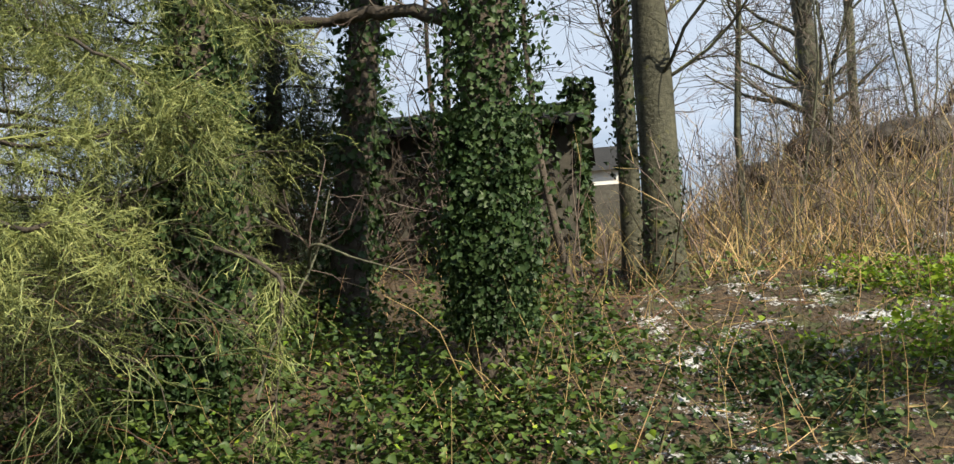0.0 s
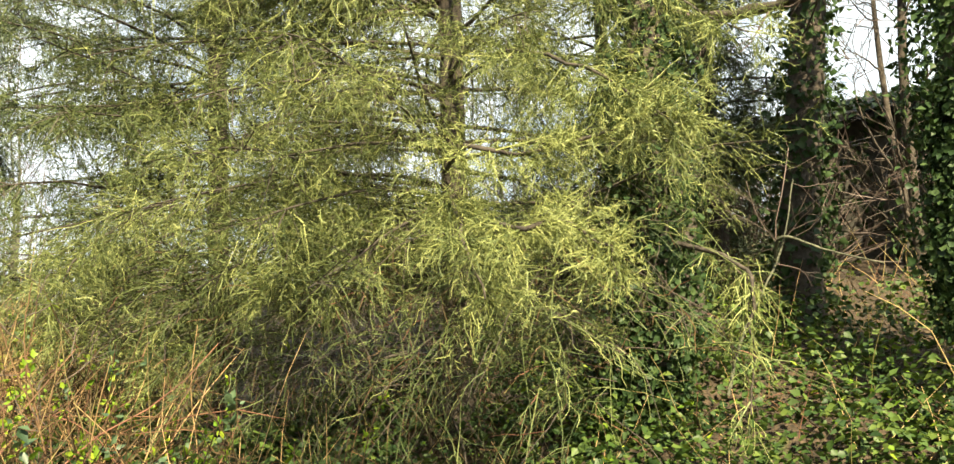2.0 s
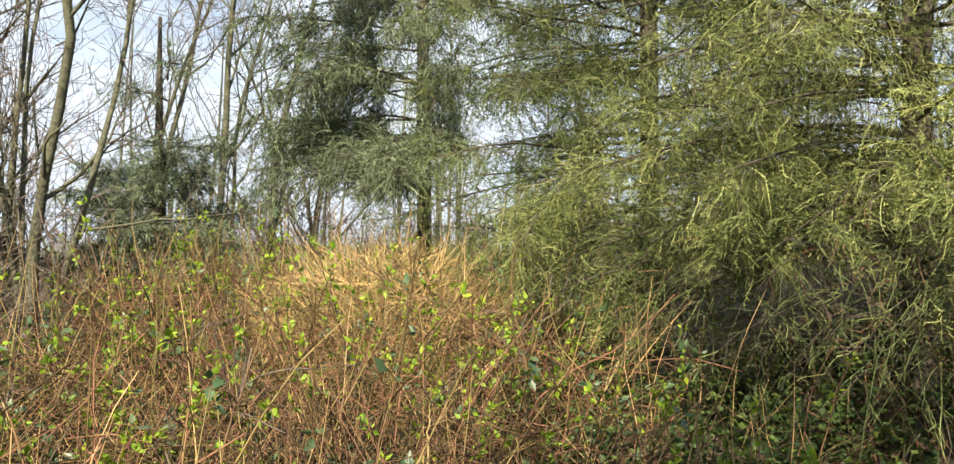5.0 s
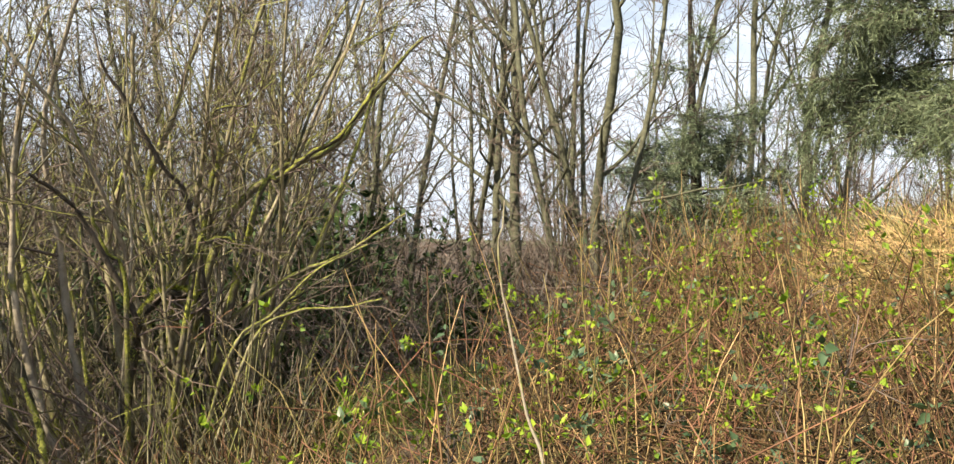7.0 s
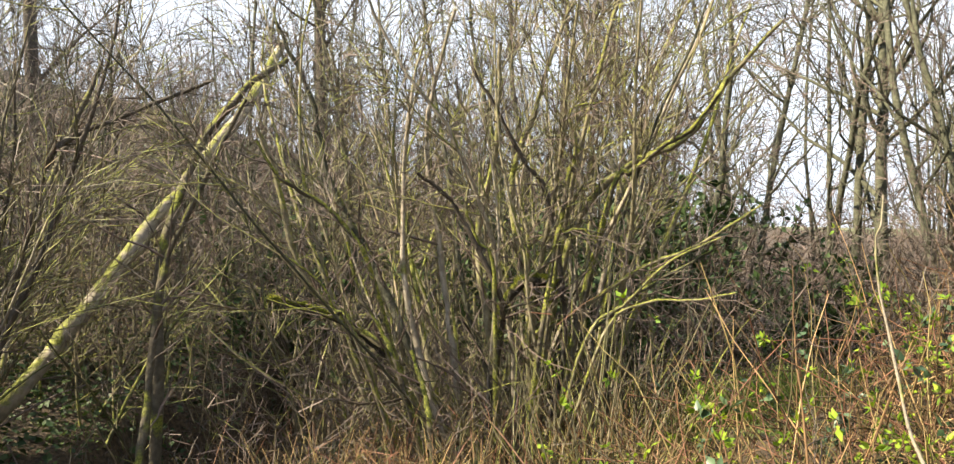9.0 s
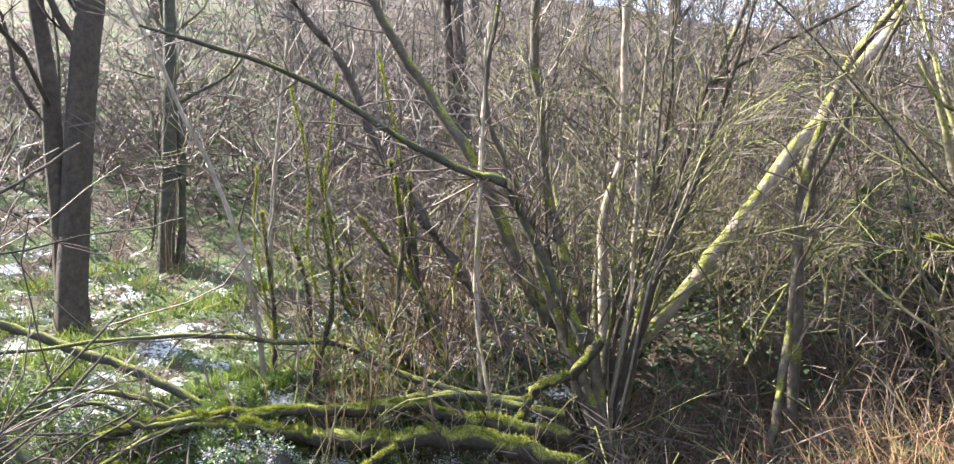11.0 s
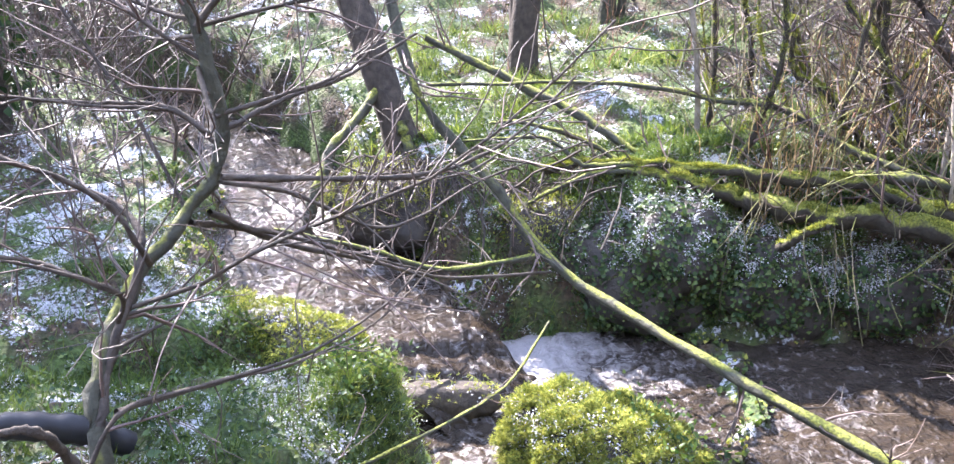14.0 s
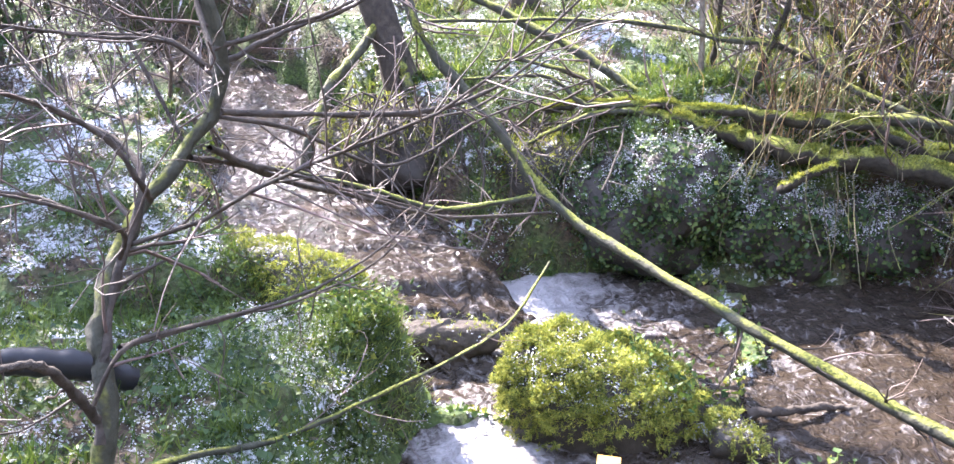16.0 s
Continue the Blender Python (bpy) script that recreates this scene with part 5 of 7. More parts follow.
def hillside():
    ob = thing("hillside_scrub", "brown bare scrub and ivy on the shaded hillside", "scrub", kind="stuff", at=(-3, -14, 2))
    n = 850
    at = scatter(n, -20, 9, -24, -7.0, lambda x, y: dry(x, y) * (0.12 + 0.88 * (1 - step(-y, 8, 15))) * (1 - 0.85 * step(x, -0.2, 1.5)) * (1 - 0.85 * step(x, -3.8, -2.8) * (1 - step(-y, 9.0, 10.5))))
    p = run(at, np.column_stack([rng.normal(0, 0.3, n), rng.normal(0, 0.3, n), np.ones(n)]), 0.9 + 2.8 * rng.random(n), 6, 0.12, 0.02)
    rad = (0.008 + 0.02 * rng.random(n) ** 2)[:, None] * np.linspace(1, 0.3, 6)
    q, qr = offshoots(p, rad, 5600, (0.4, 1.6), 50, 0.05, 4, 0.16, -0.02, 0.5)
    t, tr = offshoots(q, qr, 27000, (0.2, 0.8), 50, 0.1, 3, 0.14, 0.0, 0.7)
    part("saplings", [tubes(p, rad, BARK_GREY, 4), tubes(q[:1800], np.maximum(qr[:1800], 0.003), TWIG, 3), strips(q[1800:], 0.008, TWIG), strips(t, 0.006, TWIG)], ob, kind="stuff")
    at = scatter(6000, -14, 6, -18, -7.2, lambda x, y: dry(x, y) * (1 - step(-y, 9, 18)) * (0.2 + 0.8 * step(-x, 2.0, 3.5)))
    part("ivy", [ground_leaves(at, 0.5, 0.075, IVY)], ob, kind="stuff")
    at = scatter(9000, -8, -1.6, -7.4, -2.6, lambda x, y: dry(x, y) * step(-y - 0.2 * x, 3.4, 4.4))
    part("ivy", [ground_leaves(at, 0.35, 0.05, IVY)], ob, kind="stuff")
    at = scatter(2600, -14, 8, -16, -7.0, dry)
    part("bracken", [stems(at, (0.3, 0.9), 0.5, RUST, 0.004, 5, 0.2, lift=-0.1)[1]], ob, "russet dead bracken", "stuff")


def bank_tangle(x0, x1, y0, y1, n, tall, sides, ends, mat, label, keep=dry):
    """Low twiggy scrub."""
    ob = thing("low_scrub", label, "scrub", kind="stuff", at=foot((x0 + x1) / 2, (y0 + y1) / 2))
    at = scatter(n, x0, x1, y0, y1, keep)
    p = run(at, np.column_stack([rng.normal(0, 0.5, n), rng.normal(0, 0.5, n), np.ones(n)]), tall[0] + (tall[1] - tall[0]) * rng.random(n), 6, 0.17, 0.0)
    r = (0.005 + 0.010 * rng.random(n) ** 2)[:, None] * np.linspace(1, 0.3, 6)
    q, qr = offshoots(p, r, sides, (0.2, 0.8), 55, 0.05, 4, 0.18, 0.0, 0.6)
    e, er = offshoots(q, qr, ends, (0.1, 0.4), 50, 0.1, 3, 0.16, 0.0, 0.6)
    part("stem_tangle", [tubes(p, r, mat, 4), strips(q[: sides // 2], 0.007, mat), strips(q[sides // 2 :], 0.006, TWIG), strips(e, 0.004 + 0.0003 * math.hypot(x0 + x1, y0 + y1) / 2, TWIG)], ob, kind="stuff")


def ivy_thicket():
    ob = thing("ivy_thicket", "dark bank of ivy added behind the hazel to deepen the shade between its stems", "ivy", kind="stuff", at=foot(-7.5, -5.5))
    # dark leaf mass that also stands in for hillside shade behind the stems
    at = scatter(420, -10.5, -5.7, -7.4, -3.2, lambda x, y: dry(x, y) * step(-x - 0.5 * y, 7.6, 8.4))
    p, a = stems(at, (0.8, 2.2), 0.25, BARK, 0.02, 6, 0.12)
    part("ivy", [a, sprigs(p, 8000, 3, 0.085, IVY, 0.0)], ob, kind="stuff")


for bx, by in ((-8.5, -5.2), (-10.2, -6.6), (-9.8, -3.9), (-7.4, -7.0), (-11.5, -4.8)):
    bare_tree((bx, by), [(0.02, 0.05, 5.5, 0.06), (0.0, -0.2, 5.0, 0.045)], 40, 600, BARK_GREY, "twiggy bare tree behind the hazel", (0.5, 1.8), (0.2, 0.9), low=0.12, fine=1600, limb_lift=0.12)
hillside()
ivy_thicket()
for bx, by, n in ((-7.4, -1.9, 260), (-8.2, -2.6, 300), (-9.4, -0.2, 260)):
    bush = thing("holly_bush", "low dark evergreen bush among the brambles", "bush", "evergreen bushes", at=foot(bx, by))
    p, a = stems(foot(bx, by) + rng.normal(0, 1, (24, 3)) * np.array([0.25, 0.25, 0]), (0.4, 1.0), 0.4, BARK, 0.008, 5, 0.14)
    part("stem_growth", [a], bush, kind="stuff")
    part("foliage", [sprigs(p, n, 5, 0.07, IVY, 0.15)], bush, kind="stuff")
bank_tangle(-2.5, 6.5, -14.0, -8.9, 420, (0.5, 1.5), 3200, 15000, TWIG, "low brown scrub on the bank above the grass")
bank_tangle(-4.4, -1.6, -5.6, -3.9, 150, (0.4, 1.3), 900, 5000, TWIG_PALE, "mossy twigs and bare shoots over the dark stream edge", None)
bank_tangle(-6.0, -3.7, -4.5, -2.5, 80, (0.3, 1.1), 700, 3200, TWIG_PALE, "thin twigs and dead shoots at the foot of the hazel", None)
bank_tangle(-9.2, -5.4, -3.4, -0.4, 110, (0.4, 1.2), 800, 3400, TWIG, "bare brown brush between brambles and trees", lambda x, y: 1 - step(y + 0.35 * x, -3.6, -2.6))
bank_tangle(-24, -13, -7.5, 5.5, 300, (1.2, 3.4), 2600, 12000, TWIG, "brown bare scrub beyond the brambles", None)
# the pale stem colour stands in for sun on this scrub
bank_tangle(-3.2, -0.6, -9.2, -6.9, 80, (0.4, 1.3), 600, 2600, TWIG_PALE, "shoots on the bank behind the fallen limbs, coloured pale as if sunlit")
bank_tangle(-16, 4, -30, -15, 420, (1.5, 4.0), 3200, 14000, TWIG, "brown bare scrub along the hilltop", None)
for bx, by, st in ((-7, -13, [(0.05, 0, 9, 0.12)]), (-3, -12, [(0, 0, 9, 0.10), (0.1, 0, 8, 0.08)]), (-10, -10, [(0, 0, 9, 0.11)]), (-1, -15, [(0, 0, 10, 0.12)]), (-14, -8, [(0, 0, 9, 0.11)]), (-5, -18, [(0, 0, 10, 0.12)]),
                   (1.5, -19, [(0, 0, 10, 0.12)])):
    bare_tree((bx, by), st, 22, 260, BARK, "bare tree on the hillside", (0.8, 2.4), (0.3, 1.2), fine=400, low=0.12)

# ---- south: the stream's banks ----
bare_tree((1.76, -6.14), [(0.31, -0.08, 7, 0.125)], 14, 200, BARK, "leaning bare trunk with moss at its foot on the stream bank", (0.8, 2.2), low=0.25, fine=200)
bare_tree((1.28, -7.45), [(-0.03, 0.0, 8, 0.12), (0.10, 0.0, 7, 0.08)], 20, 260, BARK, "dark forked trunk on the snowy bank", (0.8, 2.0), low=0.25, fine=300)
bare_tree((0.62, -8.6), [(0.0, 0, 6, 0.08), (-0.22, 0.0, 4, 0.045)], 16, 200, BARK_MOSS, "slim mossy trunk on the bank", (0.5, 1.6), low=0.25, fine=200)
bare_tree((-0.12, -6.2), [(-0.03, 0, 4, 0.022)], 8, 60, BIRCH, "thin pale sapling pole on the bank", (0.3, 0.9), low=0.4, group="saplings", fine=60)
bough("mossy_limb", [(-1.95, -5.2, -0.25), (-1.4, -5.28, -0.03), (-1.12, -5.37, 0.0), (-0.92, -5.43, -0.01), (-0.61, -5.5, 0.0), (-0.38, -5.56, 0.03), (-0.11, -5.6, 0.08), (0.21, -5.65, 0.13), (0.5, -5.7, 0.12)], 0.07, 0.038, MOSS_WOOD, "thick fallen limb under bright moss along the bank", "fallen branch", twigs=12, lump=0.12, k=40)
bough("mossy_limb", [(-1.9, -5.4, -0.1), (-1.4, -5.42, 0.05), (-1.18, -5.47, 0.09), (-0.97, -5.53, 0.16), (-0.69, -5.58, 0.15), (-0.37, -5.63, 0.16), (-0.1, -5.66, 0.16), (0.25, -5.67, 0.18), (0.57, -5.64, 0.18), (0.81, -5.6, 0.12)], 0.052, 0.02, MOSS_WOOD, "fallen limb under bright moss with side twigs", "fallen branch", twigs=14, lump=0.12, k=40)
bough("mossy_limb", [(-1.75, -5.55, 0.1), (-1.3, -5.66, 0.16), (-0.9, -5.72, 0.14), (-0.5, -5.8, 0.09), (-0.15, -5.81, 0.09), (0.26, -5.99, 0.17), (0.62, -6.15, 0.35), (1.01, -6.28, 0.5), (1.35, -6.38, 0.63), (1.75, -6.45, 0.8)], 0.036, 0.028, BARK_MOSS, "bare limb rising out of the fallen boughs", "fallen branch", twigs=14, k=40)
bough("mossy_limb", [(-0.56, -5.3, -0.16), (-0.59, -5.2, -0.1), (-0.65, -5.18, -0.04), (-0.72, -5.18, 0.0), (-0.79, -5.18, 0.03)], 0.026, 0.02, MOSS_WOOD, "short stub of a mossy side limb", "fallen branch")
for line in ([(0.25, -5.66, 0.18), (0.55, -5.52, 0.20), (0.78, -5.54, 0.34), (1.26, -5.44, 0.33)], [(0.21, -5.63, 0.14), (0.48, -5.52, 0.15), (0.81, -5.38, 0.01), (0.87, -5.31, -0.03)], [(0.3, -5.7, 0.15), (0.6, -5.75, 0.3), (0.95, -5.7, 0.4), (1.15, -5.72, 0.38)]):
    bough("side_branch", line, 0.02, 0.008, BARK_MOSS, "bent bare branch forking from the fallen limbs", "branch", twigs=3)
bough("mossy_root", [(2.36, -5.5, -0.6), (2.33, -5.58, -0.2), (2.27, -5.67, -0.02), (2.23, -5.8, 0.15), (2.1, -5.96, 0.33), (2.0, -6.1, 0.5)], 0.042, 0.035, BARK_MOSS, "curved mossy root at the foot of the trunk", "root")
bough("mossy_root", [(1.86, -6.08, 0.3), (1.72, -5.95, 0.05), (1.62, -5.88, -0.15), (1.5, -5.73, -0.44)], 0.045, 0.03, BARK_MOSS, "root running down from the trunk to the water", "root", twigs=8)


def hanging_roots():
    ob = thing("root_fringe", "thin roots and dead twigs hanging over the stream bank", "roots", kind="stuff", at=(1.2, -5.6, 0))
    n = 200
    u = rng.random(n)
    at = np.column_stack([2.0 - 1.7 * u + rng.normal(0, 0.06, n), -5.55 - 0.1 * u + rng.normal(0, 0.12, n), 0.12 - 0.1 * u + 0.1 * rng.random(n)])
    p = run(at, np.column_stack([rng.normal(0, 0.45, n), 0.35 + rng.normal(0, 0.4, n), -0.7 + rng.normal(0, 0.5, n)]), 0.25 + 0.5 * rng.random(n), 6, 0.2, -0.14)
    r = np.full((n, 6), 0.005) * (0.4 + rng.random((n, 1)))
    q, qr = offshoots(p, r, 1300, (0.08, 0.3), 50, 0.1, 3, 0.2, -0.05, 0.7)
    part("root_strands", [tubes(p, r, BARK, 4), strips(q, 0.004, TWIG)], ob, kind="stuff")


hanging_roots()
bough("thin_limb", [(-1.9, -5.4, 0.05), (-1.46, -5.63, 0.13), (-0.95, -5.87, 0.28), (-0.61, -6.03, 0.46), (-0.26, -6.13, 0.48), (0.18, -6.22, 0.54), (0.72, -6.25, 0.55), (1.67, -6.12, 0.53)], 0.03, 0.012, BARK_MOSS, "thin bare limb arching over the fallen boughs", "fallen branch", twigs=16)
bough("leaning_branch", [(1.75, -5.4, 1.7), (1.45, -5.13, 0.72), (1.0, -5.05, 0.2), (0.65, -4.9, -0.17), (0.1, -4.5, -0.32), (-0.5, -4.0, -0.40), (-1.05, -3.55, -0.45), (-1.6, -3.2, -0.5)], 0.030, 0.029, BARK_MOSS, "long mossy branch fallen across the stream", "fallen branch", twigs=18)
bough("leaning_branch", [(0.66, -4.95, -0.15), (1.2, -4.75, -0.2), (1.6, -4.6, -0.05), (2.0, -4.4, 0.1)], 0.018, 0.008, BARK_MOSS, "thin side branch over the water", "fallen branch", twigs=8)

# the near forked sapling
fork = thing("forked_sapling", "forked bare sapling with mossy foot on the near bank", "sapling", at=foot(1.36, -2.02))
bough("stem", [foot(1.36, -2.0), (1.31, -2.13, 0.33), (1.36, -2.22, 0.5), (1.38, -2.40, 0.67), (1.30, -2.58, 0.83), (1.22, -2.68, 1.0), (1.24, -2.66, 1.27), (1.32, -2.70, 1.53), (1.44, -2.75, 1.75)], 0.024, 0.013, BARK_MOSS, "", parent=fork, twigs=8, sides=10, k=40)
bough("stem", [(1.31, -2.10, 0.30), (1.33, -2.18, 0.44), (1.35, -2.29, 0.58), (1.33, -2.44, 0.80), (1.41, -2.50, 0.87), (1.56, -2.50, 0.94), (1.75, -2.50, 1.0)], 0.015, 0.006, BARK, "", parent=fork, twigs=5)
bough("limb", [(1.23, -2.68, 1.0), (1.38, -2.70, 1.09), (1.58, -2.62, 1.11), (1.80, -2.55, 1.14)], 0.008, 0.004, BARK, "", parent=fork, twigs=7)
bough("limb", [(1.38, -2.40, 0.69), (1.45, -2.34, 0.76), (1.55, -2.32, 0.80), (1.72, -2.27, 0.82)], 0.007, 0.004, BARK, "", parent=fork, twigs=6)
bough("limb", [(1.22, -2.70, 1.04), (1.14, -2.90, 1.08), (1.0, -3.06, 1.13), (0.86, -3.25, 1.22)], 0.009, 0.004, BARK, "", parent=fork, twigs=6)
bough("limb", [(1.25, -2.65, 0.92), (1.18, -2.98, 0.83), (1.06, -3.36, 0.72), (0.85, -3.73, 0.64), (0.69, -3.97, 0.71), (0.46, -4.20, 0.84)], 0.008, 0.003, BARK, "", parent=fork, twigs=5)
bough("limb", [(1.28, -2.58, 0.82), (1.25, -2.95, 0.66), (1.19, -3.31, 0.47), (1.02, -3.79, 0.20)], 0.009, 0.004, BARK, "", parent=fork, twigs=5)
bough("limb", [(1.33, -2.25, 0.46), (1.28, -2.70, 0.30), (1.25, -3.06, 0.16), (1.12, -3.44, 0.13), (1.0, -3.9, 0.2)], 0.007, 0.003, BARK, "", parent=fork, twigs=5)
bough("limb", [(1.24, -2.66, 1.30), (1.05, -2.68, 1.50), (0.93, -2.75, 1.58), (0.78, -2.89, 1.54), (0.58, -3.04, 1.57), (0.40, -3.2, 1.7)], 0.009, 0.004, BARK, "", parent=fork, twigs=6)
for line, r0, r1 in (([(1.25, -2.66, 1.2), (1.14, -2.5, 1.08), (1.2, -2.44, 1.14), (1.31, -2.33, 1.17), (1.41, -2.21, 1.21)], 0.007, 0.003),
                     ([(1.17, -2.57, 0.95), (1.01, -2.75, 0.9), (0.77, -2.94, 0.87), (0.63, -3.09, 0.89), (0.51, -3.23, 0.96), (0.39, -3.37, 1.08)], 0.009, 0.004),
                     ([(1.22, -2.66, 1.08), (1.11, -2.76, 1.11), (0.96, -2.94, 1.16), (0.85, -3.1, 1.3)], 0.007, 0.003),
                     ([(1.25, -2.35, 0.8), (1.18, -2.23, 0.89), (1.2, -2.19, 0.99), (1.24, -2.12, 1.07), (1.28, -2.03, 1.13)], 0.008, 0.004),
                     ([(1.28, -2.25, 0.7), (1.17, -2.13, 0.83), (1.23, -2.06, 0.9), (1.28, -1.97, 0.96)], 0.006, 0.003),
                     ([(1.24, -2.61, 0.84), (1.28, -3.13, 0.55), (1.24, -3.68, 0.28), (1.04, -4.24, -0.02), (0.64, -4.84, -0.21)], 0.010, 0.008),
                     ([(1.31, -2.1, 0.4), (1.25, -2.17, 0.52), (1.18, -2.36, 0.48), (1.04, -2.58, 0.45), (0.95, -2.77, 0.45), (0.86, -2.97, 0.49), (0.8, -3.15, 0.56)], 0.006, 0.003),
                     ([(1.25, -2.63, 0.92), (1.13, -2.86, 0.82), (0.96, -3.05, 0.66), (0.86, -3.25, 0.64), (0.73, -3.48, 0.69), (0.38, -3.72, 0.79)], 0.007, 0.003),
                     ([(1.32, -2.12, 0.35), (1.24, -1.94, 0.61), (1.27, -1.87, 0.66), (1.28, -1.78, 0.67)], 0.012, 0.006)):
    bough("limb", line, r0, r1, BARK, "", parent=fork, twigs=6, twig_len=(0.08, 0.3))
bough("fallen_stick", [(1.45, -2.05, 0.12), (1.30, -2.33, 0.07), (1.19, -2.64, -0.09), (1.01, -2.95, -0.14), (0.81, -3.33, -0.19), (0.65, -3.67, -0.20), (0.55, -4.09, -0.13)], 0.011, 0.005, BARK_MOSS, "thin mossy stick reaching out over the water", "stick", twigs=6)
bough("mossy_branch", [(-2.15, -5.43, 0.49), (-1.97, -5.44, 0.29), (-1.74, -5.49, 0.2), (-1.65, -5.46, 0.06), (-1.49, -5.47, -0.05)], 0.034, 0.024, MOSS_WOOD, "crooked low branch of the coppice under bright moss", "branch", twigs=6)
for line in ([(-1.66, 3.5, 1.15), (-1.61, 3.58, 1.4), (-1.48, 3.79, 1.79), (-1.44, 3.92, 2.13)], [(-1.5, 3.76, 1.74), (-1.42, 3.64, 1.84), (-1.25, 3.7, 1.77), (-1.04, 3.76, 1.7)]):
    bough("side_branch", line, 0.008, 0.003, BARK_GREY, "thin pale bent branch before the ivy tree", "branch", twigs=7)

mossy_clump = thing("mossy_coppice", "thin crooked stems under bright moss behind fallen limbs", "shrub", at=foot(-0.95, -6.2))
for line, r0 in (([foot(-0.60, -6.1), (-0.62, -6.18, 0.16), (-0.66, -6.31, 0.40), (-0.59, -6.43, 0.57), (-0.51, -6.53, 0.71), (-0.46, -6.7, 1.05), (-0.5, -6.9, 1.6), (-0.4, -7.0, 2.2)], 0.014),
                 ([foot(-1.08, -6.1), (-1.08, -6.20, 0.12), (-1.02, -6.31, 0.30), (-0.96, -6.41, 0.39), (-0.89, -6.50, 0.51), (-0.76, -6.61, 0.63), (-0.66, -6.75, 1.0), (-0.62, -6.9, 1.5), (-0.75, -7.05, 2.3)], 0.017),
                 ([foot(-1.33, -5.85), (-1.33, -5.90, 0.04), (-1.30, -6.03, 0.23), (-1.26, -6.17, 0.45), (-1.21, -6.29, 0.61), (-1.10, -6.46, 1.05), (-1.14, -6.6, 1.6), (-1.02, -6.75, 2.4)], 0.017),
                 ([foot(-1.07, -6.15), (-1.07, -6.21, 0.17), (-1.11, -6.28, 0.35), (-1.22, -6.32, 0.50), (-1.38, -6.34, 0.68), (-1.5, -6.34, 0.95), (-1.58, -6.4, 1.5)], 0.012),
                 ([foot(-0.9, -6.2), (-0.90, -6.24, 0.16), (-0.91, -6.38, 0.32), (-0.89, -6.52, 0.51)], 0.010),
                 ([foot(-0.17, -6.5), (-0.17, -6.53, 0.13), (-0.19, -6.69, 0.39), (-0.17, -6.82, 0.58), (-0.1, -6.95, 1.1), (-0.14, -7.0, 1.6)], 0.009),
                 ([foot(-0.36, -6.35), (-0.36, -6.39, 0.03), (-0.38, -6.47, 0.16), (-0.46, -6.55, 0.31)], 0.010)):
    bough("stem", line, r0 * 1.25, r0 * 0.3, MOSS_WOOD, "", parent=mossy_clump, twigs=7, lump=0.2)


def dry_stalks(x0, x1, y0, y1, n, tall, label):
    """Thin dead stalks that stand and lean in a loose patch."""
    ob = thing("dry_stalks", label, "stalks", kind="stuff", at=foot((x0 + x1) / 2, (y0 + y1) / 2))
    at = np.column_stack([x0 + (x1 - x0) * rng.random(n), y0 + (y1 - y0) * rng.random(n), np.zeros(n)])
    at[:, 2] = height(at[:, 0], at[:, 1]) - 0.03
    p = run(at, np.column_stack([rng.normal(0, 0.22, n), rng.normal(0, 0.2, n), np.ones(n)]), tall[0] + (tall[1] - tall[0]) * rng.random(n), 6, 0.10, -0.02)
    r = np.full((n, 6), 0.0042) * (0.5 + rng.random((n, 1))) * np.linspace(1, 0.5, 6)
    q, qr = offshoots(p, r, 3 * n, (0.05, 0.22), 50, 0.2, 3, 0.2, -0.02, 0.7)
    part("stalks", [tubes(p[::2], r[::2], STRAW, 4), tubes(p[1::2], r[1::2], RUST, 4), strips(q, 0.003, STRAW)], ob, kind="stuff")


dry_stalks(-0.95, -0.45, -5.85, -5.55, 60, (0.25, 0.65), "tan dead stalks on the bank among the fallen limbs")
dry_stalks(-1.7, -1.0, -6.9, -6.3, 110, (0.4, 0.9), "tan dead stalks behind the mossy stems")


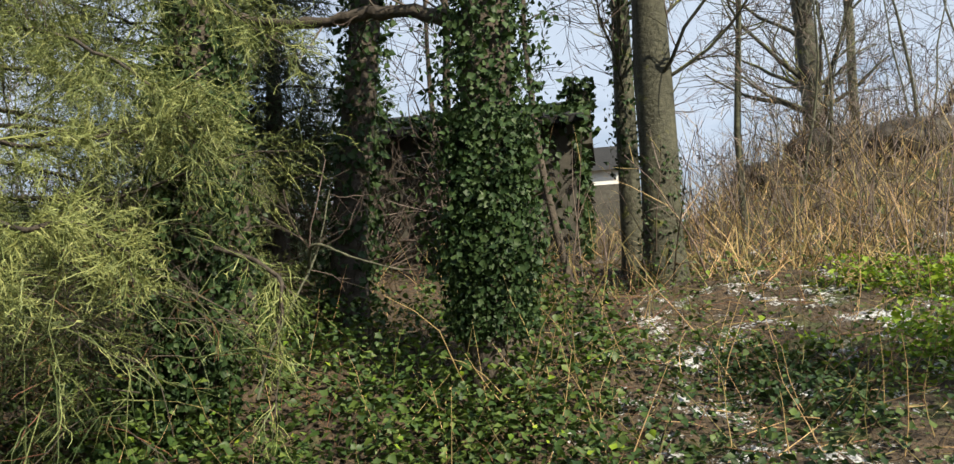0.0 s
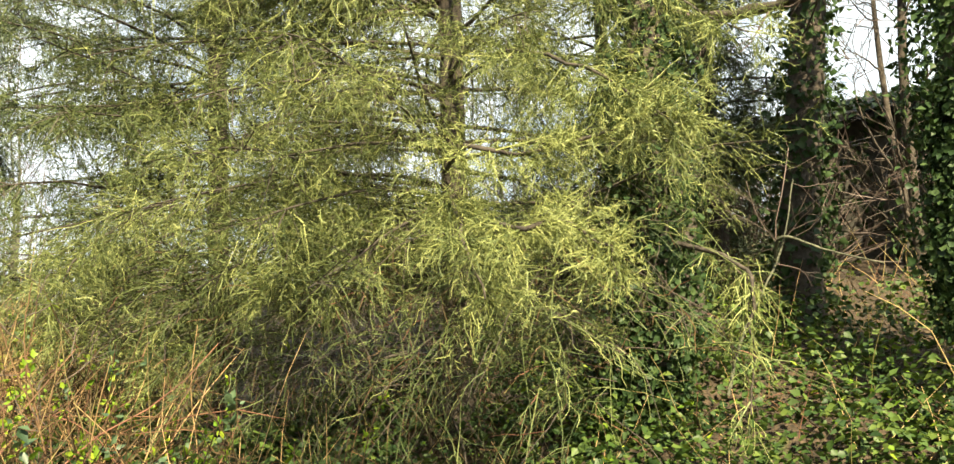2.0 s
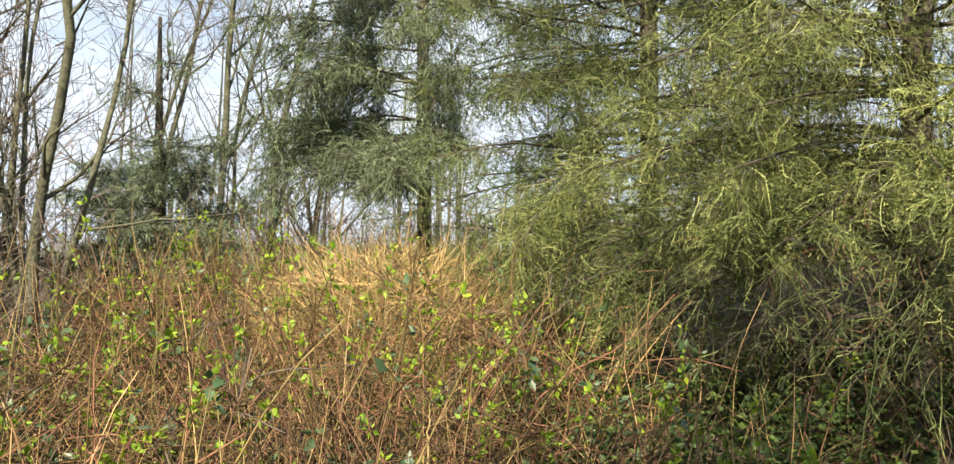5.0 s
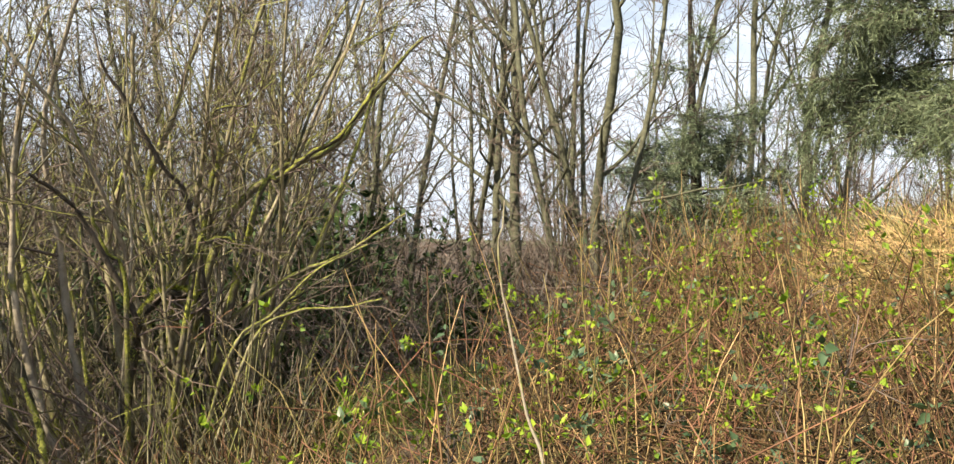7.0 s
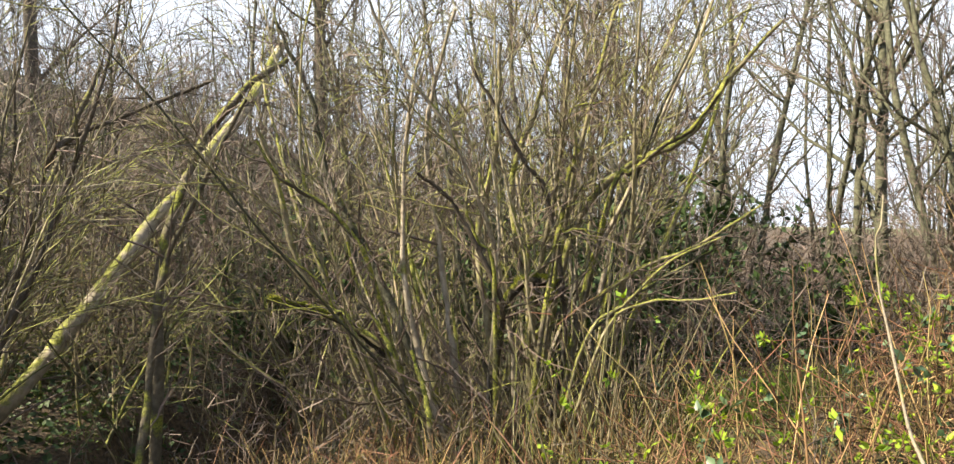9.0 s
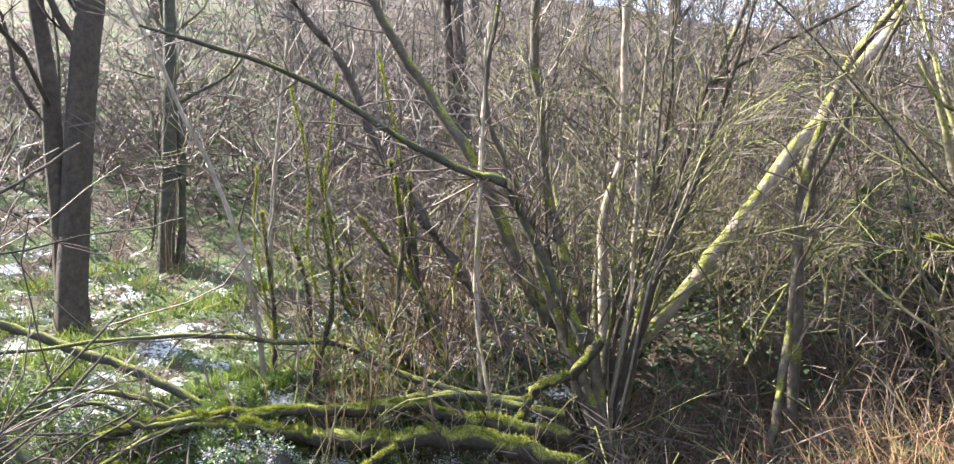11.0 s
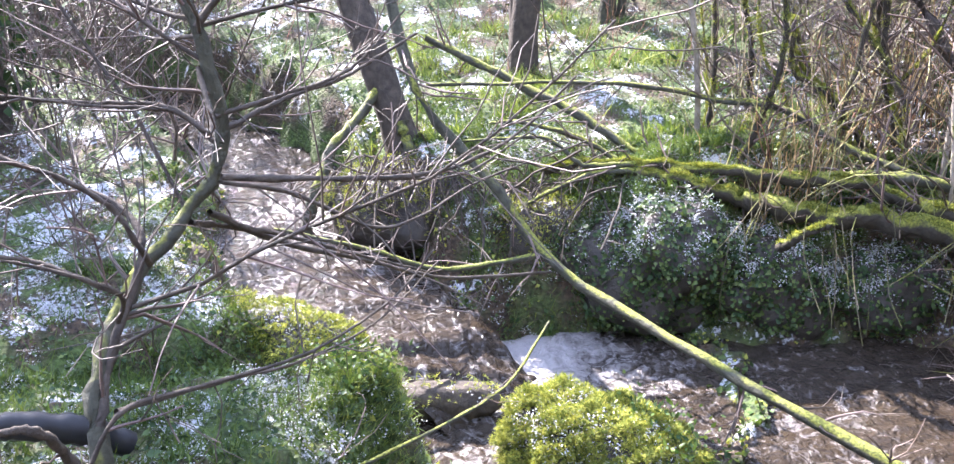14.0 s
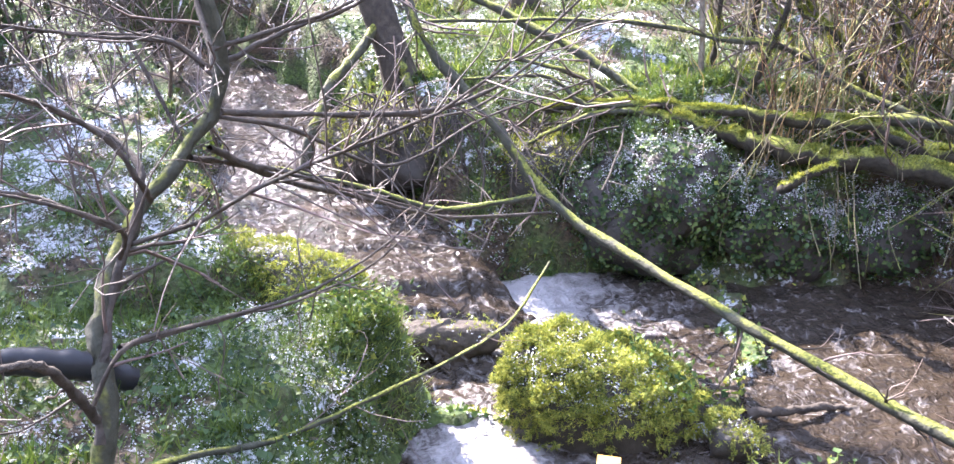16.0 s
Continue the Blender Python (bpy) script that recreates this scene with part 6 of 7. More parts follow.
def rough_rock(name, centre, size, label, category, seed, moss=0, base=STONE, turn=0.0, slope=0.0):
    """A rounded boulder: a dented ball, with moss tufts on top."""
    bm = bmesh.new()
    bmesh.ops.create_icosphere(bm, subdivisions=5 if moss > 2500 else 4, radius=1)
    co = np.array([v.co for v in bm.verts])
    fc = np.array([[v.index for v in f.verts] for f in bm.faces])
    bm.free()
    lump = 1 + 0.10 * bumps(co[:, 0] * 2 + seed, co[:, 1] * 2 + co[:, 2], 0.8, seed) * 0.8 + 0.03 * bumps(co[:, 0], co[:, 2] + co[:, 1], 0.18, seed)
    v = np.sign(co) * np.abs(co) ** 0.85 * lump[:, None] * np.array(size)
    v[:, 2] += slope * v[:, 0]
    c, s = math.cos(turn), math.sin(turn)
    v = v @ np.array([[c, s, 0], [-s, c, 0], [0, 0, 1]]) + np.array(centre)
    ob = thing(name, label, category, at=centre)
    part("rock", [(v, fc, base)], ob)
    if moss:
        nrm = unit((v - np.array(centre)) / np.array(size))
        patch = bumps(v[:, 0] + v[:, 2], v[:, 1] - v[:, 2], 0.045, seed)
        w = np.clip(nrm[:, 2] - 0.12 + 0.3 * patch, 0.0, 0.5) * (0.35 + 0.65 * step(patch, -0.9, 0.7))
        pick = rng.choice(len(v), moss, p=w / w.sum())
        thick = 0.017 * (1 + patch[pick])[:, None]
        at = v[pick] + rng.normal(0, 0.012, (moss, 3)) + nrm[pick] * thick
        at2 = np.repeat(at, 7, 0)
        m = 7 * moss
        way = unit(np.repeat(nrm[pick], 7, 0) * 0.7 + ball_dirs(m) * 0.9 + np.array([0, 0, -0.15]))
        long = (0.008 + 0.014 * rng.random(m)) * np.repeat(0.7 + 0.3 * np.clip(1 + patch[pick], 0, 2), 7)
        part("moss", [needles(at2 + ball_dirs(m) * 0.006, way, long, 0.003 + 0.0025 * rng.random(m), MOSS)], ob, "thick bright yellow-green moss", "stuff")
        flakes = 20 + moss // 4
        top = np.repeat(rng.choice(np.flatnonzero(nrm[:, 2] > 0.5), flakes // 6), 6)
        flakes = len(top)
        part("snow", [leaves(v[top] + nrm[top] * 0.022 + rng.normal(0, 0.011, (flakes, 3)), ball_dirs(flakes) * np.array([1, 1, 0.3]), nrm[top], 0.005 + 0.008 * rng.random(flakes), 0.007, SNOW)], ob, "specks of melting snow", "stuff")
    return ob


rough_rock("boulder", (0.245, -3.88, -0.71), (0.42, 0.27, 0.28), "boulder under thick bright moss in the stream", "boulder", 1.3, 13000, turn=0.15, slope=0.22)
rough_rock("rotten_log", (1.10, -4.20, -0.67), (0.30, 0.085, 0.095), "short dark rotten log lying in the stream", "log", 4.1, 160, BARK, turn=0.2)
rough_rock("stone", (-0.28, -3.75, -0.72), (0.10, 0.08, 0.08), "small mossy stone beside the boulder", "stone", 2.2, 300)
rough_rock("root_mound", (1.70, -5.80, -0.22), (0.55, 0.42, 0.26), "mound of roots and moss at the foot of the trunk", "mound", 6.1, 3000, STONE)
rough_rock("root_mound", (0.86, -5.55, -0.34), (0.40, 0.24, 0.32), "dark overhanging root mound on the stream bank", "mound", 8.4, 2600, STONE)
def herb_mound(centre, size, label, leaf_count, snow_count, seed):
    """A swelling of the bank, grown over with small herbs and dusted with snow."""
    bm = bmesh.new()
    bmesh.ops.create_icosphere(bm, subdivisions=4, radius=1)
    co = np.array([v.co for v in bm.verts])
    fc = np.array([[v.index for v in f.verts] for f in bm.faces])
    bm.free()
    lump = 1 + 0.16 * bumps(co[:, 0] * 1.7 + seed, co[:, 1] + 1.3 * co[:, 2], 0.7, seed) + 0.05 * bumps(co[:, 0], co[:, 2] + co[:, 1], 0.16, seed)
    v = co * lump[:, None] * np.array(size) + np.array(centre)
    ob = thing("herb_mound", label, "mound", "herb mounds", at=centre)
    part("soil", [(v, fc, STONE)], ob)
    out = unit(co / np.array(size))
    w = np.clip(out[:, 2] + 0.9, 0, 1) * (0.35 + 0.65 * step(bumps(v[:, 0], v[:, 2] - v[:, 1], 0.07, seed), -0.6, 0.8))
    a = rng.choice(len(v), leaf_count, p=w / w.sum())
    at = v[a] + rng.normal(0, 0.02, (leaf_count, 3)) + out[a] * (0.03 * rng.random(leaf_count))[:, None]
    size = 0.014 + 0.022 * rng.random(leaf_count)
    up = out[a] + 0.7 * ball_dirs(leaf_count)
    h = 2 * leaf_count // 3
    part("herb_cover", [leaves(at[:h], np.cross(up, ball_dirs(leaf_count))[:h], up[:h], size[:h], 0.8 * size[:h], LEAF_BANK), leaves(at[h:], np.cross(up, ball_dirs(leaf_count))[h:], up[h:], 1.2 * size[h:], size[h:], IVY)], ob, kind="stuff")
    w = np.clip(out[:, 2] - 0.05, 0, 1) * step(bumps(v[:, 0] + v[:, 2], v[:, 1], 0.06, seed + 2), -0.5, 1.0)
    a = np.repeat(rng.choice(len(v), snow_count // 12, p=w / w.sum()), 24)
    snow_count = len(a)
    size = 0.004 + 0.010 * rng.random(snow_count) ** 2
    part("snow", [leaves(v[a] + rng.normal(0, 0.021, (snow_count, 3)) + out[a] * 0.028, ball_dirs(snow_count) * np.array([1, 1, 0.5]), out[a] + 0.6 * ball_dirs(snow_count), size, 0.9 * size, SNOW, 0.5)], ob, "specks of melting snow", "stuff")


herb_mound((0.12, -5.45, -0.38), (0.52, 0.30, 0.40), "swelling of the stream bank under herbs and thin snow", 8500, 5200, 1.7)
herb_mound((-0.55, -5.52, -0.48), (0.42, 0.26, 0.30), "low shoulder of the bank under herbs and thin snow", 5200, 5000, 4.1)
herb_mound((-1.15, -5.62, -0.52), (0.40, 0.24, 0.28), "dark foot of the bank under herbs and dead stalks", 3800, 2600, 6.3)
rough_rock("mossy_ledge", (1.98, -4.16, -0.46), (0.58, 0.2, 0.22), "low stone ledge under moss and ivy on the stream bank", "ledge", 3.3, 4500, turn=-0.15)
bough("drain_pipe", [(2.6, -2.3, 0.2), (2.11, -2.53, 0.13), (2.0, -2.64, 0.08), (1.88, -2.76, 0.0), (1.8, -2.85, -0.1)], 0.045, 0.045, RUBBER, "black plastic pipe lying on the bank", "pipe", lump=0.0, jitter=0.0)

for cx, cy, sx, sy, sz, seed in ((1.95, 11.7, 0.42, 0.3, 0.22, 1.1), (2.9, 11.6, 0.7, 0.5, 0.3, 2.7), (3.9, 11.3, 0.9, 0.6, 0.35, 5.2), (4.9, 11.0, 0.8, 0.6, 0.3, 7.7)):
    tagged(rough_rock("rubble_heap", (cx, cy, float(height(cx, cy)) + 0.1), (sx, sy, sz), "heap of dark earth and rubble on the bank", "rubble", seed, 0, STONE), group="rubble heaps")
bough("broken_stump", [(3.7, 11.4, 3.0), (3.95, 11.4, 3.35), (4.3, 11.4, 3.9)], 0.07, 0.06, BARK, "broken log leaning on the rubble heap", "log", twigs=0)

# ---- ground cover ----


def undergrowth():
    ob = thing("ivy_undergrowth", "low ivy, brambles and dead stalks on the bank", "undergrowth", kind="stuff", at=(-0.5, 3.2, 0.6))
    keep = lambda x, y: dry(x, y) * (0.12 + 0.88 * step(bumps(x, y, 0.33, 1.0) + 0.5 * bumps(x, y, 0.11, 4.0), -0.5, 0.8)) * step(y - 0.2 * x, 1.7, 2.6) * (1 - 0.93 * step(x, -0.35, 0.15)) * (1 - 0.6 * step(y, 4, 5.5))
    at = scatter(36000, -5.0, 2.8, 1.5, 6.5, keep)
    part("leaves", [ground_leaves(at[:9000], 0.30, 0.046, IVY), ground_leaves(at[9000:20000], 0.34, 0.044, LEAF_HERB), ground_leaves(at[20000:][at[20000:, 0] > -2.7], 0.36, 0.042, LEAF_HERB), ground_leaves(at[20000:][at[20000:, 0] <= -2.7][:2500], 0.3, 0.045, IVY), ground_leaves(at[34800:][at[34800:, 0] > -3.2], 0.38, 0.034, LEAF_LIME)], ob, kind="stuff")
    at = scatter(1500, -4.5, 3.5, 1.8, 7.5, dry)
    part("stalks", [stems(at[:900], (0.15, 0.6), 0.8, RUST, 0.003, 5, 0.2, lift=-0.08)[1], stems(at[900:], (0.2, 0.7), 0.5, STRAW, 0.003)[1]], ob, kind="stuff")
    litter = scatter(5200, -0.6, 5.5, 2.0, 8.5)
    litter[:, 2] += 0.015 + 0.04 * rng.random(5200)
    way = ball_dirs(5200) * np.array([1, 1, 0.2])
    part("litter_straws", [blades(litter[:1900], way[:1900], 0.06 + 0.25 * rng.random(1900), 0.005, STRAW), blades(litter[1900:], way[1900:], 0.06 + 0.25 * rng.random(3300), 0.005, RUST)], ob, "fallen straw and dead stems", "stuff")
    clumps = lambda x, y: step(np.sin(x * 3.1 + 0.6) + np.cos(y * 3.7 + x) + 0.5 * np.sin(7 * x + 5 * y), 0.0, 0.9)
    herb = scatter(19000, -0.2, 5.5, 2.2, 8.0, lambda x, y: (0.12 + 0.88 * clumps(x, y)) * (0.4 + 0.6 * step(x - 0.12 * y, 0.2, 0.5)) * (1 - 0.6 * step(y, 5.5, 6.5)))
    # dark ivy leaves that stand in for the shadow over the near ground
    shade_leaves = scatter(4500, -0.3, 1.15, 2.0, 5.0, lambda x, y: 0.25 + 0.75 * clumps(x - 0.7, y + 0.5))
    lime = scatter(6500, 0.2, 4.5, 3.9, 6.6, lambda x, y: clumps(x + 0.4, y - 0.3) * step(x, 0.4, 1.0))
    part("herb_cover", [ground_leaves(herb, 0.15, 0.034, LEAF_HERB), ground_leaves(shade_leaves, 0.12, 0.042, IVY), ground_leaves(lime, 0.24, 0.042, LEAF_LIME)], ob, "sunlit bright green herbs, with dark ivy leaves laid in for shade", "stuff")
    fleck = np.repeat(scatter(270, -0.4, 4.5, 1.9, 6.0, lambda x, y: step(bumps(x, y, 0.3, 3.0), 0.0, 1.0)), 16, 0)
    fleck = fleck + rng.normal(0, 1, fleck.shape) * np.array([0.045, 0.045, 0.004]) + np.array([0, 0, 0.012])
    m = len(fleck)
    size = 0.008 + 0.02 * rng.random(m) ** 2
    part("snow_flecks", [leaves(fleck, ball_dirs(m) * np.array([1, 1, 0.3]), ball_dirs(m) * 0.4 + np.array([0, 0, 1.0]), size, size, SNOW, 0.3)], ob, "thin melting snow between the herbs", "stuff")



def bank_brush():
    ob = thing("dead_brush", "straw-coloured dead bracken and thin saplings on the bank", "brush", kind="stuff", at=(2.5, 9, 2))
    at = scatter(5600, -1.5, 9.0, 6.4, 12.6, lambda x, y: 0.25 + 0.75 * step(x, 0.3, 1.2))
    way = np.column_stack([rng.normal(0, 0.7, 4700), rng.normal(0, 0.7, 4700), np.ones(4700)])
    a = blades(at[:4700], way, 0.25 + 0.55 * rng.random(4700), 0.009, STRAW, 0.4)
    p2, b = stems(at[4700:], (0.4, 1.5), 0.3, TWIG, 0.007, 5, 0.10)
    q, qr = offshoots(p2, np.full(p2.shape[:2], 0.006), 9000, (0.2, 0.7), 45, 0.1, 3, 0.12, 0.04, 0.6)
    part("stalks", [a, b, strips(q[:3600], 0.006, TWIG), strips(q[3600:6000], 0.005, STRAW)], ob, kind="stuff")
    at = scatter(1500, 1.2, 9.0, 10.6, 15.5)
    p, a = stems(at, (0.25, 1.1), 0.5, TWIG, 0.006, 4, 0.2)
    q, qr = offshoots(p, np.full(p.shape[:2], 0.006), 5000, (0.2, 0.6), 50, 0.1, 3, 0.15, 0.0, 0.6)
    part("stalks", [a, strips(q, 0.006, TWIG)], ob, kind="stuff")


def bank_grass():
    ob = thing("grass", "short grass and moss in thin snow on the stream banks", "grass", kind="stuff", at=(0.5, -5, 0))
    at = scatter(16000, -5, 6, -9.5, -1.8, lambda x, y: dry(x, y) * (0.15 + 0.85 * step(bumps(x, y, 0.5, 4.0), 0.1, 1.0)) * (1 - 0.6 * step(-y, 8, 9.5)))
    n = len(at)
    way = ball_dirs(n) * 0.6 + np.array([0, 0, 0.9])
    part("blades", [blades(at, way, 0.03 + 0.07 * rng.random(n), 0.0045, GRASS)], ob, kind="stuff")
    part("leaves", [ground_leaves(scatter(12000, -4, 5, -8.0, -1.8, dry), 0.06, 0.026, LEAF_BANK), ground_leaves(scatter(2500, -4, 5, -8.0, -1.8, lambda x, y: dry(x, y) * step(bumps(x, y, 0.35, 2.0), -0.2, 0.8)), 0.10, 0.04, IVY)], ob, kind="stuff")


def near_bank():
    ob = thing("bank_herbs", "low green herbs, ivy and grass in thin snow on the stream bank", "undergrowth", kind="stuff", at=(1.4, -3.2, 0))
    for x0, x1, y0, y1, n in ((0.85, 3.0, -4.3, -2.0, 12000), (-1.6, 1.2, -6.3, -4.9, 13000), (1.0, 3.4, -6.8, -5.4, 3000)):
        keep = lambda x, y: dry(x, y) * (0.12 + 0.88 * step(bumps(x, y, 0.16, 2.0) + 0.7 * bumps(x, y, 0.42, 1.0), -0.2, 0.9))
        at = scatter(n, x0, x1, y0, y1, keep)
        part("leaves", [ground_leaves(at[: 2 * n // 3], 0.045, 0.022, LEAF_BANK), ground_leaves(at[2 * n // 3 :], 0.05, 0.027, IVY)], ob, kind="stuff")
        at = scatter(n, x0, x1, y0, y1, keep)
        part("blades", [blades(at, ball_dirs(n) * 0.7 + np.array([0, 0, 0.9]), 0.04 + 0.08 * rng.random(n), 0.0045, GRASS)], ob, kind="stuff")


def snow_dust():
    """Specks of snow caught on the herbs."""
    ob = thing("snow_dusting", "specks of melting snow caught on the bank herbs", "snow", kind="stuff", at=(1.4, -3.6, 0))
    for x0, x1, y0, y1, n in ((0.85, 3.4, -5.0, -1.9, 14000), (-1.6, 1.2, -6.2, -4.9, 6000), (-1.0, 3.2, -8.8, -6.0, 4000)):
        keep = lambda x, y: dry(x, y) * step(bumps(x, y, 0.13, 5.0) + 0.6 * bumps(x, y, 0.5, 3.0), -0.5, 0.9)
        at = np.repeat(scatter(n // 9, x0, x1, y0, y1, keep), 18, 0) + rng.normal(0, 1, (n // 9 * 18, 3)) * np.array([0.024, 0.024, 0.004]) + np.array([0, 0, 0.028])
        n = len(at)
        size = 0.004 + 0.009 * rng.random(n) ** 2
        part("snow_specks", [leaves(at, ball_dirs(n) * np.array([1, 1, 0.5]), ball_dirs(n) * 0.8 + np.array([0, 0, 1.0]), size, size * 0.9, SNOW, 0.5)], ob, kind="stuff")


def edge_grass():
    ob = thing("grass_tuft", "sunlit-coloured grass hanging over the edge of the near bank", "grass", kind="stuff", at=foot(1.2, -3.6))
    at = scatter(2600, 0.85, 1.75, -4.05, -3.3, lambda x, y: dry(x, y) * np.exp(-((x - 1.22) ** 2 + (y + 3.68) ** 2) / 0.07))
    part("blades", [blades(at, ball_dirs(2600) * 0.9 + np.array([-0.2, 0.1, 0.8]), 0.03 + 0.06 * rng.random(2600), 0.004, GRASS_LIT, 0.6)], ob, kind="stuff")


def rosettes():
    """Small leafy herbs on the boulder's shoulder and the near bank."""
    for cx, cy, cz, n, size in ((-0.02, -3.82, -0.50, 150, 0.03), (0.1, -3.95, -0.44, 120, 0.03), (1.28, -3.55, -0.1, 200, 0.03)):
        at = np.array([cx, cy, cz]) + rng.normal(0, 1, (n, 3)) * np.array([0.11, 0.07, 0.03])
        ob = thing("herb_tuft", "tuft of small fresh green leaves among moss", "herb", "herb tufts", at=(cx, cy, cz))
        part("foliage", [leaves(at, ball_dirs(n) + np.array([0, 0, 0.5]), ball_dirs(n) + np.array([0, 0, 0.8]), size * (0.5 + rng.random(n)), size * 0.6, LEAF_HERB)], ob, kind="stuff")
    # a fern at the near edge of the bank
    ob = thing("fern", "single bright green fern frond on the near bank", "fern", at=(-0.3, -2.5, -0.1))
    p = smooth_line([(-0.30, -2.5, -0.15), (-0.27, -2.58, 0.0), (-0.25, -2.64, 0.04), (-0.34, -2.67, 0.03)], 14)
    part("stalk", [tubes(p[None], taper(14, 0.004, 0.0015)[None], LEAF_HERB, 5)], ob)
    n = 90
    at, d = along(np.repeat(p[None], n, 0), 0.25 + 0.75 * rng.random(n))
    side = unit(np.cross(d, np.array([0, 0, 1.0]))) * np.where(np.arange(n) % 2, 1, -1)[:, None]
    part("frond", [leaves(at, side + 0.5 * d + 0.15 * ball_dirs(n), np.array([0, 0, 1.0]) + 0.2 * ball_dirs(n), 0.03 + 0.02 * rng.random(n), 0.010, LEAF_HERB)], ob, kind="stuff")
    # a yellow peg driven into the bank
    ob = thing("marker_peg", "short square peg with a yellow painted top", "peg", at=(0.2, -2.9, -0.5))
    part("peg", [box(0.165, 0.235, -2.955, -2.885, float(height(0.2, -2.92)) - 0.1, -0.26, BIRCH)], ob, smooth=False)
    part("painted_top", [box(0.163, 0.237, -2.957, -2.883, -0.26, -0.232, PAINT_YELLOW)], ob, "yellow painted top", smooth=False)
    bough("driftwood", [(-0.35, -3.98, -0.73), (-0.55, -4.02, -0.71), (-0.72, -4.1, -0.72), (-0.85, -4.15, -0.75)], 0.025, 0.012, BARK, "dark stick of driftwood lying in the stream", "driftwood")


def lit_grass():
    ob = thing("grass_patch", "bright grass in thin snow on the far bank, coloured as sunlit", "grass", kind="stuff", at=foot(0.4, -7.2))
    at = scatter(6500, -1.3, 2.4, -8.6, -6.1, lambda x, y: dry(x, y) * step(bumps(x, y, 0.3, 4.0) + 0.6 * bumps(x, y, 0.12, 1.0), 0.1, 1.1))
    n = len(at)
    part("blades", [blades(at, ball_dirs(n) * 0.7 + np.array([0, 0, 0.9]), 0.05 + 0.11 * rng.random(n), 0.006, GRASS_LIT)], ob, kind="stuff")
    ob = thing("stem_tangle", "thin tan stems and brown twigs hanging among the mossy limbs", "twigs", kind="stuff", at=(-1.0, -5.5, 0.3))
    at = scatter(95, -2.4, -0.1, -6.6, -5.3, dry)
    p, a = stems(at[:60], (0.4, 1.2), 0.4, TWIG_PALE, 0.006, 6, 0.14)
    a2 = stems(at[60:], (0.4, 1.0), 0.3, STRAW, 0.004, 6, 0.12)[1]
    q, qr = offshoots(p, np.full(p.shape[:2], 0.004), 560, (0.15, 0.5), 50, 0.1, 4, 0.18, 0.0, 0.7)
    face = np.column_stack([-1.75 + 1.5 * rng.random(90) ** 0.8, -5.42 + 0.3 * rng.random(90), -0.15 + 0.35 * rng.random(90)])
    hung = run(face, np.column_stack([rng.normal(0, 0.35, 90), rng.normal(0.15, 0.3, 90), rng.choice([-1.0, 0.6], 90)]), 0.25 + 0.4 * rng.random(90), 6, 0.14, -0.03)
    part("stems", [tubes(hung[::2], np.full((45, 6), 0.0026), TWIG_PALE, 4), a, a2, strips(q[:280], 0.005, TWIG_PALE), strips(q[280:], 0.004, TWIG)], ob, kind="stuff")


def edge_cover():
    """Leaves and moss on the steep faces of the banks."""
    ob = thing("bank_moss", "moss and small leaves on the steep stream banks", "moss", kind="stuff", at=(0.5, -4.5, -0.3))
    def steep(x, y):
        near = np.zeros(x.shape)
        for line in (LOWER, UPPER, POOL):
            d, half, _ = to_stream(x, y, line)
            near = np.maximum(near, step(d, half - 0.1, half + 0.1) * (1 - step(d, half + 0.3, half + 0.5)))
        return near
    at = scatter(9000, -2.2, 3.2, -6.6, -2.6, steep)
    n = len(at)
    up = unit(ball_dirs(n) + np.array([0, 0, 0.5]))
    size = 0.016 + 0.024 * rng.random(n)
    part("leaves", [leaves(at[::2] + up[::2] * 0.01, ball_dirs(n)[::2], up[::2], size[::2], size[::2] * 0.7, MOSS), leaves(at[1::2] + up[1::2] * 0.015, ball_dirs(n)[1::2], up[1::2], size[1::2] * 1.2, size[1::2], LEAF_HERB)], ob, kind="stuff")


def stream_scrub():
    ob = thing("stream_scrub", "thin bare mossy scrub along the stream", "scrub", kind="stuff", at=foot(-2.8, -5.5))
    at = scatter(120, -6.2, -1.2, -8.4, -3.9, lambda x, y: dry(x, y) * np.maximum(step(-y, 6.3, 6.9) * step(-x, 2.6, 3.2), step(-x, 3.4, 4.0)))
    n = len(at)
    p = run(at, np.column_stack([rng.normal(0, 0.35, n), rng.normal(0, 0.35, n), np.ones(n)]), 0.7 + 1.9 * rng.random(n), 7, 0.14, 0.02)
    r = (0.006 + 0.014 * rng.random(n) ** 2)[:, None] * np.linspace(1, 0.3, 7)
    q, qr = offshoots(p, r, 1000, (0.2, 0.9), 50, 0.1, 5, 0.16, 0.0, 0.55)
    t, tr = offshoots(q, qr, 8000, (0.1, 0.45), 50, 0.1, 3, 0.16, 0.0, 0.6)
    part("stems", [tubes(p, r, TWIG_PALE, 5), tubes(q, np.maximum(qr, 0.002), TWIG_PALE, 3), strips(t, 0.004, TWIG)], ob, kind="stuff")


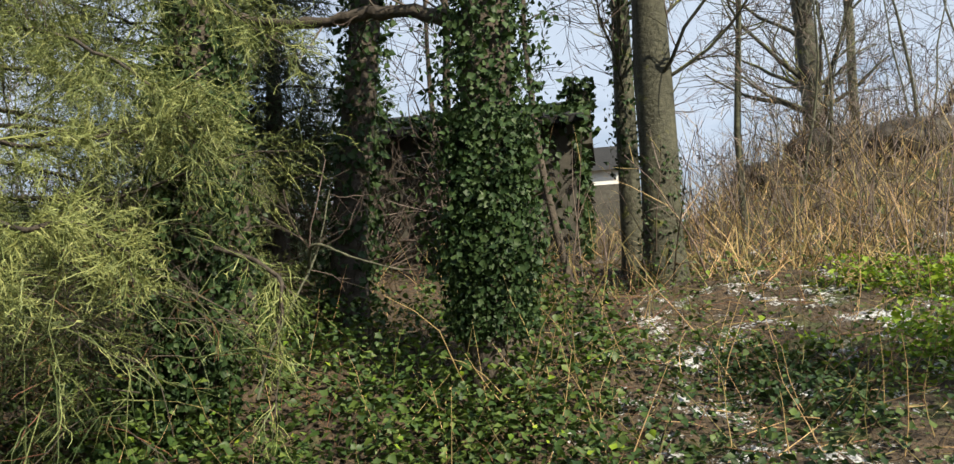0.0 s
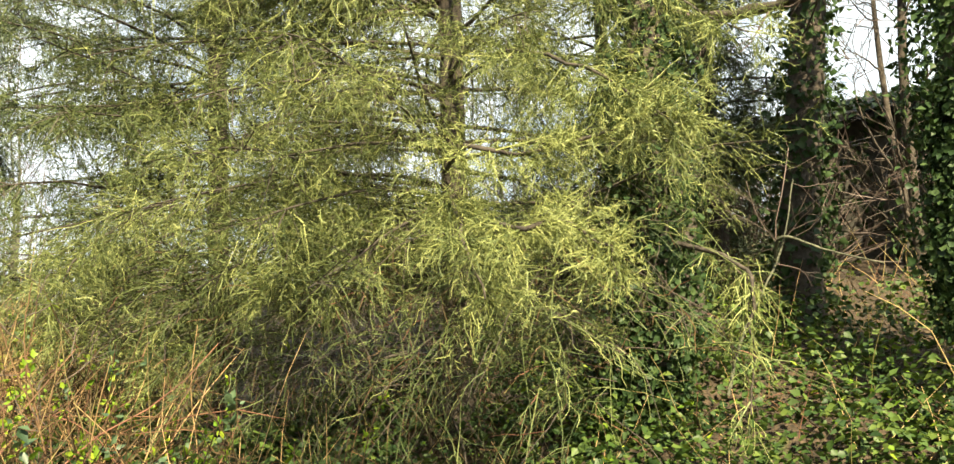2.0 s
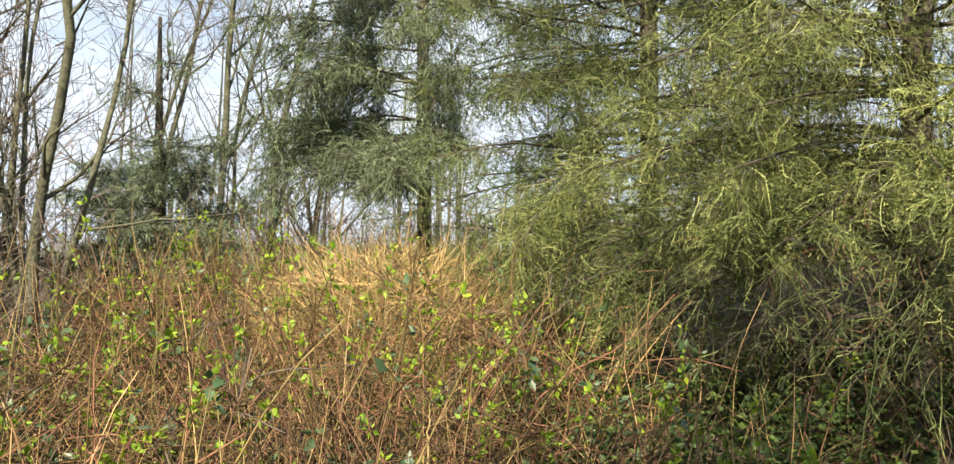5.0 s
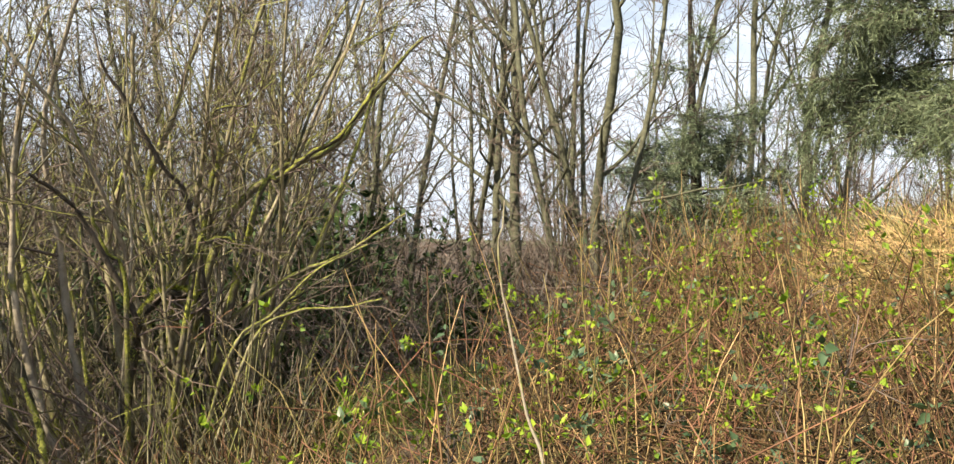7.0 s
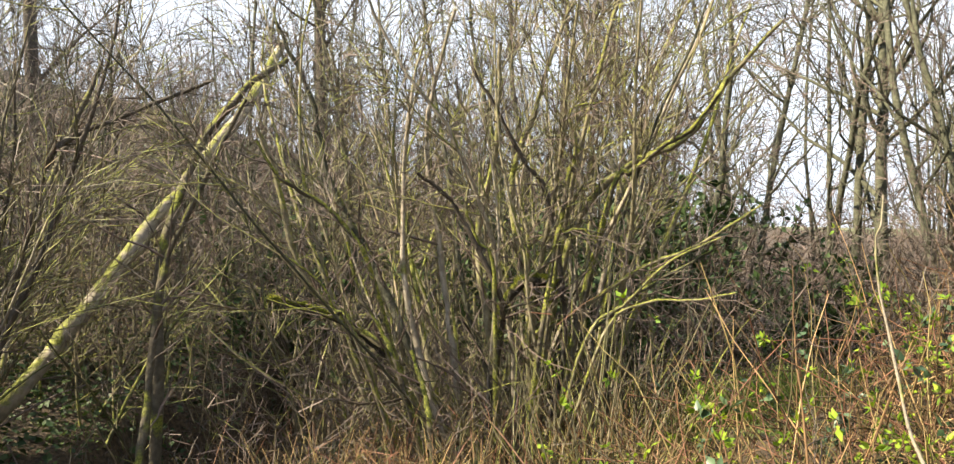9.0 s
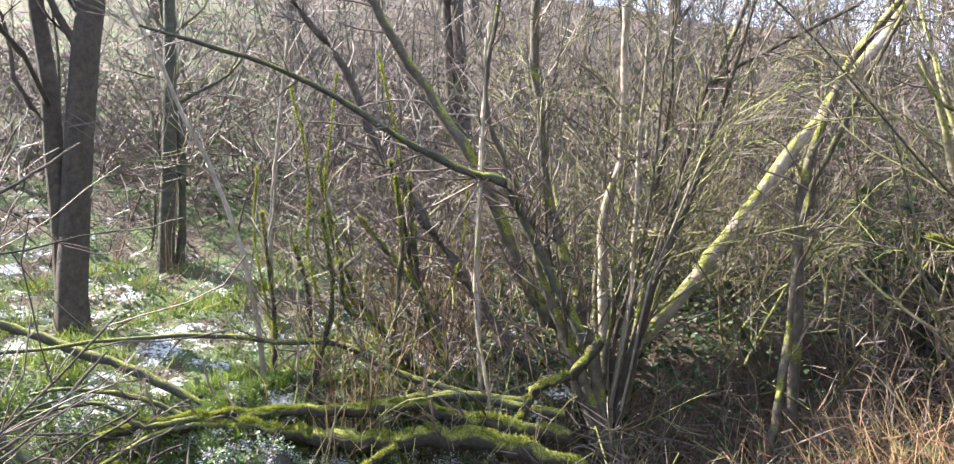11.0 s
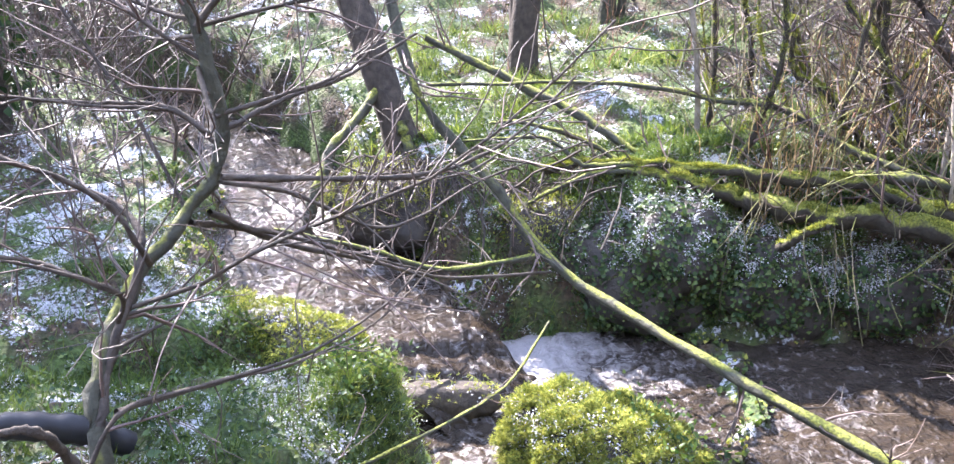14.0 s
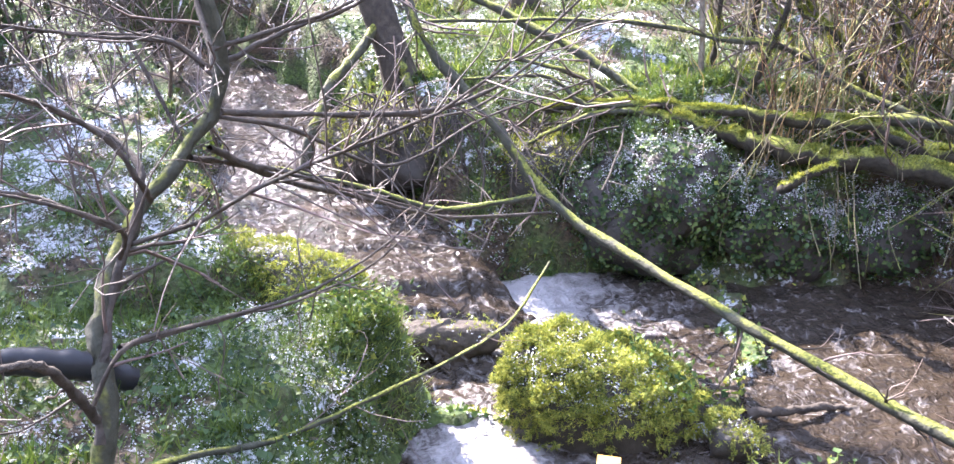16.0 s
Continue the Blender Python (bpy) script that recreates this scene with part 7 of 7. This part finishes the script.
def upstream_scrub():
    ob = thing("upstream_scrub", "thin bare brown scrub over the upper stream", "scrub", kind="stuff", at=foot(4.0, -6.5))
    at = scatter(260, 2.3, 8.5, -10.5, -3.4, lambda x, y: step(x - 0.45 * (-y - 5.0), 2.4, 3.4) * (0.15 + 0.85 * step(-y, 5.2, 6.2)))
    n = len(at)
    p = run(at, np.column_stack([rng.normal(0, 0.3, n), rng.normal(0, 0.3, n), np.ones(n)]), 0.6 + 1.6 * rng.random(n), 6, 0.14, 0.02)
    r = (0.005 + 0.010 * rng.random(n) ** 2)[:, None] * np.linspace(1, 0.3, 6)
    q, qr = offshoots(p, r, 2000, (0.2, 0.9), 50, 0.1, 4, 0.16, 0.0, 0.6)
    t, tr = offshoots(q, qr, 9000, (0.1, 0.5), 50, 0.1, 3, 0.16, 0.0, 0.6)
    part("stems", [tubes(p, r, TWIG, 4), tubes(q, np.maximum(qr, 0.002), TWIG, 3), strips(t, 0.005, TWIG)], ob, kind="stuff")


def sapling_limbs():
    """The many thin arching limbs of the forked sapling."""
    p = smooth_line([(1.36, -2.22, 0.5), (1.38, -2.40, 0.67), (1.30, -2.58, 0.83), (1.22, -2.68, 1.0), (1.24, -2.66, 1.27), (1.32, -2.70, 1.53)], 16)[None]
    q, qr = offshoots(p, np.full((1, 16), 0.011), 12, (0.6, 1.5), 75, 0.0, 10, 0.09, 0.012, 0.6, flat=0.45)
    keep = (q[:, -1, 1] < -2.3) & (np.hypot(q[:, :, 0], q[:, :, 1] + 0.6).min(1) > 1.3)
    q, qr = q[keep], qr[keep]
    for i in range(len(q)):
        part("limb", [tubes(q[i:i + 1], np.maximum(qr[i:i + 1], 0.0025), BARK, 6, 0.03)], fork)
    t, tr = offshoots(q, qr, 160, (0.12, 0.5), 50, 0.15, 5, 0.14, 0.0, 0.6)
    part("twig_spray", [tubes(t, np.maximum(tr, 0.0015), TWIG, 4)], fork, kind="stuff")


def bracken_tufts():
    ob = thing("bracken", "russet dead bracken and twigs beside the hazel", "bracken", kind="stuff", at=foot(-2.4, -3.2))
    at = scatter(2200, -3.6, -1.3, -4.0, -2.3, lambda x, y: dry(x, y) * np.exp(-((x + 2.4) ** 2 + (y + 3.15) ** 2) / 0.7))
    p, a = stems(at[:800], (0.25, 0.85), 0.6, RUST, 0.0032, 5, 0.2, lift=-0.06)
    q, qr = offshoots(p, np.full(p.shape[:2], 0.003), 2500, (0.1, 0.35), 55, 0.2, 3, 0.2, -0.04, 0.7)
    part("stalks", [a, stems(at[1700:], (0.3, 0.8), 0.5, STRAW, 0.003, 4, 0.18)[1], strips(q, 0.004, RUST)], ob, kind="stuff")


undergrowth()
near_bank()
snow_dust()
rosettes()
edge_grass()
lit_grass()
edge_cover()
stream_scrub()
upstream_scrub()
sapling_limbs()
bracken_tufts()
bank_brush()
bank_grass()


# ---- the far woods ----
def far_wood():
    """Thin bare trees standing close together beyond the near ones."""
    ob = thing("far_wood", "haze of bare far trees round the clearing", "woodland", kind="stuff", at=(-25, 0, 1))
    n = 170
    a = np.radians(22 + 120 * rng.random(n))
    d = 17 + 45 * rng.random(n) ** 1.3
    x, y = -np.sin(a) * d, np.cos(a) * d
    at = np.column_stack([x, y, height(x, y) - 0.1])
    p = run(at, np.column_stack([rng.normal(0, 0.06, n), rng.normal(0, 0.06, n), np.ones(n)]), 3.5 + 5 * rng.random(n), 6, 0.05, 0.02)
    r = (0.03 + 0.06 * rng.random(n) ** 2)[:, None] * np.linspace(1, 0.2, 6)
    q, qr = offshoots(p, r, n * 12, (0.8, 3.0), 42, 0.12, 4, 0.12, 0.06, 0.45)
    t, tr = offshoots(q, qr, n * 50, (0.4, 1.6), 42, 0.2, 3, 0.12, 0.03, 0.6)
    part("trees", [tubes(p, r, BARK_GREY, 5), strips(q, 0.022, TWIG), strips(t, 0.014, TWIG)], ob, kind="stuff")
    m = 900
    a = np.radians(5 + 140 * rng.random(m))
    d = 13 + 25 * rng.random(m)
    x, y = -np.sin(a) * d, np.cos(a) * d
    at = np.column_stack([x, y, height(x, y)])
    b, piece = stems(at, (0.8, 2.6), 0.35, TWIG, 0.014, 5, 0.14)
    q, qr = offshoots(b, np.full(b.shape[:2], 0.01), 14000, (0.4, 1.3), 50, 0.05, 3, 0.15, 0.0, 0.6)
    part("scrub", [piece, strips(q, 0.014, TWIG)], ob, "brown bare scrub", "stuff")


far_wood()


# ---- behind the camera, towards the sun: trees added out of view to cast shade ----
for bx, by, tall in ((4.6, -0.3, 5.5), (5.9, 0.6, 7.0), (4.6, 2.0, 5.0), (5.6, -4.7, 6.0), (6.9, -5.7, 7.0), (8.6, -8.2, 8.0), (5.0, -6.0, 5.5), (6.4, -6.9, 6.0), (3.9, -3.9, 9.0)):
    shade_tree = bare_tree((bx, by), [(0.0, 0.0, tall, 0.12)], 14, 120, BARK, "ivy-grown tree added towards the sun to cast shade", (0.6, 1.5), low=0.3, wander=0.1)
    p, r = TRUNK[shade_tree.name]
    ivy_coat(p, r, 2600 - 400 * (tall > 8.5), 0.6 + 0.35 * (tall > 8.5), 0.08 + 0.05 * (tall > 8.5), shade_tree, 0.1 + 0.5 * (tall > 8.5), 0.98)


def hazel_grass():
    ob = thing("dead_grass", "tufts of straw-coloured dead grass round the hazel", "dead grass", kind="stuff", at=foot(-3.6, -2.8))
    keep = lambda x, y: dry(x, y) * (1 - step(np.abs(y - 0.55 * (x + 3.6) + 2.9), 0.9, 1.5))
    at = scatter(3600, -5.6, -1.7, -4.4, -1.4, keep)
    part("stalks", [stems(at[:1500], (0.2, 0.55), 0.5, STRAW, 0.003, 4, 0.2, lift=-0.05)[1], stems(at[1500:2600], (0.2, 0.7), 0.5, RUST, 0.003, 4, 0.2, lift=-0.05)[1]], ob, kind="stuff")
    foot_at = scatter(1100, -4.9, -3.2, -3.9, -2.1, lambda x, y: step(y - 0.5 * x, -1.6, -1.0) * (1 - step(y - 0.5 * x, -0.3, 0.2)))
    part("stalks", [stems(foot_at[:300], (0.25, 0.7), 0.4, RUST, 0.0032, 5, 0.16)[1], stems(foot_at[600:900], (0.4, 1.2), 0.3, TWIG_PALE, 0.005, 6, 0.14)[1]], ob, kind="stuff")
    gap = scatter(3500, -7.0, -3.8, -3.8, -1.4, lambda x, y: np.exp(-((x + 5.4) ** 2 + (y + 2.45) ** 2) / 0.55))
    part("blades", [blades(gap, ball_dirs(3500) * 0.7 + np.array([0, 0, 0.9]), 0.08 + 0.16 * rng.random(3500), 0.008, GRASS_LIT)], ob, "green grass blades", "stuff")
    n = 1000
    part("blades", [blades(np.repeat(at[2600:], 4, 0) + rng.normal(0, 0.05, (4 * n, 3)) * np.array([1, 1, 0.1]), ball_dirs(4 * n) * 0.6 + np.array([0, 0, 0.9]), 0.08 + 0.12 * rng.random(4 * n), 0.006, GRASS)], ob, "green grass blades", "stuff")


hazel_grass()
